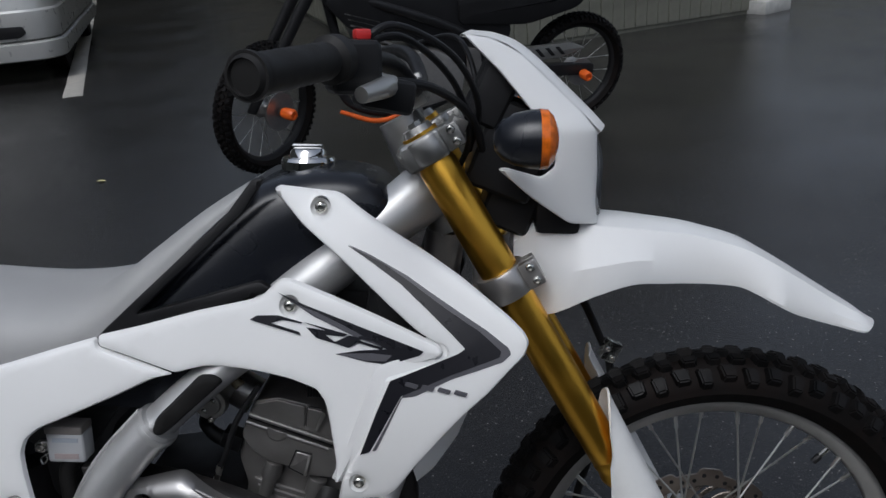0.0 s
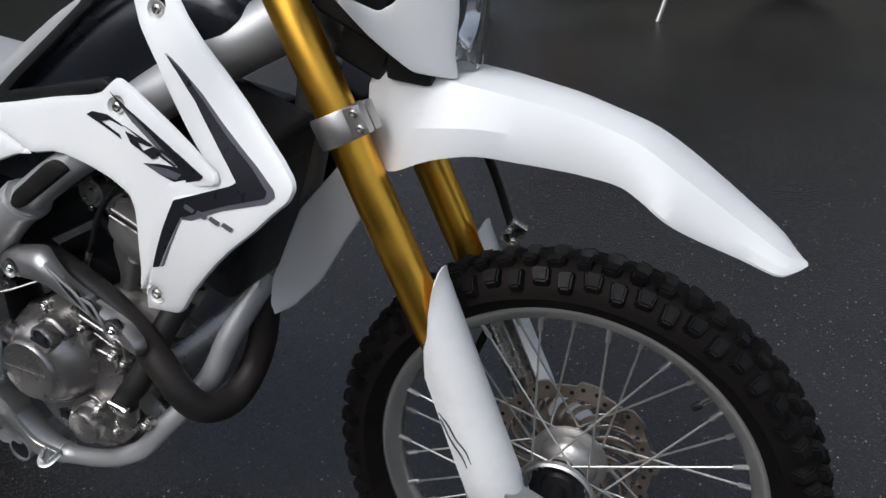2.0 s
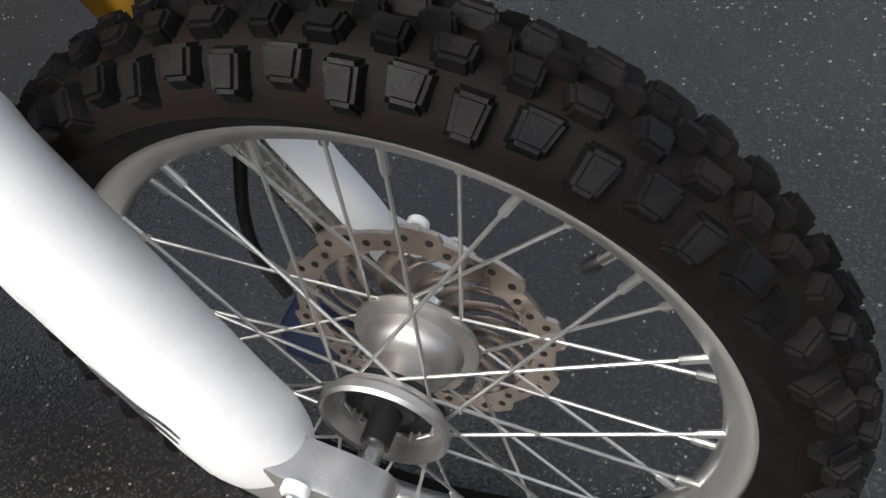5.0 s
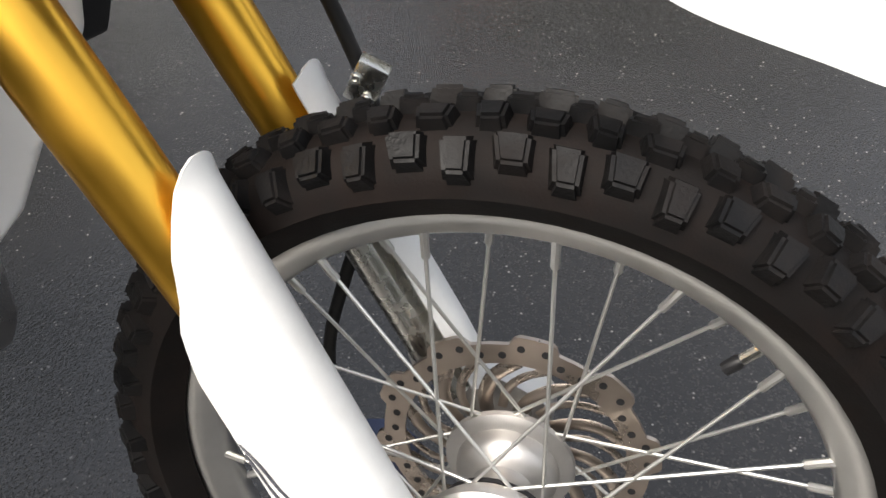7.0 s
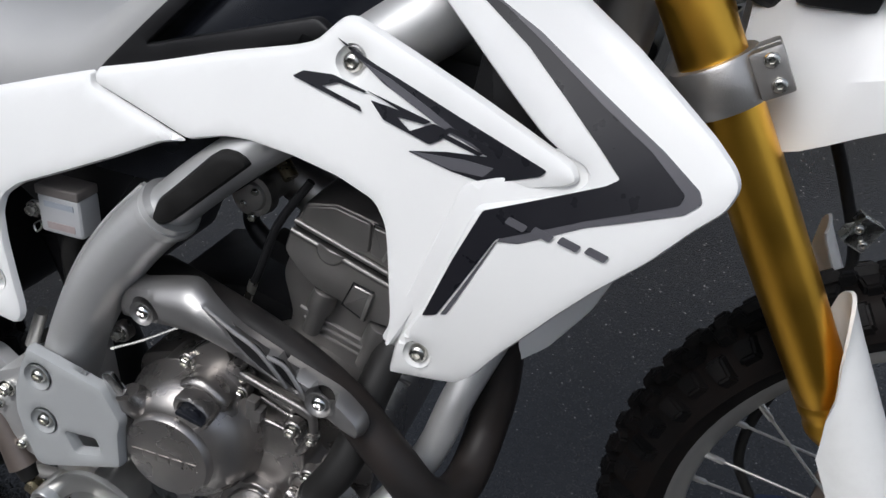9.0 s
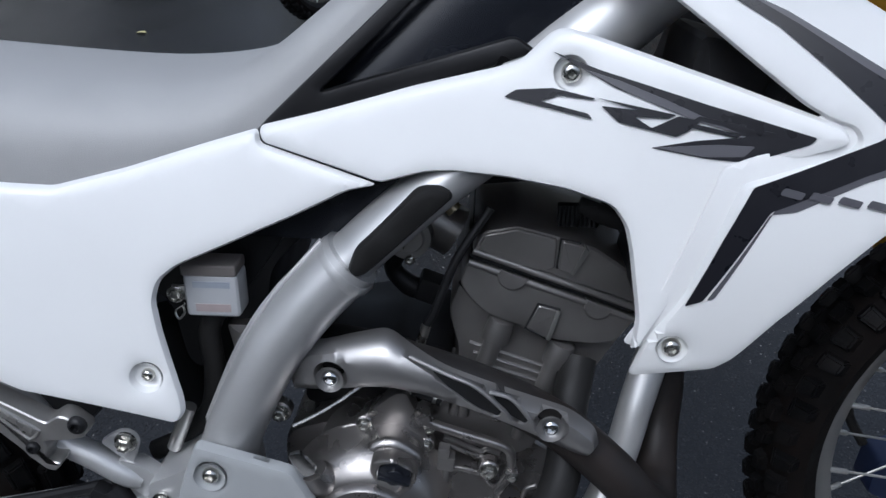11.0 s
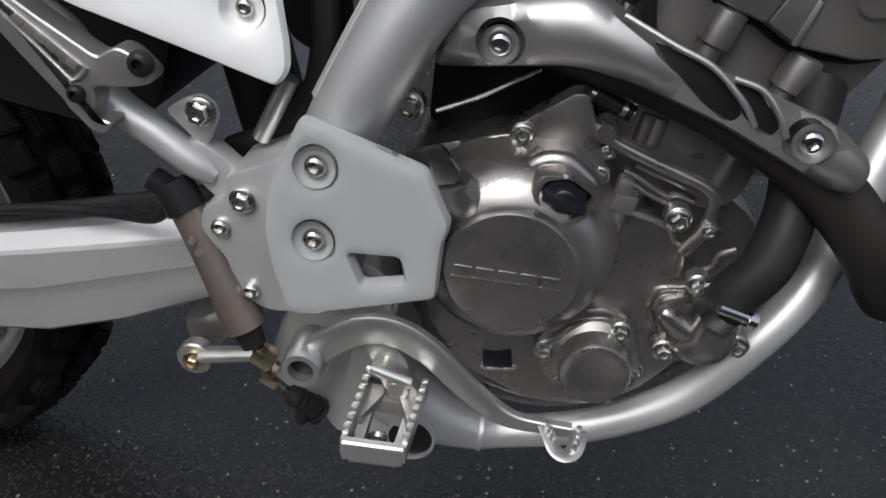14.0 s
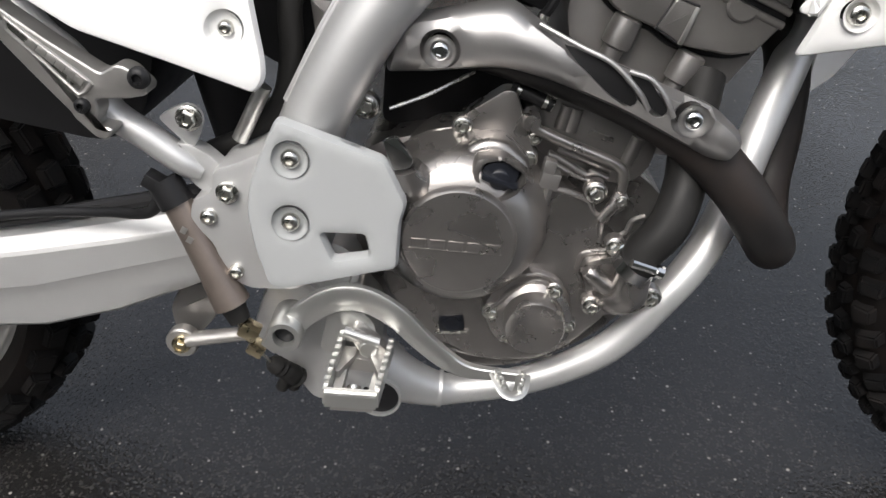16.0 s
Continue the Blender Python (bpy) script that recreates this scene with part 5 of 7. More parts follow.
prism(bm, [(-0.735, 0.293), (-0.72, 0.322), (-0.695, 0.335), (-0.668, 0.328), (-0.65, 0.295), (-0.65, 0.262), (-0.69, 0.248), (-0.72, 0.26)], -0.163, -0.14, 0.003, 0.008)
part("filter_housing", bm, ENGINE, engine)
bm = bmesh.new()
prism(bm, [(-0.7732, 0.2719), (-0.7504, 0.2763), (-0.7464, 0.258), (-0.7711, 0.2544)], -0.1535, -0.15, 0.001, 0.003)
window = part("drain_window", bm, GLOSS_BLACK, engine, "dark sight window in a bright rim")
bm = bmesh.new()
lathe(bm, [(0.0088, 0.003), (0.0088, -0.0012), (0.0070, -0.0018), (0.0062, -0.0006), (0, -0.0006)], (-0.7600, -0.1535, 0.2655), seg=28)
part("sight_glass", bm, GLOSS_BLACK, window, "round brownish oil sight glass")
rib([(-0.7745, 0.2545), (-0.7711, 0.2535), (-0.7464, 0.257), (-0.744, 0.259)], 0.0013, -0.1535, STEEL, "window_rim")
# water pump elbow, hose and clamp
bm = bmesh.new()
up = [Vector((x, -0.178, z)) for x, z in [(-0.6068, 0.3576), (-0.6083, 0.3444), (-0.6095, 0.3293), (-0.6153, 0.3195)]]
tube(bm, [up[0], up[1], up[2], up[3] + Vector((-0.004, 0.012, 0)), up[3] + Vector((-0.012, 0.024, 0.004))], [0.0158, 0.0162, 0.0165, 0.0150, 0.012], seg=22)
arm = [Vector((x, -0.170, z)) for x, z in [(-0.6427, 0.3430), (-0.6311, 0.3354), (-0.6150, 0.3272)]]
tube(bm, arm, [0.0085, 0.0098, 0.0105], seg=16)
lathe(bm, [(0.0085, 0.004), (0.0085, -0.002), (0.006, -0.006), (0.0, -0.007)], arm[0], tuple(arm[1] - arm[0]), seg=16)
prism(bm, [(-0.6496, 0.3414), (-0.6468, 0.3501), (-0.6278, 0.3572), (-0.6213, 0.3612), (-0.6117, 0.3492), (-0.5911, 0.3347), (-0.5752, 0.3159), (-0.5806, 0.3065), (-0.6103, 0.2977), (-0.6307, 0.2935), (-0.6387, 0.3049)], -0.162, -0.13, 0.004, 0.008)
part("water_pump", bm, ENGINE, engine, "cast water pump elbow")
bm = bmesh.new()
tube(bm, [(-0.6084, -0.180, 0.3581), (-0.6044, -0.182, 0.376), (-0.588, -0.178, 0.402), (-0.578, -0.16, 0.434), (-0.575, -0.135, 0.468), (-0.565, -0.10, 0.51)], [0.0165, 0.0175, 0.018, 0.018, 0.018, 0.018], seg=20)
part("radiator_hose", bm, RUBBER, bike, "ribbed black radiator hose")
bm = bmesh.new()
tube(bm, [(-0.6138, -0.180, 0.3562), (-0.6088, -0.182, 0.3662)], 0.0188, seg=28, smooth=False)
tube(bm, [(-0.6188, -0.203, 0.3749), (-0.5916, -0.200, 0.3670)], 0.0038, seg=10, smooth=False)
lathe(bm, [(0.0, -0.004), (0.006, -0.003), (0.006, 0.003), (0, 0.004)], (-0.5936, -0.200, 0.3674), (1, 0, -0.3), seg=10)
part("hose_clamp", bm, CHROME, bike, "bright steel hose clamp")
# pipes over the cylinder base
pipe = [(-0.7133, 0.4706), (-0.7095, 0.4667), (-0.7027, 0.4629), (-0.6781, 0.4544), (-0.6520, 0.4464), (-0.6371, 0.4410), (-0.6298, 0.4347), (-0.6280, 0.4258), (-0.6281, 0.4152)]
bm = bmesh.new()
tube(bm, [(x, -0.146 if k < 1 else -0.152, z) for k, (x, z) in enumerate(pipe)], 0.0048, seg=14, n=6)
lathe(bm, [(0.0, -0.012), (0.007, -0.011), (0.0085, -0.006), (0.0085, 0.010), (0, 0.010)], (pipe[0][0], -0.146, pipe[0][1]), seg=20)
part("coolant_pipe", bm, ENGINE, engine, "grey painted coolant pipe")
bm = bmesh.new()
x0, z0 = (-0.7324, 0.4946)
x1, z1 = (-0.6967, 0.4823)
tube(bm, [(x0, -0.136, z0), (x1, -0.140, z1)], 0.0062, seg=14, smooth=False)
sensor = part("sensor_body", bm, BLACK, engine, "black sensor with steel bands")
for f in (0.12, 0.78, 0.92):
    bm = bmesh.new()
    x, z = x0 + (x1 - x0) * f, z0 + (z1 - z0) * f
    tube(bm, [(x, -0.1385, z), (x + 0.0035, -0.1388, z - 0.0012)], 0.0070, seg=14, smooth=False)
    part("steel_band", bm, STEEL, sensor)
# cylinder base: ribs, flange, marking plate
base_face = [(-0.7193, 0.4726), (-0.6901, 0.4899), (-0.6407, 0.4766), (-0.5967, 0.4535), (-0.6020, 0.4256), (-0.6192, 0.4112), (-0.6516, 0.4139), (-0.6887, 0.4284), (-0.7027, 0.4360)]
bm = bmesh.new()
prism(bm, base_face, -0.126, -0.05, 0.005, 0.008)
cylinder_base = part("cylinder_base", bm, ENGINE_DARK, engine, "cast cylinder base")
for a, b in ([(-0.6818, 0.4801), (-0.6852, 0.4589)], [(-0.6740, 0.4781), (-0.6766, 0.4575)], [(-0.6164, 0.4581), (-0.6226, 0.4334)]):
    bm = bmesh.new()
    tube(bm, [(a[0], -0.126, a[1]), (b[0], -0.126, b[1])], 0.0062, seg=14, smooth=False)
    part("casting_rib", bm, ENGINE_DARK, cylinder_base)
bm = bmesh.new()
prism(bm, [(-0.6589, 0.4608), (-0.6374, 0.4552), (-0.6382, 0.4504), (-0.6601, 0.4563)], -0.1285, -0.12, 0.0006, 0.001)
plate_mark = part("marking_plate", bm, ENGINE, cylinder_base, "small raised marking plate")
for y, r, line in ((-0.140, 0.0030, [(-0.6937, 0.4401), (-0.6824, 0.4363), (-0.6594, 0.4249), (-0.6527, 0.4274), (-0.6391, 0.4228)]), (-0.144, 0.0022, [(-0.6908, 0.4339), (-0.6818, 0.4301), (-0.6636, 0.4224), (-0.6543, 0.4210)]), (-0.136, 0.0040, [(-0.6862, 0.4445), (-0.6597, 0.4372), (-0.6370, 0.4296)])):
    bm = bmesh.new()
    tube(bm, [(x, y, z) for x, z in line], r, seg=10, n=5)
    part("flange_rim", bm, ENGINE, cylinder_base)
bm = bmesh.new()
x, z = (-0.691, 0.4225)
block(bm, (x, -0.154, z), (0.017, 0.014, 0.015), 0.002, (0, 8, 0))
block(bm, (x - 0.002, -0.156, z + 0.013), (0.011, 0.012, 0.012), 0.002, (0, 8, 0))
tube(bm, [(x, -0.156, z - 0.006), (x - 0.002, -0.156, z - 0.022)], 0.0045, seg=10, smooth=False)
part("wiring_clip", bm, ENGINE_DARK, engine, "dark wiring clip on the cover")
bm = bmesh.new()
tube(bm, [(pipe[-1][0], -0.154, pipe[-1][1]), (pipe[-1][0] - 0.004, -0.155, pipe[-1][1] - 0.010), (pipe[-1][0] - 0.013, -0.156, pipe[-1][1] - 0.026)], [0.0058, 0.0062, 0.0050], seg=12, smooth=False)
part("pipe_union", bm, ENGINE, engine)
# head details: rims along the joint, bosses, raised plates
UPH = Vector((0.306, 0, 0.952))
for (a, b), r, owner in ((((-0.670, 0.6262), (-0.512, 0.5712)), 0.0032, head_cover), (((-0.674, 0.6150), (-0.5155, 0.5602)), 0.0034, head_body)):
    bm = bmesh.new()
    tube(bm, [(a[0], -0.1105, a[1]), (b[0], -0.1105, b[1])], r, seg=12, smooth=False)
    part("joint_rim", bm, ENGINE_DARK, owner)
for x, z in ((-0.6445, 0.5389), (-0.5852, 0.5142)):
    bm = bmesh.new()
    a = Vector((x, -0.102, z))
    tube(bm, [a + UPH * 0.016, a + UPH * 0.0145, a + UPH * 0.002, a - UPH * 0.010, a - UPH * 0.012, a - UPH * 0.040], [0.0085, 0.0125, 0.0135, 0.0132, 0.0095, 0.009], seg=22, smooth=False)
    part("head_boss", bm, ENGINE_DARK, cylinder)
for cx, cz, r, a0, a1 in ((-0.6325, 0.6030, 0.0150, 170, 340), (-0.5515, 0.5740, 0.0140, 170, 300)):
    bm = bmesh.new()
    lathe(bm, [(r, 0.006), (r, -0.0012), (r - 0.002, -0.0026), (0, -0.0026)], (cx, -0.1115, cz), seg=32)
    bmesh.ops.delete(bm, geom=[v for v in bm.verts if (v.co.z - cz) + 0.344 * (v.co.x - cx) > 0.004], context="VERTS")
    part("round_pad", bm, ENGINE_DARK, head_body)
for owner, pts, y0 in ((head_body, [(-0.6185, 0.5495), (-0.6072, 0.5742), (-0.5866, 0.5682), (-0.5948, 0.5371)], -0.1150), (head_cover, [(-0.5898, 0.6403), (-0.5700, 0.6357), (-0.5650, 0.6304), (-0.5778, 0.6068), (-0.5921, 0.6119)], -0.1170),
                       (head_cover, [(-0.6650, 0.6290), (-0.6595, 0.6425), (-0.6305, 0.6485), (-0.5935, 0.6395), (-0.5945, 0.6110), (-0.6068, 0.6075), (-0.6437, 0.6180)], -0.1120)):
    bm = bmesh.new()
    prism(bm, pts, y0, -0.10, 0.0028, 0.003, seg=3)
    part("raised_plate", bm, ENGINE_DARK, owner)
# brighter strips put the light on each recess's right wall into the colour
for owner, pts, y0 in ((head_body, [(-0.5905, 0.5695), (-0.5866, 0.5682), (-0.5948, 0.5371), (-0.5990, 0.5380)], -0.1160), (head_cover, [(-0.5690, 0.6355), (-0.5650, 0.6304), (-0.5778, 0.6068), (-0.5800, 0.6090)], -0.1180)):
    bm = bmesh.new()
    prism(bm, pts, y0, -0.108, 0.0008, 0.001)
    part("machined_edge", bm, ALLOY, owner, "bright strip standing for the lit wall of a recess")
# black tube painted as the shade in the crease below the head
for line in ([(-0.681, 0.588), (-0.667, 0.571), (-0.652, 0.5585), (-0.632, 0.549), (-0.619, 0.5455), (-0.594, 0.533), (-0.553, 0.529), (-0.532, 0.534)],):
    bm = bmesh.new()
    tube(bm, [(x, -0.0955, z) for x, z in line], 0.0035, seg=8, n=4)
    part("shadow_gap", bm, BLACK, cylinder, "black line painted as the shade under the head")
# thin black lines painted as the shade along the recesses' other edges
for owner, line, y in ((head_body, [(-0.5945, 0.5362), (-0.6190, 0.5488), (-0.6078, 0.5750), (-0.5870, 0.5695)], -0.1128), (head_cover, [(-0.5925, 0.6110), (-0.5905, 0.6405), (-0.5720, 0.6365)], -0.1110)):
    bm = bmesh.new()
    tube(bm, [(x, y, z) for x, z in line], 0.0013, seg=8, smooth=False)
    part("recess_edge", bm, BLACK, owner)
# fins of the cylinder below the head
for k in range(3):
    bm = bmesh.new()
    x, z = -0.672 + 0.004 * k, 0.521 - 0.011 * k
    tube(bm, [(x, -0.094, z), (x + 0.115, -0.094, z - 0.038)], 0.0022, seg=8, smooth=False)
    part("casting_line", bm, ENGINE_DARK, cylinder)
# throttle body, cable and injectors behind the head
bm = bmesh.new()
lathe(bm, [(0.0, -0.085), (0.014, -0.085), (0.016, -0.082), (0.022, -0.082), (0.024, -0.07), (0.018, -0.068), (0.018, 0.06), (0, 0.06)], (-0.733, 0, 0.625), seg=32)
tube(bm, [(-0.733, 0.0, 0.625), (-0.69, 0.0, 0.60)], 0.028, seg=24, smooth=False)
part("throttle_body", bm, CASTING, engine, "cast throttle body")
for x, z, r in ((-0.727, 0.632, 0.004), (-0.74, 0.617, 0.004), (-0.731, 0.604, 0.005)):
    screw(x, -0.086, z, r, engine)
bm = bmesh.new()
tube(bm, [(-0.742, -0.06, 0.606), (-0.752, -0.05, 0.58), (-0.735, -0.05, 0.56), (-0.715, -0.05, 0.555)], [0.009, 0.009, 0.011, 0.012], seg=12)
block(bm, (-0.712, -0.05, 0.558), (0.03, 0.03, 0.025), 0.004, (0, 20, 0))
part("wiring_plug", bm, BLACK, engine)
bm = bmesh.new()
tube(bm, [(-0.655, -0.11, 0.668), (-0.685, -0.118, 0.62), (-0.705, -0.118, 0.565), (-0.713, -0.116, 0.55)], 0.0042, seg=10)
part("throttle_cable", bm, BLACK, engine, "black control cable")
bm = bmesh.new()
tube(bm, [(-0.7125, -0.116, 0.551), (-0.719, -0.118, 0.528)], 0.0048, seg=12, smooth=False)
part("cable_ferrule", bm, STEEL, engine, "bright cable ferrule")
bm = bmesh.new()
tube(bm, [(-0.70, -0.08, 0.668), (-0.688, -0.085, 0.655)], 0.008, seg=12, smooth=False)
part("brass_union", bm, YELLOW_ZINC, engine)
bm = bmesh.new()
prism(bm, [(-0.73, 0.68), (-0.70, 0.665), (-0.60, 0.675), (-0.53, 0.66), (-0.50, 0.70), (-0.49, 0.78), (-0.60, 0.79), (-0.70, 0.74)], -0.05, 0.08, 0.006, 0.01)
part("under_tank_cover", bm, BLACK, bike, "black parts under the tank")
bm = bmesh.new()
tube(bm, [(-0.70, -0.075, 0.685), (-0.62, -0.08, 0.697), (-0.55, -0.085, 0.69), (-0.50, -0.08, 0.66)], 0.009, seg=12)
tube(bm, [(-0.575, -0.09, 0.665), (-0.54, -0.095, 0.655), (-0.50, -0.09, 0.645)], 0.0095, seg=12)
tube(bm, [(-0.545, -0.06, 0.70), (-0.548, -0.08, 0.67), (-0.56, -0.09, 0.645)], 0.004, seg=10)
part("breather_hose", bm, RUBBER, bike, "black rubber hoses over the engine")
bm = bmesh.new()
block(bm, (-0.576, -0.092, 0.658), (0.036, 0.010, 0.020), 0.002)
connector = part("wiring_connector", bm, BLACK, bike, "black ribbed wiring connector")
for k in range(9):
    bm = bmesh.new()
    tube(bm, [(-0.592 + 0.004 * k, -0.098, 0.668), (-0.592 + 0.004 * k, -0.098, 0.648)], 0.0017, seg=8, smooth=False)
    part("connector_rib", bm, BLACK, connector)
# radiator behind the shroud
bm = bmesh.new()
prism(bm, [(-0.50, 0.64), (-0.44, 0.62), (-0.39, 0.77), (-0.44, 0.80)], -0.19, -0.06, 0.006, 0.01)
prism(bm, [(-0.50, 0.64), (-0.44, 0.62), (-0.38, 0.80), (-0.44, 0.84)], 0.06, 0.19, 0.006, 0.01)
part("radiator", bm, BLACK, bike, "black radiators")
bm = bmesh.new()
prism(bm, [(-0.53, 0.60), (-0.475, 0.572), (-0.445, 0.565), (-0.415, 0.66), (-0.385, 0.80), (-0.50, 0.83)], -0.15, -0.045, 0.008, 0.012)
part("radiator_shield", bm, BLACK, bike, "matt black radiator shield")
bm = sheet(bmesh.new(), [(-0.455, 0.486), (-0.452, 0.55), (-0.42, 0.66), (-0.36, 0.75), (-0.32, 0.74), (-0.325, 0.69), (-0.36, 0.62), (-0.39, 0.55), (-0.425, 0.505)], lambda x, z: -0.05 + 0.5 * (x + 0.455), 0.004, 0.003, 0.012)
part("inner_shroud", bm, WHITE, bike, "far white shroud edge")

# ---- black parts behind the rear panel
bm = bmesh.new()
prism(bm, [(-1.02, 0.60), (-1.0, 0.70), (-0.78, 0.72), (-0.80, 0.66), (-0.86, 0.60), (-0.87, 0.54), (-0.90, 0.47), (-0.955, 0.49), (-0.965, 0.56)], -0.105, 0.1, 0.008, 0.015)
part("airbox", bm, BLACK, bike, "matt black airbox")
bm = bmesh.new()
tube(bm, [(-0.905, -0.115, 0.57), (-0.92, -0.125, 0.545), (-0.918, -0.13, 0.50), (-0.925, -0.135, 0.46), (-0.95, -0.14, 0.43), (-0.985, -0.14, 0.41)], 0.0105, seg=14)
part("brake_hose", bm, RUBBER, bike, "black rubber hose")
bm = bmesh.new()
tube(bm, [(-0.933, -0.165, 0.482), (-0.954, -0.165, 0.434)], 0.0068, seg=14, smooth=False)
part("overflow_tube", bm, ALLOY, bike, "short bright metal tube")
bm = bmesh.new()
prism(bm, [(-0.906, 0.545), (-0.868, 0.545), (-0.862, 0.51), (-0.90, 0.51)], -0.118, -0.10, 0.003, 0.004)
lathe(bm, [(0.009, -0.12), (0.009, -0.126), (0.004, -0.126), (0.004, -0.12)], (-0.888, 0, 0.527), seg=20)
part("bracket", bm, ENGINE_DARK, bike)
# fluid reservoir
bm = bmesh.new()
block(bm, (-0.904, -0.1380, 0.592), (0.05, 0.03, 0.042), 0.005, seg=3)
reservoir = part("brake_reservoir", bm, RESERVOIR, bike, "milky plastic brake fluid reservoir")
bm = bmesh.new()
block(bm, (-0.905, -0.1380, 0.617), (0.0505, 0.031, 0.011), 0.003, seg=3)
part("reservoir_cap", bm, material("brown_grey_cap", (0.16, 0.145, 0.135), 0.45, grain=0.1, scale=40, bump=0.1), reservoir, "brownish grey cap")
bm = bmesh.new()
block(bm, (-0.903, -0.1534, 0.604), (0.034, 0.0008, 0.006), 0)
part("level_mark", bm, material("bluish_mark", (0.33, 0.36, 0.41), 0.4, grain=0.1), reservoir)
bm = bmesh.new()
block(bm, (-0.903, -0.1534, 0.581), (0.032, 0.0008, 0.0075), 0)
part("level_mark", bm, material("fluid_tint", (0.37, 0.31, 0.30), 0.4, grain=0.1), reservoir)
bm = bmesh.new()
block(bm, (-0.934, -0.1470, 0.593), (0.016, 0.004, 0.014), 0.001)
part("reservoir_tab", bm, ALLOY, reservoir)
screw(-0.938, -0.1500, 0.592, 0.0065, reservoir, hexed=True)
bm = bmesh.new()
tube(bm, [(-0.932, -0.1450, 0.58), (-0.941, -0.1480, 0.574), (-0.938, -0.1500, 0.567), (-0.933, -0.1480, 0.572), (-0.934, -0.1460, 0.58)], 0.0011, seg=8)
part("wire_clip", bm, STEEL, reservoir)

# ---- rear frame, hanger, master cylinder
bm = bmesh.new()
tube(bm, [(-1.20, -0.168, 0.640)] + [(-1.1087, -0.188, 0.5270), (-1.0763, -0.188, 0.4960), (-1.0499, -0.188, 0.4565), (-1.0200, -0.188, 0.4364), (-0.9927, -0.188, 0.4178), (-0.9787, -0.188, 0.4102)], [0.0122, 0.0122, 0.0122, 0.0122, 0.0122, 0.0115, 0.0070], seg=22)
part("subframe_tube", bm, SILVER, bike, "silver subframe tube")
bm = bmesh.new()
prism(bm, [(-0.9993, 0.4379), (-0.9784, 0.4327), (-0.9531, 0.4125), (-0.9674, 0.3859), (-0.9918, 0.4057)], -0.192, -0.175, 0.003, 0.006)
part("subframe_foot", bm, SILVER, bike, "flattened silver foot of the subframe tube")
bm = bmesh.new()
prism(bm, [(-1.1268, 0.5464), (-1.1237, 0.5516), (-1.1098, 0.5365), (-1.0811, 0.5180), (-1.0452, 0.4974), (-1.0410, 0.4961), (-1.0294, 0.5039), (-1.0200, 0.5014), (-1.0066, 0.4886), (-1.0087, 0.4819), (-1.0232, 0.4781), (-1.0477, 0.4756), (-1.0454, 0.4667), (-1.0500, 0.4546), (-1.0346, 0.4527), (-1.0419, 0.4429), (-1.0501, 0.4444), (-1.0655, 0.4592), (-1.0673, 0.4632), (-1.0918, 0.4889), (-1.1137, 0.5132)], -0.219, -0.199, 0.003, 0.005, seg=3)
hanger = part("footrest_hanger", bm, CASTING, bike, "cast alloy pillion footrest hanger")
rim_line = [(-1.1058, 0.5302), (-1.0901, 0.5178), (-1.0514, 0.4901), (-1.0485, 0.4878), (-1.0536, 0.4810), (-1.0589, 0.4783), (-1.0802, 0.4986), (-1.1063, 0.5213)]
bm = bmesh.new()
tube(bm, [(x, -0.2195, z) for x, z in rim_line + rim_line[:1]], 0.0017, seg=8, smooth=False)
part("hanger_rim", bm, CASTING, hanger)
bm = bmesh.new()
prism(bm, [(-1.1048, 0.5277), (-1.0886, 0.5137), (-1.0540, 0.4868), (-1.0594, 0.4809), (-1.0798, 0.5015), (-1.1050, 0.5229)], -0.2200, -0.2185, 0.0, 0.003)
part("hanger_recess", bm, STEEL, hanger, "bright recess with worn marks")
for k in range(6):
    bm = bmesh.new()
    f = 0.30 + 0.11 * k
    x = rim_line[0][0] + (rim_line[3][0] - rim_line[0][0]) * f + 0.5 * (rim_line[7][0] - rim_line[0][0])
    z = rim_line[0][1] + (rim_line[3][1] - rim_line[0][1]) * f + 0.5 * (rim_line[7][1] - rim_line[0][1])
    block(bm, (x, -0.2206, z), (0.0075, 0.0012, 0.0055), 0.0005, (0, 41, 0))
    part("raised_mark", bm, CASTING, hanger)
screw(-1.0124, -0.220, 0.4958, 0.0085, hanger, BLACK)
screw(-1.0570, -0.221, 0.4700, 0.006, hanger, BLACK)
bm = bmesh.new()
prism(bm, [(-1.0131, 0.4555), (-0.9985, 0.4657), (-0.9879, 0.4690), (-0.9789, 0.4647), (-0.9759, 0.4553), (-0.9841, 0.4329), (-0.9910, 0.4352)], -0.190, -0.184, 0.001, 0.005)
gusset = part("frame_gusset", bm, SILVER, bike, "silver bracket plate")
screw(-0.987, -0.1915, 0.458, 0.0085, gusset, hexed=True)
bm = bmesh.new()
prism(bm, [(-0.968, 0.42), (-0.945, 0.43), (-0.91, 0.45), (-0.88, 0.45), (-0.87, 0.33), (-0.90, 0.315), (-0.94, 0.312), (-0.962, 0.325), (-0.968, 0.352), (-0.988, 0.372), (-0.985, 0.393), (-0.968, 0.40)], -0.203, -0.13, 0.004, 0.008)
plate = part("pivot_plate", bm, SILVER, bike, "silver swingarm pivot plate")
screw(-0.9545, -0.205, 0.403, 0.0075, plate, hexed=True)
screw(-0.971, -0.205, 0.379, 0.007, plate)
screw(-0.9495, -0.205, 0.329, 0.0068, plate)
bm = bmesh.new()
tube(bm, [(-1.002, -0.192, 0.386), (-0.986, -0.196, 0.356), (-0.972, -0.2, 0.33), (-0.954, -0.204, 0.296)], [0.0125, 0.0125, 0.0135, 0.0165], seg=24, smooth=False)
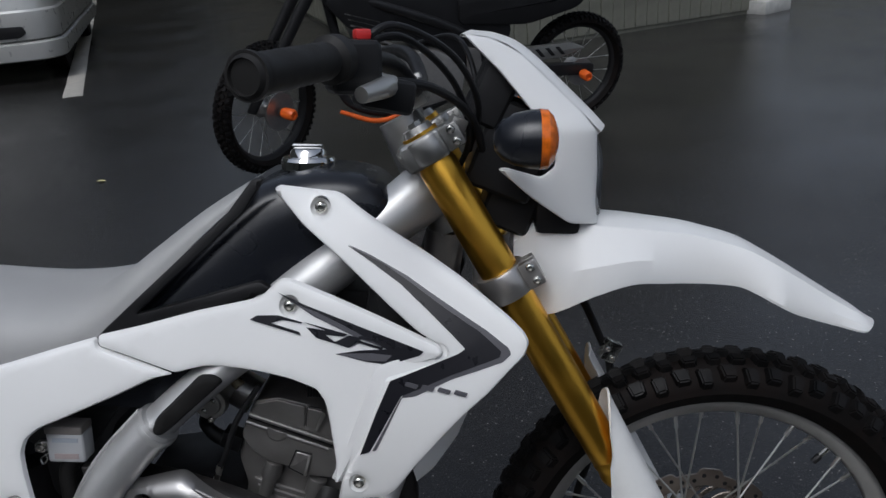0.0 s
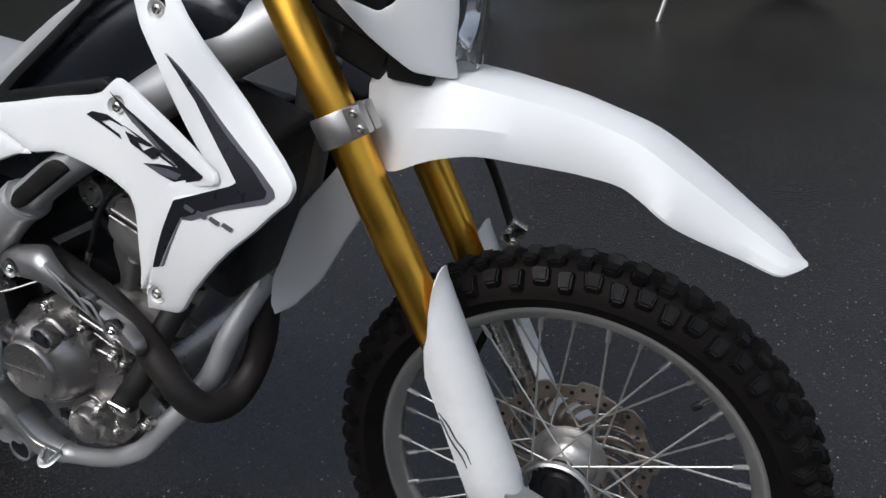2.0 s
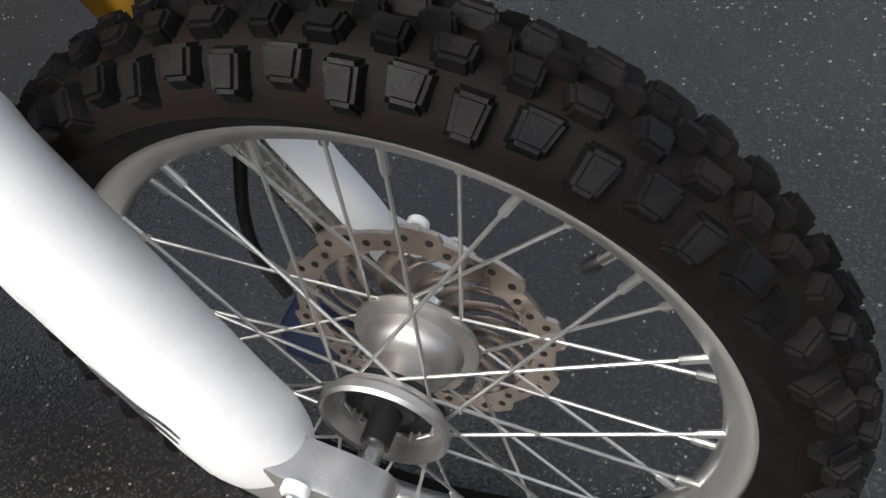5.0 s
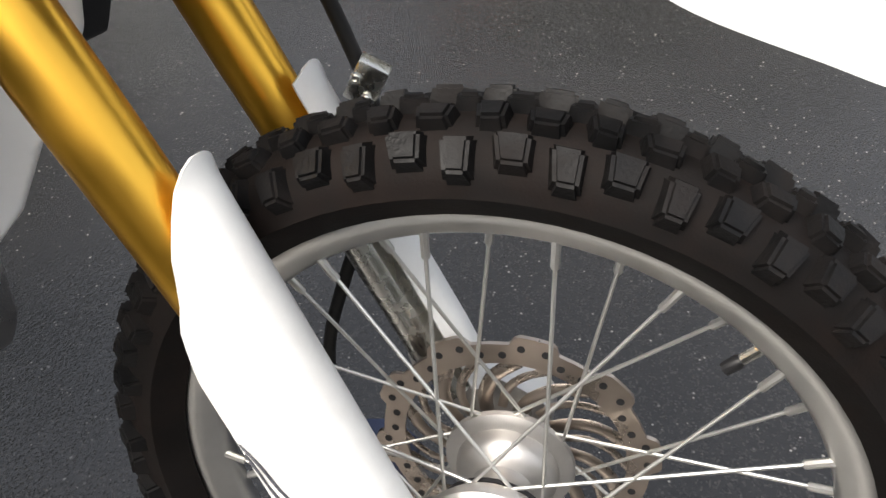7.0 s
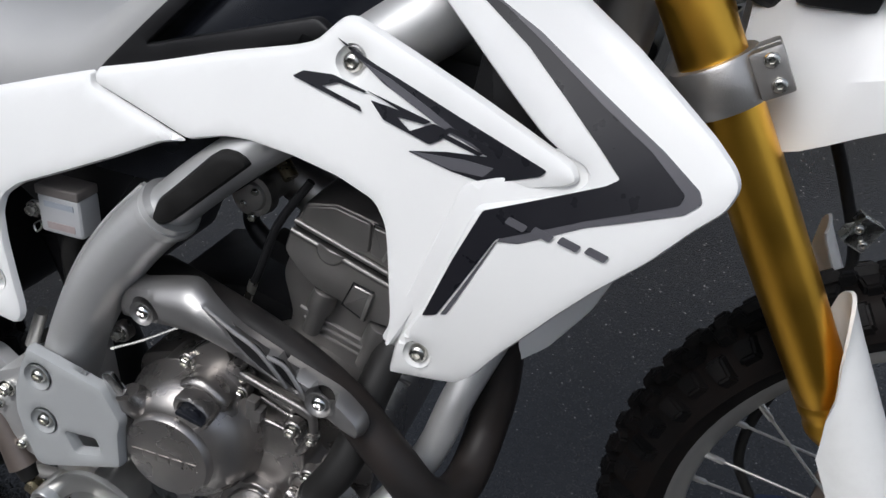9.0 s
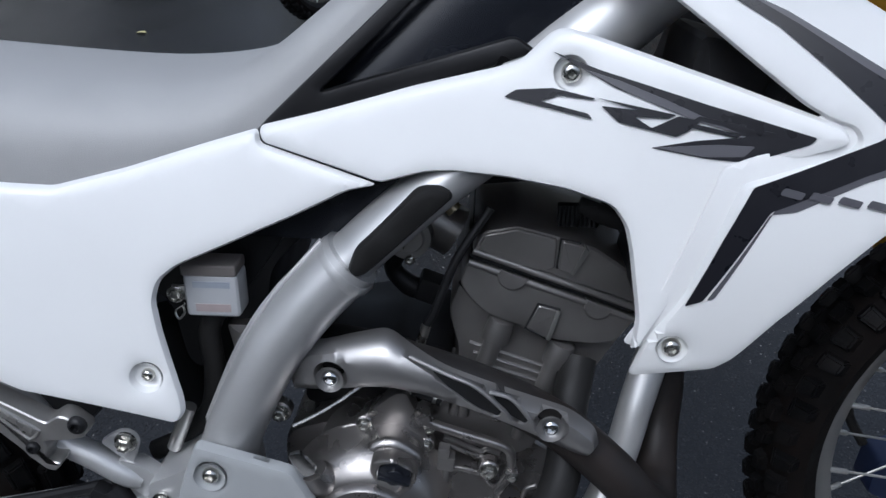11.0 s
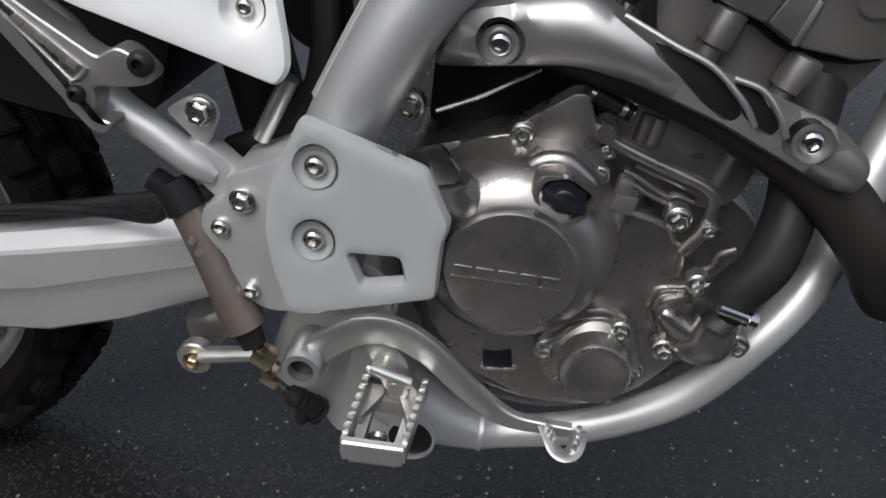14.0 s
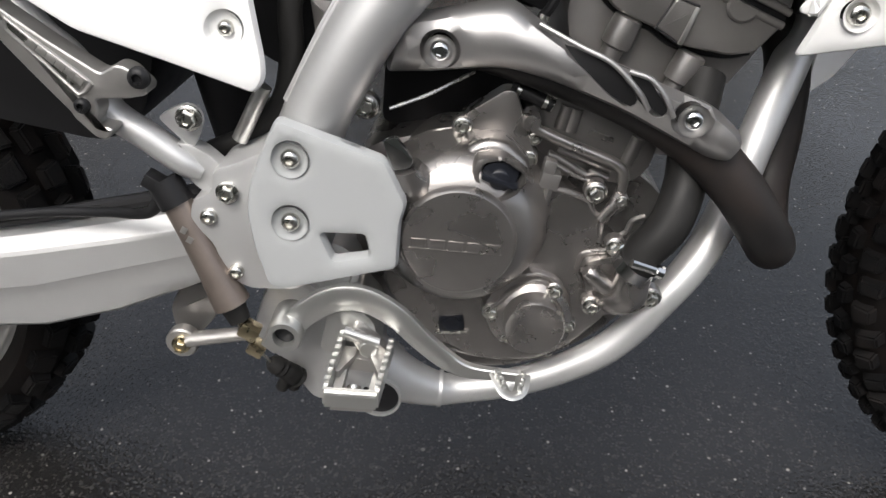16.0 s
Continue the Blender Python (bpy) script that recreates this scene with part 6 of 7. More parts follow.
mc = part("rear_master_cylinder", bm, material("bronze_casting", (0.24, 0.2, 0.175), 0.4, metal=0.7, grain=0.08, scale=50, bump=0.15), bike, "bronze-grey rear brake master cylinder")
bm = bmesh.new()
tube(bm, [(-1.012, -0.19, 0.402), (-1.0, -0.193, 0.382)], [0.0145, 0.0145], seg=12, smooth=False)
tube(bm, [(-1.012, -0.193, 0.390), (-1.032, -0.180, 0.364), (-1.08, -0.160, 0.350), (-1.157, -0.145, 0.333), (-1.32, -0.13, 0.292)], [0.0065, 0.005, 0.0048, 0.0048, 0.0048], seg=12)
block(bm, (-1.016, -0.196, 0.402), (0.018, 0.016, 0.012), 0.002, (0, 28, 0))
part("banjo_hose", bm, BLACK, mc, "black hose and union")
bm = bmesh.new()
tube(bm, [(-0.955, -0.204, 0.297), (-0.951, -0.205, 0.289), (-0.947, -0.206, 0.281)], [0.0125, 0.0105, 0.0095], seg=18, smooth=False)
part("rubber_boot", bm, RUBBER, mc)
bm = bmesh.new()
for k in range(4):
    block(bm, (-0.991 + 0.0045 * k, -0.2085, 0.366 - 0.0085 * k), (0.005, 0.001, 0.006), 0.0003, (0, 28, 0))
part("raised_mark", bm, CASTING, mc)
bm = bmesh.new()
tube(bm, [(-0.947, -0.206, 0.281), (-0.937, -0.208, 0.262)], 0.004, seg=12, smooth=False)
block(bm, (-0.938, -0.209, 0.274), (0.018, 0.016, 0.014), 0.003, (0, 28, 0))
block(bm, (-0.932, -0.209, 0.256), (0.015, 0.015, 0.012), 0.002, (0, 28, 0))
part("clevis", bm, YELLOW_ZINC, bike, "yellow zinc clevis")
# suspension link
bm = bmesh.new()
lathe(bm, [(0.0, 0.004), (0.0155, 0.004), (0.0165, 0.002), (0.0165, -0.008), (0.015, -0.01), (0, -0.01)], (-1.026, -0.13, 0.2), seg=32)
tube(bm, [(-1.02, -0.135, 0.203), (-0.98, -0.14, 0.216), (-0.93, -0.145, 0.232), (-0.89, -0.145, 0.245)], [0.0095, 0.0085, 0.009, 0.012], seg=16, flat=0.8)
link = part("shock_link", bm, CASTING, bike, "cast suspension link")
screw(-1.026, -0.141, 0.2, 0.0075, link, YELLOW_ZINC, hexed=True)
bm = bmesh.new()
prism(bm, [(-1.045, 0.225), (-1.03, 0.255), (-0.98, 0.26), (-1.0, 0.215), (-1.02, 0.19), (-1.04, 0.195)], -0.115, 0.0, 0.005, 0.008)
part("link_bracket", bm, ENGINE_DARK, bike)
# pivot casting and cradle end
bm = bmesh.new()
prism(bm, [(-0.945, 0.25), (-0.932, 0.30), (-0.90, 0.325), (-0.853, 0.325), (-0.846, 0.25), (-0.82, 0.222), (-0.84, 0.185), (-0.885, 0.175), (-0.908, 0.208)], -0.178, -0.10, 0.008, 0.012)
part("pivot_casting", bm, SILVER, bike, "silver cast frame pivot")
bm = bmesh.new()
tube(bm, [(-0.821, -0.12, 0.196), (-0.821, -0.194, 0.200)], [0.0208, 0.0208], seg=32, smooth=False, bore=0.88)
cradle_end = part("cradle_end", bm, SILVER, bike, "open tube end")
# black filler in the open end, painted as the shade within
bm = bmesh.new()
lathe(bm, [(0.0182, -0.150), (0.0182, -0.1915), (0.0, -0.1915)], (-0.821, 0, 0.200), seg=28)
part("tube_plug", bm, BLACK, cradle_end, "black plug standing for the shade in the tube opening")
bm = bmesh.new()
tube(bm, [(-0.762, -0.158, 0.191), (-0.766, -0.158, 0.191)], 0.0185, seg=24, smooth=False)
part("weld_ring", bm, SILVER, bike)
bm = bmesh.new()
lathe(bm, [(0.028, -0.15), (0.028, -0.18), (0.022, -0.182), (0.020, -0.17), (0, -0.17)], (-0.875, 0, 0.325), seg=32)
part("pivot_bore", bm, SILVER, bike)
# brake pedal
bm = bmesh.new()
arm = spline([(-0.918, 0.268, 0.0075), (-0.902, 0.288, 0.0100), (-0.885, 0.308, 0.0110), (-0.862, 0.324, 0.0115), (-0.836, 0.326, 0.0115), (-0.809, 0.312, 0.0105), (-0.785, 0.290, 0.0095), (-0.762, 0.272, 0.0085), (-0.743, 0.264, 0.0065), (-0.718, 0.263, 0.0050), (-0.700, 0.263, 0.0045)], 4)
above, below = [], []
for k, (x, z, r) in enumerate(arm):
    x0, z0, _ = arm[max(0, k - 1)]
    x1, z1, _ = arm[min(len(arm) - 1, k + 1)]
    size = math.hypot(x1 - x0, z1 - z0)
    above.append((x - (z1 - z0) / size * r, z + (x1 - x0) / size * r))
    below.append((x + (z1 - z0) / size * r, z - (x1 - x0) / size * r))
rings = []
for p, q in zip(above, below):
    rim = [(0.0, -0.2200), (0.0, -0.2258), (0.10, -0.2270), (0.90, -0.2270), (1.0, -0.2258), (1.0, -0.2200)]
    rings.append([bm.verts.new((p[0] + (q[0] - p[0]) * f, y, p[1] + (q[1] - p[1]) * f)) for f, y in rim])
for r0, r1 in zip(rings, rings[1:]):
    for k in range(6):
        j = (k + 1) % 6
        bm.faces.new((r0[k], r0[j], r1[j], r1[k]))
bm.faces.new(rings[0])
bm.faces.new(rings[-1])
bmesh.ops.recalc_face_normals(bm, faces=bm.faces[:])
pedal = part("brake_pedal", bm, ZINC, bike, "zinc-plated steel brake pedal")
bm = bmesh.new()
lathe(bm, [(0.0095, -0.238), (0.014, -0.238), (0.0155, -0.235), (0.0155, -0.2), (0, -0.2), (0, -0.225), (0.0095, -0.227), (0.0095, -0.238)], (-0.902, 0, 0.289), seg=32)
part("pedal_pivot", bm, ZINC, pedal)
# black disc that paints the shade inside the pivot's bore
bm = bmesh.new()
lathe(bm, [(0.0092, -0.226), (0.0092, -0.2295), (0.0, -0.2295)], (-0.902, 0, 0.289), seg=24)
part("pivot_hole", bm, BLACK, pedal, "black disc standing for the shaded bore of the pivot")
bm = bmesh.new()
loop = [(-0.720, -0.23, 0.268), (-0.716, -0.240, 0.266), (-0.712, -0.247, 0.263), (-0.706, -0.250, 0.262), (-0.700, -0.247, 0.263), (-0.697, -0.240, 0.266), (-0.696, -0.23, 0.269)]
tube(bm, loop, 0.0022, seg=8, n=5, flat=3.0, up=(0, 0.5, 0.8))
for a, b in ((0, 1), (1, 2), (4, 5), (5, 6)):
    for f in (0.2, 0.7):
        p = Vector(loop[a]).lerp(Vector(loop[b]), f)
        b2 = bmesh.new()
        block(b2, (p.x, p.y, p.z + 0.005), (0.004, 0.005, 0.006), 0.001)
        part("tooth", b2, ZINC, pedal)
part("pedal_toe", bm, ZINC, pedal, "toothed pedal tip")
# brake light switch: a ribbed rubber boot on a wire hook
bm = bmesh.new()
a, b = Vector((-0.921, -0.205, 0.2385)), Vector((-0.897, -0.187, 0.209))
d = (b - a).normalized()
tube(bm, [a.lerp(b, k / 14) for k in range(15)], [0.0050, 0.0072, 0.0086, 0.0092, 0.0076, 0.0092, 0.0076, 0.0092, 0.0092, 0.0092, 0.0100, 0.0100, 0.0082, 0.0100, 0.0080], seg=20, smooth=False)
switch = part("brake_switch", bm, RUBBER, bike, "black ribbed brake light switch")
bm = bmesh.new()
tube(bm, [a, a - d * 0.008 + Vector((0, 0, 0.003)), a - d * 0.013 + Vector((-0.003, 0, 0.007)), a - d * 0.014 + Vector((0.001, 0, 0.012))], 0.0012, seg=8)
part("wire_hook", bm, STEEL, switch, "thin steel wire hook")
for k, e in enumerate((Vector((-0.914, -0.192, 0.199)), Vector((-0.904, -0.188, 0.198)))):
    bm = bmesh.new()
    top = a.lerp(b, 0.62 + 0.28 * k)
    tube(bm, [top, top.lerp(e, 0.6), top.lerp(e, 0.95), e], [0.0055, 0.0060, 0.0058, 0.0035], seg=14, smooth=False)
    part("switch_lead", bm, RUBBER, switch)

# ---- footrest
bm = bmesh.new()
prism(bm, [(-0.874, 0.268), (-0.868, 0.312), (-0.842, 0.318), (-0.826, 0.30), (-0.822, 0.262)], -0.222, -0.16, 0.004, 0.006)
peg = part("footrest", bm, ZINC, bike, "toothed steel rider footrest")
corners = [Vector((-0.853, -0.224, 0.285)), Vector((-0.858, -0.290, 0.274)), Vector((-0.817, -0.288, 0.274)), Vector((-0.811, -0.224, 0.283))]
for i, j, name in ((0, 1, "side_bar"), (1, 2, "end_bar"), (2, 3, "side_bar")):
    bm = bmesh.new()
    p, q = corners[i], corners[j]
    b2 = bmesh.new()
    L = (q - p).length
    bmesh.ops.create_cube(b2, size=1)
    for v in b2.verts:
        v.co = Vector((v.co.x * L, v.co.y * 0.0035, v.co.z * 0.017))
    ang = (q - p).to_track_quat("X", "Z").to_matrix().to_4x4()
    join(bm, b2, Matrix.Translation((p + q) / 2) @ ang)
    if name == "side_bar":
        for k in range(7):
            c = p.lerp(q, (k + 0.7) / 7.6)
            block(bm, (c.x, c.y, c.z + 0.009), (0.005, 0.006, 0.007), 0.0014)
    else:
        tube(bm, [p + Vector((0, -0.002, 0.006)), q + Vector((0, -0.002, 0.006))], 0.0032, seg=10, smooth=False)
    part(name, bm, ZINC, peg)
bm = bmesh.new()
b2 = bmesh.new()
for pts in ([(-0.852, -0.225, 0.278), (-0.854, -0.289, 0.268), (-0.820, -0.287, 0.268), (-0.814, -0.225, 0.276)],):
    c = sum((Vector(p) for p in pts), Vector()) / 4
    ring = [b2.verts.new(p) for p in pts]
    inn = [b2.verts.new(c + (Vector(p) - c) * 0.62 + Vector((0, 0, -0.001))) for p in pts]
    low = [b2.verts.new(Vector(p) + Vector((0, 0.004, -0.011))) for p in pts]
    lin = [b2.verts.new(v.co + Vector((0, 0, -0.012))) for v in inn]
    for k in range(4):
        j = (k + 1) % 4
        b2.faces.new((ring[k], ring[j], inn[j], inn[k]))
        b2.faces.new((ring[k], ring[j], low[j], low[k]))
        b2.faces.new((inn[k], inn[j], lin[j], lin[k]))
        b2.faces.new((low[k], low[j], lin[j], lin[k]))
join(bm, b2)
part("footrest_web", bm, CASTING, peg)
bm = bmesh.new()
tube(bm, [(-0.852, -0.232, 0.298), (-0.822, -0.232, 0.290)], 0.0048, seg=18, smooth=False)
part("hinge_pin", bm, ZINC, peg)
bm = bmesh.new()
prism(bm, [(-0.8450, 0.3035), (-0.8365, 0.3020), (-0.8150, 0.2840), (-0.8180, 0.2740), (-0.8290, 0.2720), (-0.8390, 0.2800), (-0.8460, 0.2930)], -0.2335, -0.2215, 0.0015, 0.004)
bracket = part("hinge_bracket", bm, CASTING, peg, "grey steel hinge bracket")
bm = bmesh.new()
lathe(bm, [(0.0082, -0.2325), (0.0082, -0.2355), (0.0070, -0.2365), (0, -0.2370)], (-0.8300, 0, 0.2840), seg=24)
part("pin_head", bm, ZINC, bracket)
for sx in (-1, 1):
    # webs that narrow the opening to an arch
    bm = bmesh.new()
    b2 = bmesh.new()
    c = -0.8345 + sx * 0.0135
    for x, y in ((0.0075 * sx, -0.226), (0.0075 * sx, -0.262), (0.003 * sx, -0.262), (-0.0075 * sx, -0.236), (-0.0075 * sx, -0.226)):
        b2.verts.new((c + x, y, 0.2790))
    face = b2.faces.new(b2.verts[:])
    up = bmesh.ops.extrude_face_region(b2, geom=[face])["geom"]
    for v in up:
        if isinstance(v, bmesh.types.BMVert):
            v.co.z -= 0.006
    bmesh.ops.recalc_face_normals(b2, faces=b2.faces[:])
    join(bm, b2)
    part("arch_web", bm, CASTING, peg)
screw(-0.838, -0.262, 0.262, 0.006, peg, tilt=(30, 0, 0))

# ---- black mud flap
bm = bmesh.new()
prism(bm, [(-1.22, 0.40), (-1.2, 0.66), (-1.04, 0.66), (-1.04, 0.53), (-1.06, 0.42), (-1.10, 0.385)], -0.09, 0.09, 0.01, 0.02)
part("mud_flap", bm, BLACK, bike, "black inner mudguard")
bm = bmesh.new()
tube(bm, [(-1.02, -0.02, 0.50), (-0.96, -0.01, 0.28)], 0.032, seg=20, smooth=False)
part("rear_shock", bm, BLACK, bike)

# ---- cockpit
bm = bmesh.new()
tube(bm, [(-0.505, -0.30, 1.098), (-0.47, -0.18, 1.09), (-0.452, -0.10, 1.062), (-0.45, 0.0, 1.055), (-0.452, 0.10, 1.062), (-0.47, 0.18, 1.09), (-0.505, 0.30, 1.098), (-0.55, 0.44, 1.09)], 0.011, seg=14)
bars = part("handlebar", bm, BLACK, bike, "black tubular handlebar")
bm = bmesh.new()
g0, g1 = Vector((-0.556, -0.452, 1.087)), Vector((-0.507, -0.315, 1.098))
pts, rr = [], []
for k in range(29):
    pts.append(g0.lerp(g1, k / 28))
    rr.append(0.0205 if k in (0, 1) else 0.0165 + (0.0012 if k % 2 else 0) if k < 25 else 0.023)
tube(bm, pts, rr, seg=24, smooth=False)
lathe(bm, [(0.018, 0.0), (0.015, 0.004), (0.014, 0.001), (0, 0.001)], g0, tuple((g0 - g1).normalized()), seg=24)
part("grip", bm, RUBBER, bars, "black ribbed throttle grip")
bm = bmesh.new()
block(bm, (-0.497, -0.285, 1.09), (0.05, 0.055, 0.052), 0.01, (0, 0, 20), seg=3)
block(bm, (-0.47, -0.25, 1.062), (0.055, 0.06, 0.035), 0.008, (0, 10, 18), seg=3)
part("switch_housing", bm, BLACK, bars, "black switch housing")
bm = bmesh.new()
block(bm, (-0.488, -0.278, 1.121), (0.016, 0.018, 0.01), 0.003, (0, 0, 20))
part("kill_switch", bm, RED, bars, "red kill switch")
bm = bmesh.new()
block(bm, (-0.475, -0.29, 1.075), (0.045, 0.016, 0.02), 0.005, (0, 8, 25))
tube(bm, [(-0.462, -0.29, 1.072), (-0.468, -0.31, 1.07), (-0.482, -0.335, 1.066)], [0.011, 0.010, 0.008], seg=12)
part("brake_lever", bm, ALLOY, bars, "silver front brake lever")
for i, pts in enumerate(([(-0.50, -0.285, 1.10), (-0.46, -0.26, 1.13), (-0.40, -0.19, 1.10), (-0.37, -0.12, 1.04), (-0.38, -0.06, 0.98)],
            [(-0.495, -0.27, 1.11), (-0.45, -0.23, 1.118), (-0.40, -0.15, 1.07), (-0.38, -0.09, 1.0), (-0.40, -0.04, 0.94)],
            [(-0.465, -0.25, 1.075), (-0.42, -0.20, 1.065), (-0.38, -0.13, 1.03), (-0.36, -0.06, 0.97), (-0.35, -0.04, 0.92)],
            [(-0.47, 0.2, 1.11), (-0.40, 0.12, 1.12), (-0.37, 0.04, 1.05), (-0.38, 0.0, 0.97)])):
    bm = bmesh.new()
    tube(bm, pts, 0.0040 if i != 2 else 0.0052, seg=10)
    part("control_cable", bm, BLACK, bars, "black control cable" if i == 0 else "")
bm = bmesh.new()
block(bm, (-0.395, -0.10, 1.018), (0.02, 0.03, 0.016), 0.003, (0, 20, 10))
part("cable_adjuster", bm, CASTING, bars)
bm = bmesh.new()
block(bm, (-0.35, 0, 1.055), (0.05, 0.16, 0.09), 0.012, (0, 25, 0), seg=3)
panel = part("instrument_panel", bm, BLACK, bike, "black instrument housing behind the headlight")
bm = bmesh.new()
block(bm, (-0.325, 0, 0.98), (0.09, 0.15, 0.12), 0.012, (0, 20, 0), seg=3)
part("headlight_housing", bm, BLACK, panel)
bm = bmesh.new()
block(bm, (-0.32, 0, 0.915), (0.07, 0.11, 0.09), 0.012, (0, 20, 0), seg=3)
part("lower_bracket", bm, BLACK, panel)
bm = bmesh.new()
for s in (-1, 1):
    block(bm, (-0.455, s * 0.05, 1.05), (0.03, 0.03, 0.04), 0.005, (0, -28, 0))
tube(bm, [(-0.475, 0, 1.015), (-0.44, 0, 0.945), (-0.40, 0, 0.865)], [0.03, 0.034, 0.032], seg=24, smooth=False)
part("bar_mount", bm, ALLOY, bike, "silver handlebar mounts and steering head")
for side in (-1, 1):
    bm = bmesh.new()
    lathe(bm, [(0.0, -0.052), (0.012, -0.05), (0.022, -0.042), (0.029, -0.028), (0.0325, -0.01), (0.033, 0.0), (0.0, 0.0)], (-0.303, side * 0.205, 1.012), (1, 0, 0.02), seg=32)
    tube(bm, [(-0.335, side * 0.18, 1.008), (-0.33, side * 0.12, 1.0), (-0.325, side * 0.06, 0.995)], 0.011, seg=12)
    indicator = part("indicator", bm, GLOSS_BLACK, bike, "black turn signal with an amber lens")
    bm = bmesh.new()
    lathe(bm, [(0.0335, -0.001), (0.0325, 0.008), (0.026, 0.014), (0.013, 0.019), (0.0, 0.02)], (-0.303, side * 0.205, 1.012), (1, 0, 0.02), seg=32)
    part("amber_lens", bm, AMBER, indicator, "amber signal lens")
# brake line to the far fork, with its clamp
bm = bmesh.new()
tube(bm, [(-0.30, 0.10, 0.83), (-0.22, 0.115, 0.76), (-0.165, 0.118, 0.66), (-0.145, 0.112, 0.60), (-0.15, 0.10, 0.53), (-0.172, 0.10, 0.458), (-0.190, 0.10, 0.385), (-0.189, 0.098, 0.328), (-0.165, 0.092, 0.285)], 0.0062, seg=12)
part("front_brake_hose", bm, RUBBER, bike, "black front brake hose")
bm = bmesh.new()
block(bm, (-0.15, 0.108, 0.642), (0.026, 0.022, 0.034), 0.003, (0, 25, 10))
clamp = part("hose_clamp_plate", bm, STEEL, bike, "zinc-plated hose clamp with screws")
screw(-0.155, 0.096, 0.648, 0.005, clamp)
screw(-0.147, 0.096, 0.632, 0.005, clamp)
bm = bmesh.new()
prism(bm, [(-0.165, 0.235), (-0.16, 0.285), (-0.125, 0.295), (-0.095, 0.27), (-0.105, 0.235), (-0.135, 0.222)], 0.055, 0.10, 0.005, 0.008)
part("front_caliper", bm, material("dark_blue_caliper", (0.02, 0.03, 0.07), 0.4, metal=0.3, grain=0.1), bike, "dark front brake caliper")
screw(-0.031, -0.1385, 0.376, 0.0068, [o for o in bike.children if o.name.startswith('fork_guard')][0])
# scuffs on the fork guard
bm = bmesh.new()
rnd = random.Random(11)
def on_guard(z, deg, r=0.0408):
    a = radians(deg)
    return on_shield(z) + Vector((-SDIR.z, 0, SDIR.x)) * (0.015 + math.cos(a) * r) + Vector((0, -0.100 + 0.016 * max(0.0, (z - 0.40) / 0.245) + math.sin(a) * r, 0))


for path in ([(0.485, -118), (0.47, -104), (0.452, -98), (0.436, -88), (0.42, -86)], [(0.462, -116), (0.445, -108), (0.43, -99), (0.415, -97)], [(0.478, -119), (0.47, -116), (0.455, -112)]):
    tube(bm, [on_guard(z, a) for z, a in path], [0.0006, 0.0011] + [0.001] * (len(path) - 3) + [0.0005], seg=6, n=5)
part("scuff", bm, SCRATCH, [o for o in bike.children if o.name.startswith("fork_guard")][0], "thin dark scuff marks")


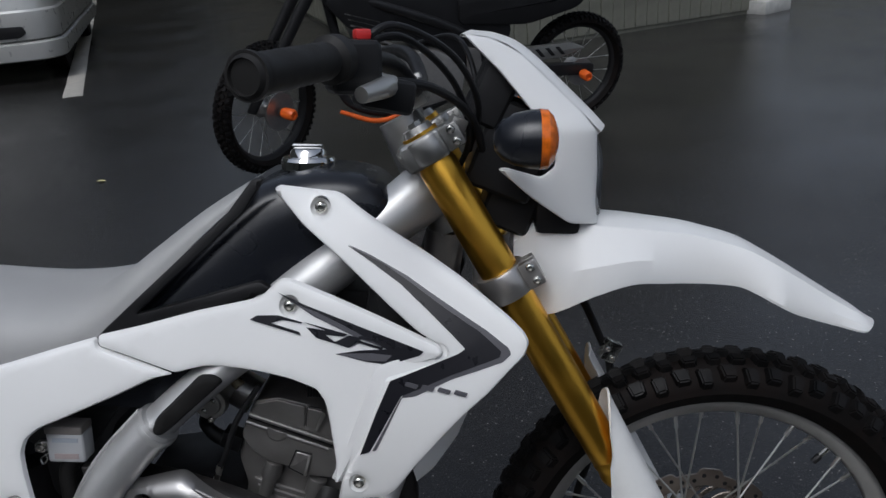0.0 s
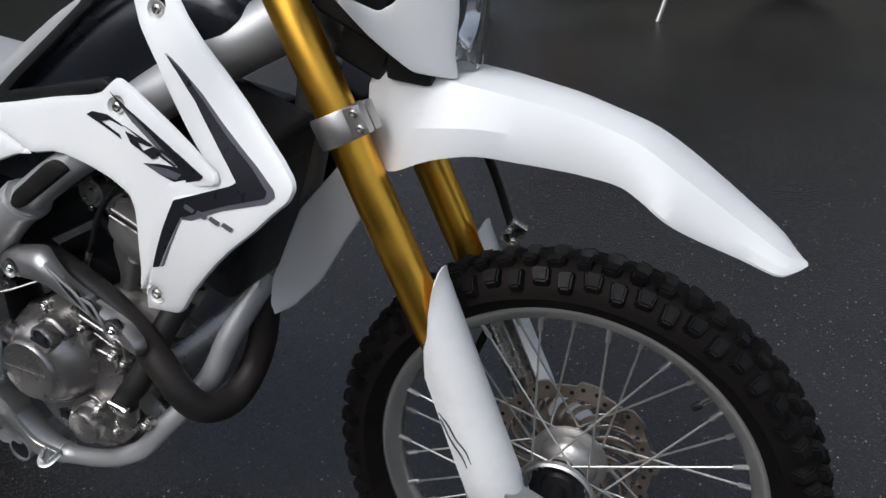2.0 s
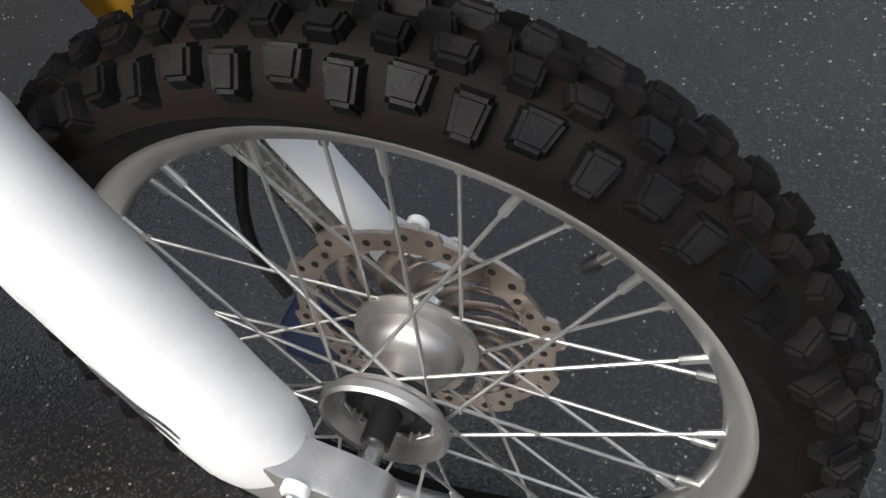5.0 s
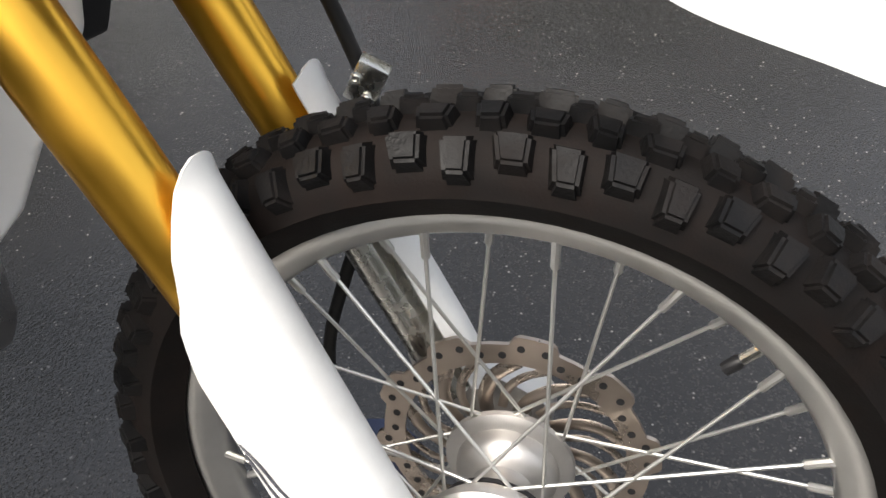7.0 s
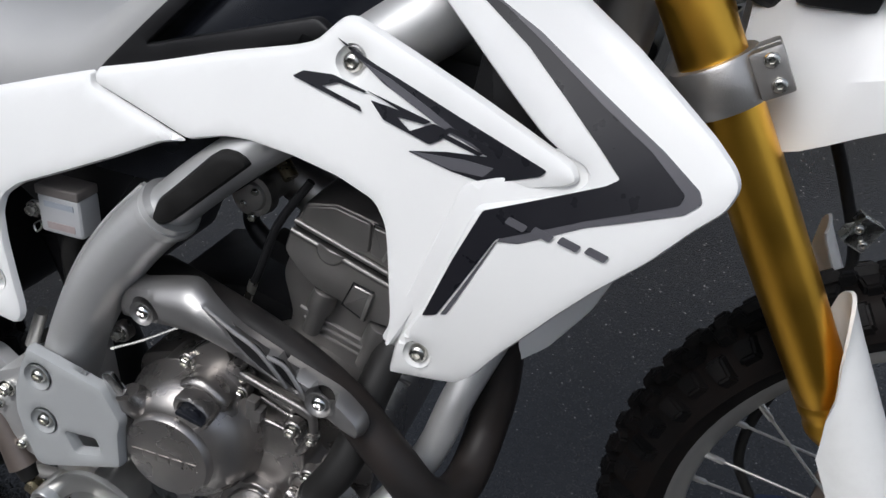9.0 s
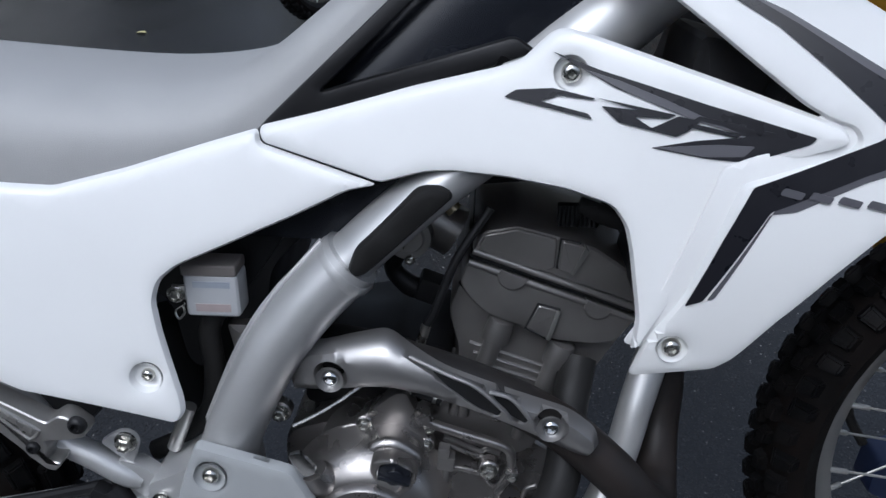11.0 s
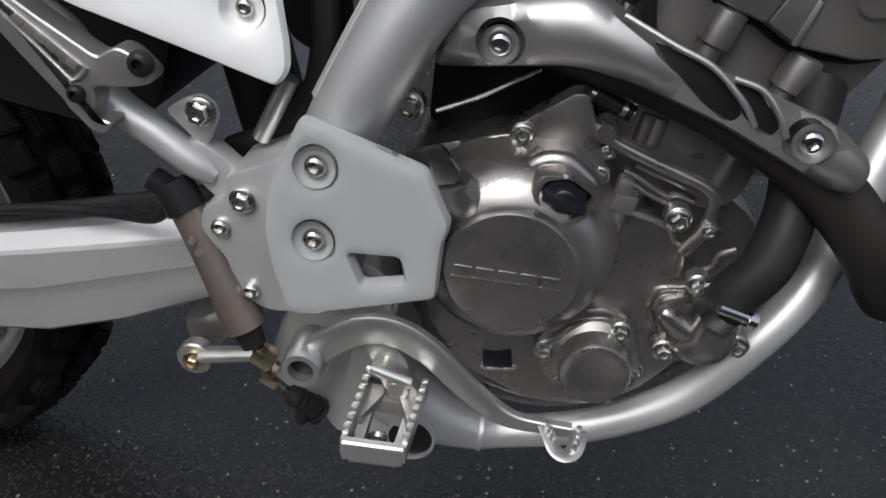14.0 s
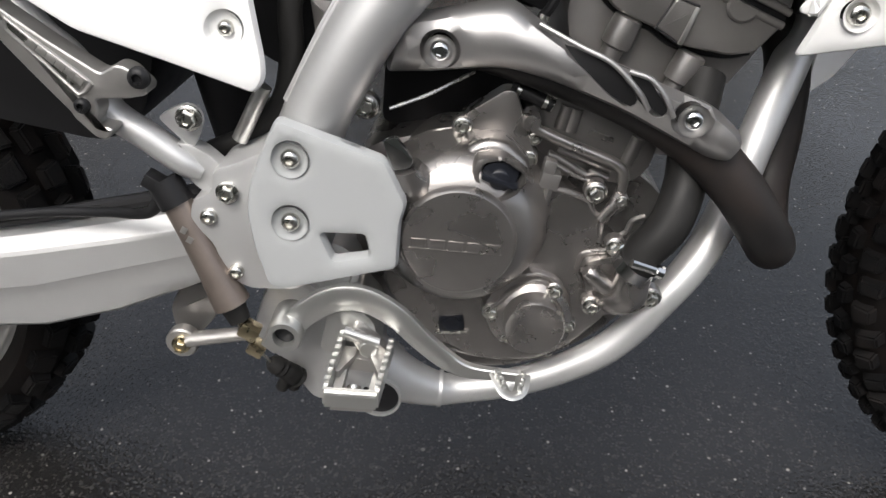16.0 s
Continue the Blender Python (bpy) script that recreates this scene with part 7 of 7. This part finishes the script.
# ---------------------------------------------------------------- the second motorcycle, further back
def other_bike():
    heading = -157.5
    ob = new("motorcycle")
    ob.matrix_basis = pose(0.26, 3.99, GROUND_Z, -9, 0, heading) @ Matrix.Scale(1.06, 4)
    tagged(ob, "black off-road motorcycle with orange details on a side stand", "motorcycle")
    base = 1.74
    first = [o for o in bike.children if o.name.startswith("front_wheel")][0]
    kids = {k.name.split(".")[0]: k for k in first.children}
    tread = kids["tyre"].children[0]
    spoke_list = [k for k in first.children if k.name.startswith("spoke")]
    for name, x, size, turn in (("rear_wheel", 0.0, 0.325 / 0.357, 0), ("front_wheel", base, 0.345 / 0.357, 36)):
        rim = part(name, wheel_mesh_rim(0.283, 0.05), BLACK, ob, "black spoked rim with a red stripe")
        rim.matrix_basis = pose(x, 0, 0.357 * size, 0, 0, turn) @ Matrix.Diagonal((size, 1.15 * size, size, 1))
        tyre = again(kids["tyre"], Matrix(), rim)
        again(tread, Matrix(), tyre)
        again(kids["hub"], Matrix.Rotation(math.pi, 4, "Z"), rim)
        for s in spoke_list[::2]:
            again(s, s.matrix_basis, rim)
        bm = bmesh.new()
        for y in (-0.026, 0.026):
            lathe(bm, [(0.277, y * 0.98), (0.281, y * 1.04), (0.2835, y * 1.02)], seg=72)
        part("rim_stripe", bm, RED, rim, "red rim stripe")
        bm = bmesh.new()
        lathe(bm, [(0.02, 0.075), (0.085 if x == 0 else 0.1, 0.075), (0.085 if x == 0 else 0.1, 0.081), (0.02, 0.081)], seg=36)
        part("sprocket" if x == 0 else "brake_disc", bm, ENGINE_DARK, rim)
        bm = bmesh.new()
        lathe(bm, [(0.0, 0.10), (0.026, 0.10), (0.03, 0.11), (0.03, 0.155), (0.024, 0.165), (0.016, 0.165), (0.014, 0.155), (0, 0.155)], seg=24)
        part("axle_slider", bm, ORANGE, rim, "orange axle slider")
    # swingarm, chain guard, frame, engine
    bm = bmesh.new()
    prism(bm, [(-0.06, 0.30), (-0.06, 0.36), (0.30, 0.40), (0.56, 0.43), (0.56, 0.35), (0.28, 0.33)], 0.10, 0.06, 0.006, 0.015)
    part("swingarm", bm, BLACK, ob, "black swingarm")
    bm = bmesh.new()
    prism(bm, [(0.0, 0.46), (0.08, 0.50), (0.34, 0.50), (0.42, 0.47), (0.40, 0.42), (0.12, 0.425)], 0.112, 0.09, 0.004, 0.012)
    cg = part("chain_guard", bm, ALLOY, ob, "pale slotted chain guard")
    for k in range(5):
        bm = bmesh.new()
        prism(bm, [(0.10 + 0.05 * k, 0.44), (0.12 + 0.05 * k, 0.44), (0.155 + 0.05 * k, 0.485), (0.135 + 0.05 * k, 0.485)], 0.114, 0.11, 0.001, 0.003)
        part("guard_slot", bm, BLACK, cg)
    bm = bmesh.new()
    prism(bm, [(0.42, 0.42), (0.36, 0.62), (0.52, 0.80), (0.80, 0.82), (1.08, 0.88), (1.18, 0.84), (1.08, 0.70), (0.92, 0.62), (0.70, 0.58), (0.62, 0.42)], 0.11, -0.11, 0.02, 0.04)
    prism(bm, [(0.05, 0.68), (0.30, 0.62), (0.62, 0.66), (0.62, 0.80), (0.20, 0.80), (0.0, 0.76)], 0.13, -0.13, 0.03, 0.04)
    part("body", bm, BLACK, ob, "black plastic bodywork")
    bm = loft(bmesh.new(), [(-0.35, 0.86, 0.92, 0.08), (-0.1, 0.80, 0.89, 0.12), (0.2, 0.80, 0.90, 0.13), (0.6, 0.80, 0.89, 0.12), (0.8, 0.82, 0.90, 0.10)])
    part("seat", bm, SEAT, ob, "pale seat")
    bm = bmesh.new()
    prism(bm, [(0.60, 0.30), (0.58, 0.46), (0.72, 0.56), (0.98, 0.56), (1.06, 0.44), (1.0, 0.30), (0.80, 0.26)], 0.13, -0.13, 0.02, 0.03)
    tube(bm, [(0.95, 0, 0.55), (1.04, 0, 0.80)], 0.07, seg=20, smooth=False)
    eng = part("engine", bm, CASTING, ob, "finned grey engine")
    for k in range(7):
        bm = bmesh.new()
        block(bm, (0.95 + 0.012 * k, 0, 0.58 + 0.028 * k), (0.16, 0.22, 0.012), 0.003, (0, -22, 0))
        part("fin", bm, CASTING, eng)
    bm = bmesh.new()
    lathe(bm, [(0.026, 0.12), (0.044, 0.125), (0.047, 0.14), (0.042, 0.15), (0.029, 0.15), (0.026, 0.145)], (0.97, 0, 0.40), seg=36)
    part("cover_ring", bm, ORANGE, eng, "orange engine cover ring")
    bm = bmesh.new()
    tube(bm, [(1.16, 0.0, 0.95), (1.12, 0.05, 0.62), (1.10, 0.08, 0.34), (0.85, 0.10, 0.24), (0.62, 0.10, 0.30)], 0.02, seg=14)
    tube(bm, [(1.14, 0.0, 0.86), (0.95, 0.1, 0.8), (0.6, 0.11, 0.62), (0.52, 0.11, 0.45)], 0.022, seg=14)
    part("frame", bm, BLACK, ob, "black tubular frame")
    for y in (-0.1, 0.1):
        bm = bmesh.new()
        tube(bm, [(1.16, y, 1.0), (1.50, y, 0.36)], [0.026, 0.02], seg=16, smooth=False)
        part("fork_leg", bm, BLACK, ob, "black fork leg")
    bm = bmesh.new()
    tube(bm, [(0.53, 0.10, 0.34), (0.58, 0.26, 0.16), (0.64, 0.40, 0.02)], 0.01, seg=12)
    block(bm, (0.64, 0.41, 0.012), (0.05, 0.04, 0.01), 0.003)
    part("side_stand", bm, ENGINE_DARK, ob, "dark steel side stand")
    bm = bmesh.new()
    prism(bm, [(0.50, 0.36), (0.53, 0.54), (0.58, 0.55), (0.58, 0.36)], 0.145, 0.12, 0.004, 0.01)
    part("footrest_plate", bm, ENGINE_DARK, ob)
    bm = bmesh.new()
    tube(bm, [(1.08, -0.38, 1.12), (1.12, -0.15, 1.08), (1.14, 0.0, 1.05), (1.12, 0.15, 1.08), (1.08, 0.38, 1.12)], 0.012, seg=12)
    part("handlebar", bm, BLACK, ob)
    bm = bmesh.new()
    tube(bm, [(0.80, 0.12, 0.28), (0.98, 0.13, 0.235), (1.14, 0.10, 0.30)], [0.008, 0.013, 0.01], seg=14)
    part("skid_plate", bm, ORANGE, ob, "orange skid plate")
    for k in ob.children:
        if "wheel" not in k.name:
            k.matrix_basis = Matrix.Diagonal((1.22, 1.0, 1.03, 1))
    return ob


other_bike()


# ---------------------------------------------------------------- the parked car, seen by its bumper corner
def car():
    ob = new("car")
    ob.matrix_basis = pose(-4.15, 6.5, GROUND_Z, 0, 0, 20)
    tagged(ob, "silver parked car with a body-coloured bumper", "car")
    # local: x along the bumper to the near corner at 0, y into the car
    def shell(rows, n=14):
        bm = bmesh.new()
        rings = []
        for z, out in rows:
            ring = []
            W, D, R = 1.7, 4.2, 0.28
            for cx, cy, a0 in ((-R, R, -90), (-R, D - R, 0), (-W + R, D - R, 90), (-W + R, R, 180)):
                for k in range(n + 1):
                    a = radians(a0 + 90 * k / n)
                    ring.append(bm.verts.new((cx + (R + out) * math.cos(a), cy + (R + out) * math.sin(a), z)))
            rings.append(ring)
        for r0, r1 in zip(rings, rings[1:]):
            for k in range(len(r0)):
                j = (k + 1) % len(r0)
                bm.faces.new((r0[k], r0[j], r1[j], r1[k]))
        bm.faces.new(rings[0])
        bm.faces.new(rings[-1])
        return bm
    part("bumper", shell([(0.20, -0.02), (0.215, 0.015), (0.30, 0.03), (0.36, 0.028), (0.375, 0.01), (0.38, -0.01)]), VAN_PAINT, ob, "silver lower bumper")
    part("body", shell([(0.38, -0.02), (0.40, 0.012), (0.55, 0.03), (0.64, 0.02), (0.66, 0.0), (0.85, -0.03), (1.0, -0.06)]), VAN_PAINT, ob)
    part("cabin", shell([(1.0, -0.12), (1.45, -0.35), (1.5, -0.45)]), GLOSS_BLACK, ob, "dark windows")
    part("underbody", shell([(0.13, -0.25), (0.22, -0.1)]), BLACK, ob)
    bm = bmesh.new()
    prism(bm, [(-0.62, 0.42), (-0.60, 0.53), (-0.28, 0.52), (-0.26, 0.46), (-0.32, 0.42)], -0.034, 0.03, 0.006, 0.02)
    part("fog_lamp_recess", bm, BLACK, ob, "dark grille recess")
    for x in (-0.16, -1.54):
        for y in (0.8, 3.4):
            bm = bmesh.new()
            lathe(bm, [(0.0, -0.1), (0.18, -0.1), (0.2, -0.09), (0.3, -0.1), (0.315, -0.06), (0.315, 0.06), (0.3, 0.1), (0, 0.1)], (x, y, 0.315), (1, 0, 0), seg=36)
            part("wheel", bm, TYRE, ob)
    return ob


car()


# ---------------------------------------------------------------- line, leaf, walls
def strip_on_ground(name, a, b, width, mat, label, category):
    a, b = Vector((*a, 0)), Vector((*b, 0))
    d = (b - a).normalized()
    n = Vector((-d.y, d.x, 0)) * width / 2
    bm = bmesh.new()
    steps = 40
    rnd = random.Random(3)
    rows = []
    for k in range(steps + 1):
        c = a.lerp(b, k / steps)
        rows.append([bm.verts.new(c + n * (s + rnd.uniform(-0.06, 0.06)) + Vector((0, 0, GROUND_Z + h))) for s, h in ((-1, 0.0005), (-0.9, 0.004), (0.9, 0.004), (1, 0.0005))])
    for r0, r1 in zip(rows, rows[1:]):
        for k in range(3):
            bm.faces.new((r0[k], r0[k + 1], r1[k + 1], r1[k]))
    return tagged(part(name, bm, mat, None), label, category, kind="structure")


strip_on_ground("parking_line", (-3.72, 5.64), (-7.72, 14.95), 0.16, PAINT_LINE, "worn pale painted parking line", "road marking")

bm = bmesh.new()
pts = [(-0.03, 0.0), (-0.012, 0.014), (0.012, 0.013), (0.032, 0.0), (0.012, -0.013), (-0.012, -0.012)]
top = [bm.verts.new((-2.42 + x, 3.24 + y, GROUND_Z + 0.006 + 0.004 * math.cos(x * 90))) for x, y in pts]
mid = bm.verts.new((-2.42, 3.24, GROUND_Z + 0.005))
low = bm.verts.new((-2.42, 3.24, GROUND_Z + 0.001))
for k in range(6):
    bm.faces.new((top[k], top[(k + 1) % 6], mid))
    bm.faces.new((top[(k + 1) % 6], top[k], low))
tagged(part("leaf", bm, LEAF, None), "small pale yellow fallen leaf on wet asphalt", "leaf")


def board_wall(name, a, b, height, label, board=0.14):
    """A wall of upright boards between two places."""
    a, b = Vector((*a, GROUND_Z)), Vector((*b, GROUND_Z))
    d = b - a
    length = d.length
    ang = math.atan2(d.y, d.x)
    core = bmesh.new()
    block(core, (length / 2, 0.1, height / 2), (length, 0.16, height), 0.0)
    w = part(name, core, WALL, None)
    w.matrix_basis = Matrix.Translation(a) @ Matrix.Rotation(ang, 4, "Z")
    tagged(w, label, "wall", kind="structure")
    bm = bmesh.new()
    block(bm, (0, 0, height / 2 + 0.02), (board - 0.008, 0.022, height - 0.04), 0.003, seg=1)
    one = part("board", bm, WALL, w)
    n = int(length / board)
    one.matrix_basis = Matrix.Translation((board * 0.5, 0.008, 0))
    for k in range(1, n):
        again(one, Matrix.Translation((board * (k + 0.5), 0.008 + 0.003 * (k % 3), 0)))
    return w


board_wall("wall_back", (-0.93, 6.06), (2.78, 8.06), 3.2, "dark greenish-grey board wall standing on wet asphalt")
board_wall("wall_side", (-7.6, 22.9), (-0.93, 6.06), 5.5, "dark greenish-grey board wall")
bm = bmesh.new()
block(bm, (2.86, 8.08, 0.06), (0.5, 0.25, 0.14), 0.02, (0, 0, 40))
tagged(part("kerb", bm, material("pale_concrete", (0.4, 0.4, 0.38), 0.7, grain=0.15, scale=12, bump=0.3, fine=90), None), "pale concrete kerb end", "kerb", kind="structure")
# plain walls out of view, added to block low sky and darken reflections
for name, a, b, hgt in (("wall_far", (-40, 26), (40, 26), 5.0), ("wall_behind", (-9, -5.5), (14, -5.5), 3.2), ("wall_left", (-9.2, -5.6), (-9.2, 26), 7.0)):
    bm = bmesh.new()
    d = Vector((b[0] - a[0], b[1] - a[1], 0))
    block(bm, ((a[0] + b[0]) / 2, (a[1] + b[1]) / 2, hgt / 2), (d.length, 0.3, hgt), 0.0, (0, 0, math.degrees(math.atan2(d.y, d.x))))
    tagged(part(name, bm, WALL, None), "plain unseen wall added to block sky light and darken reflections", "wall", kind="structure")
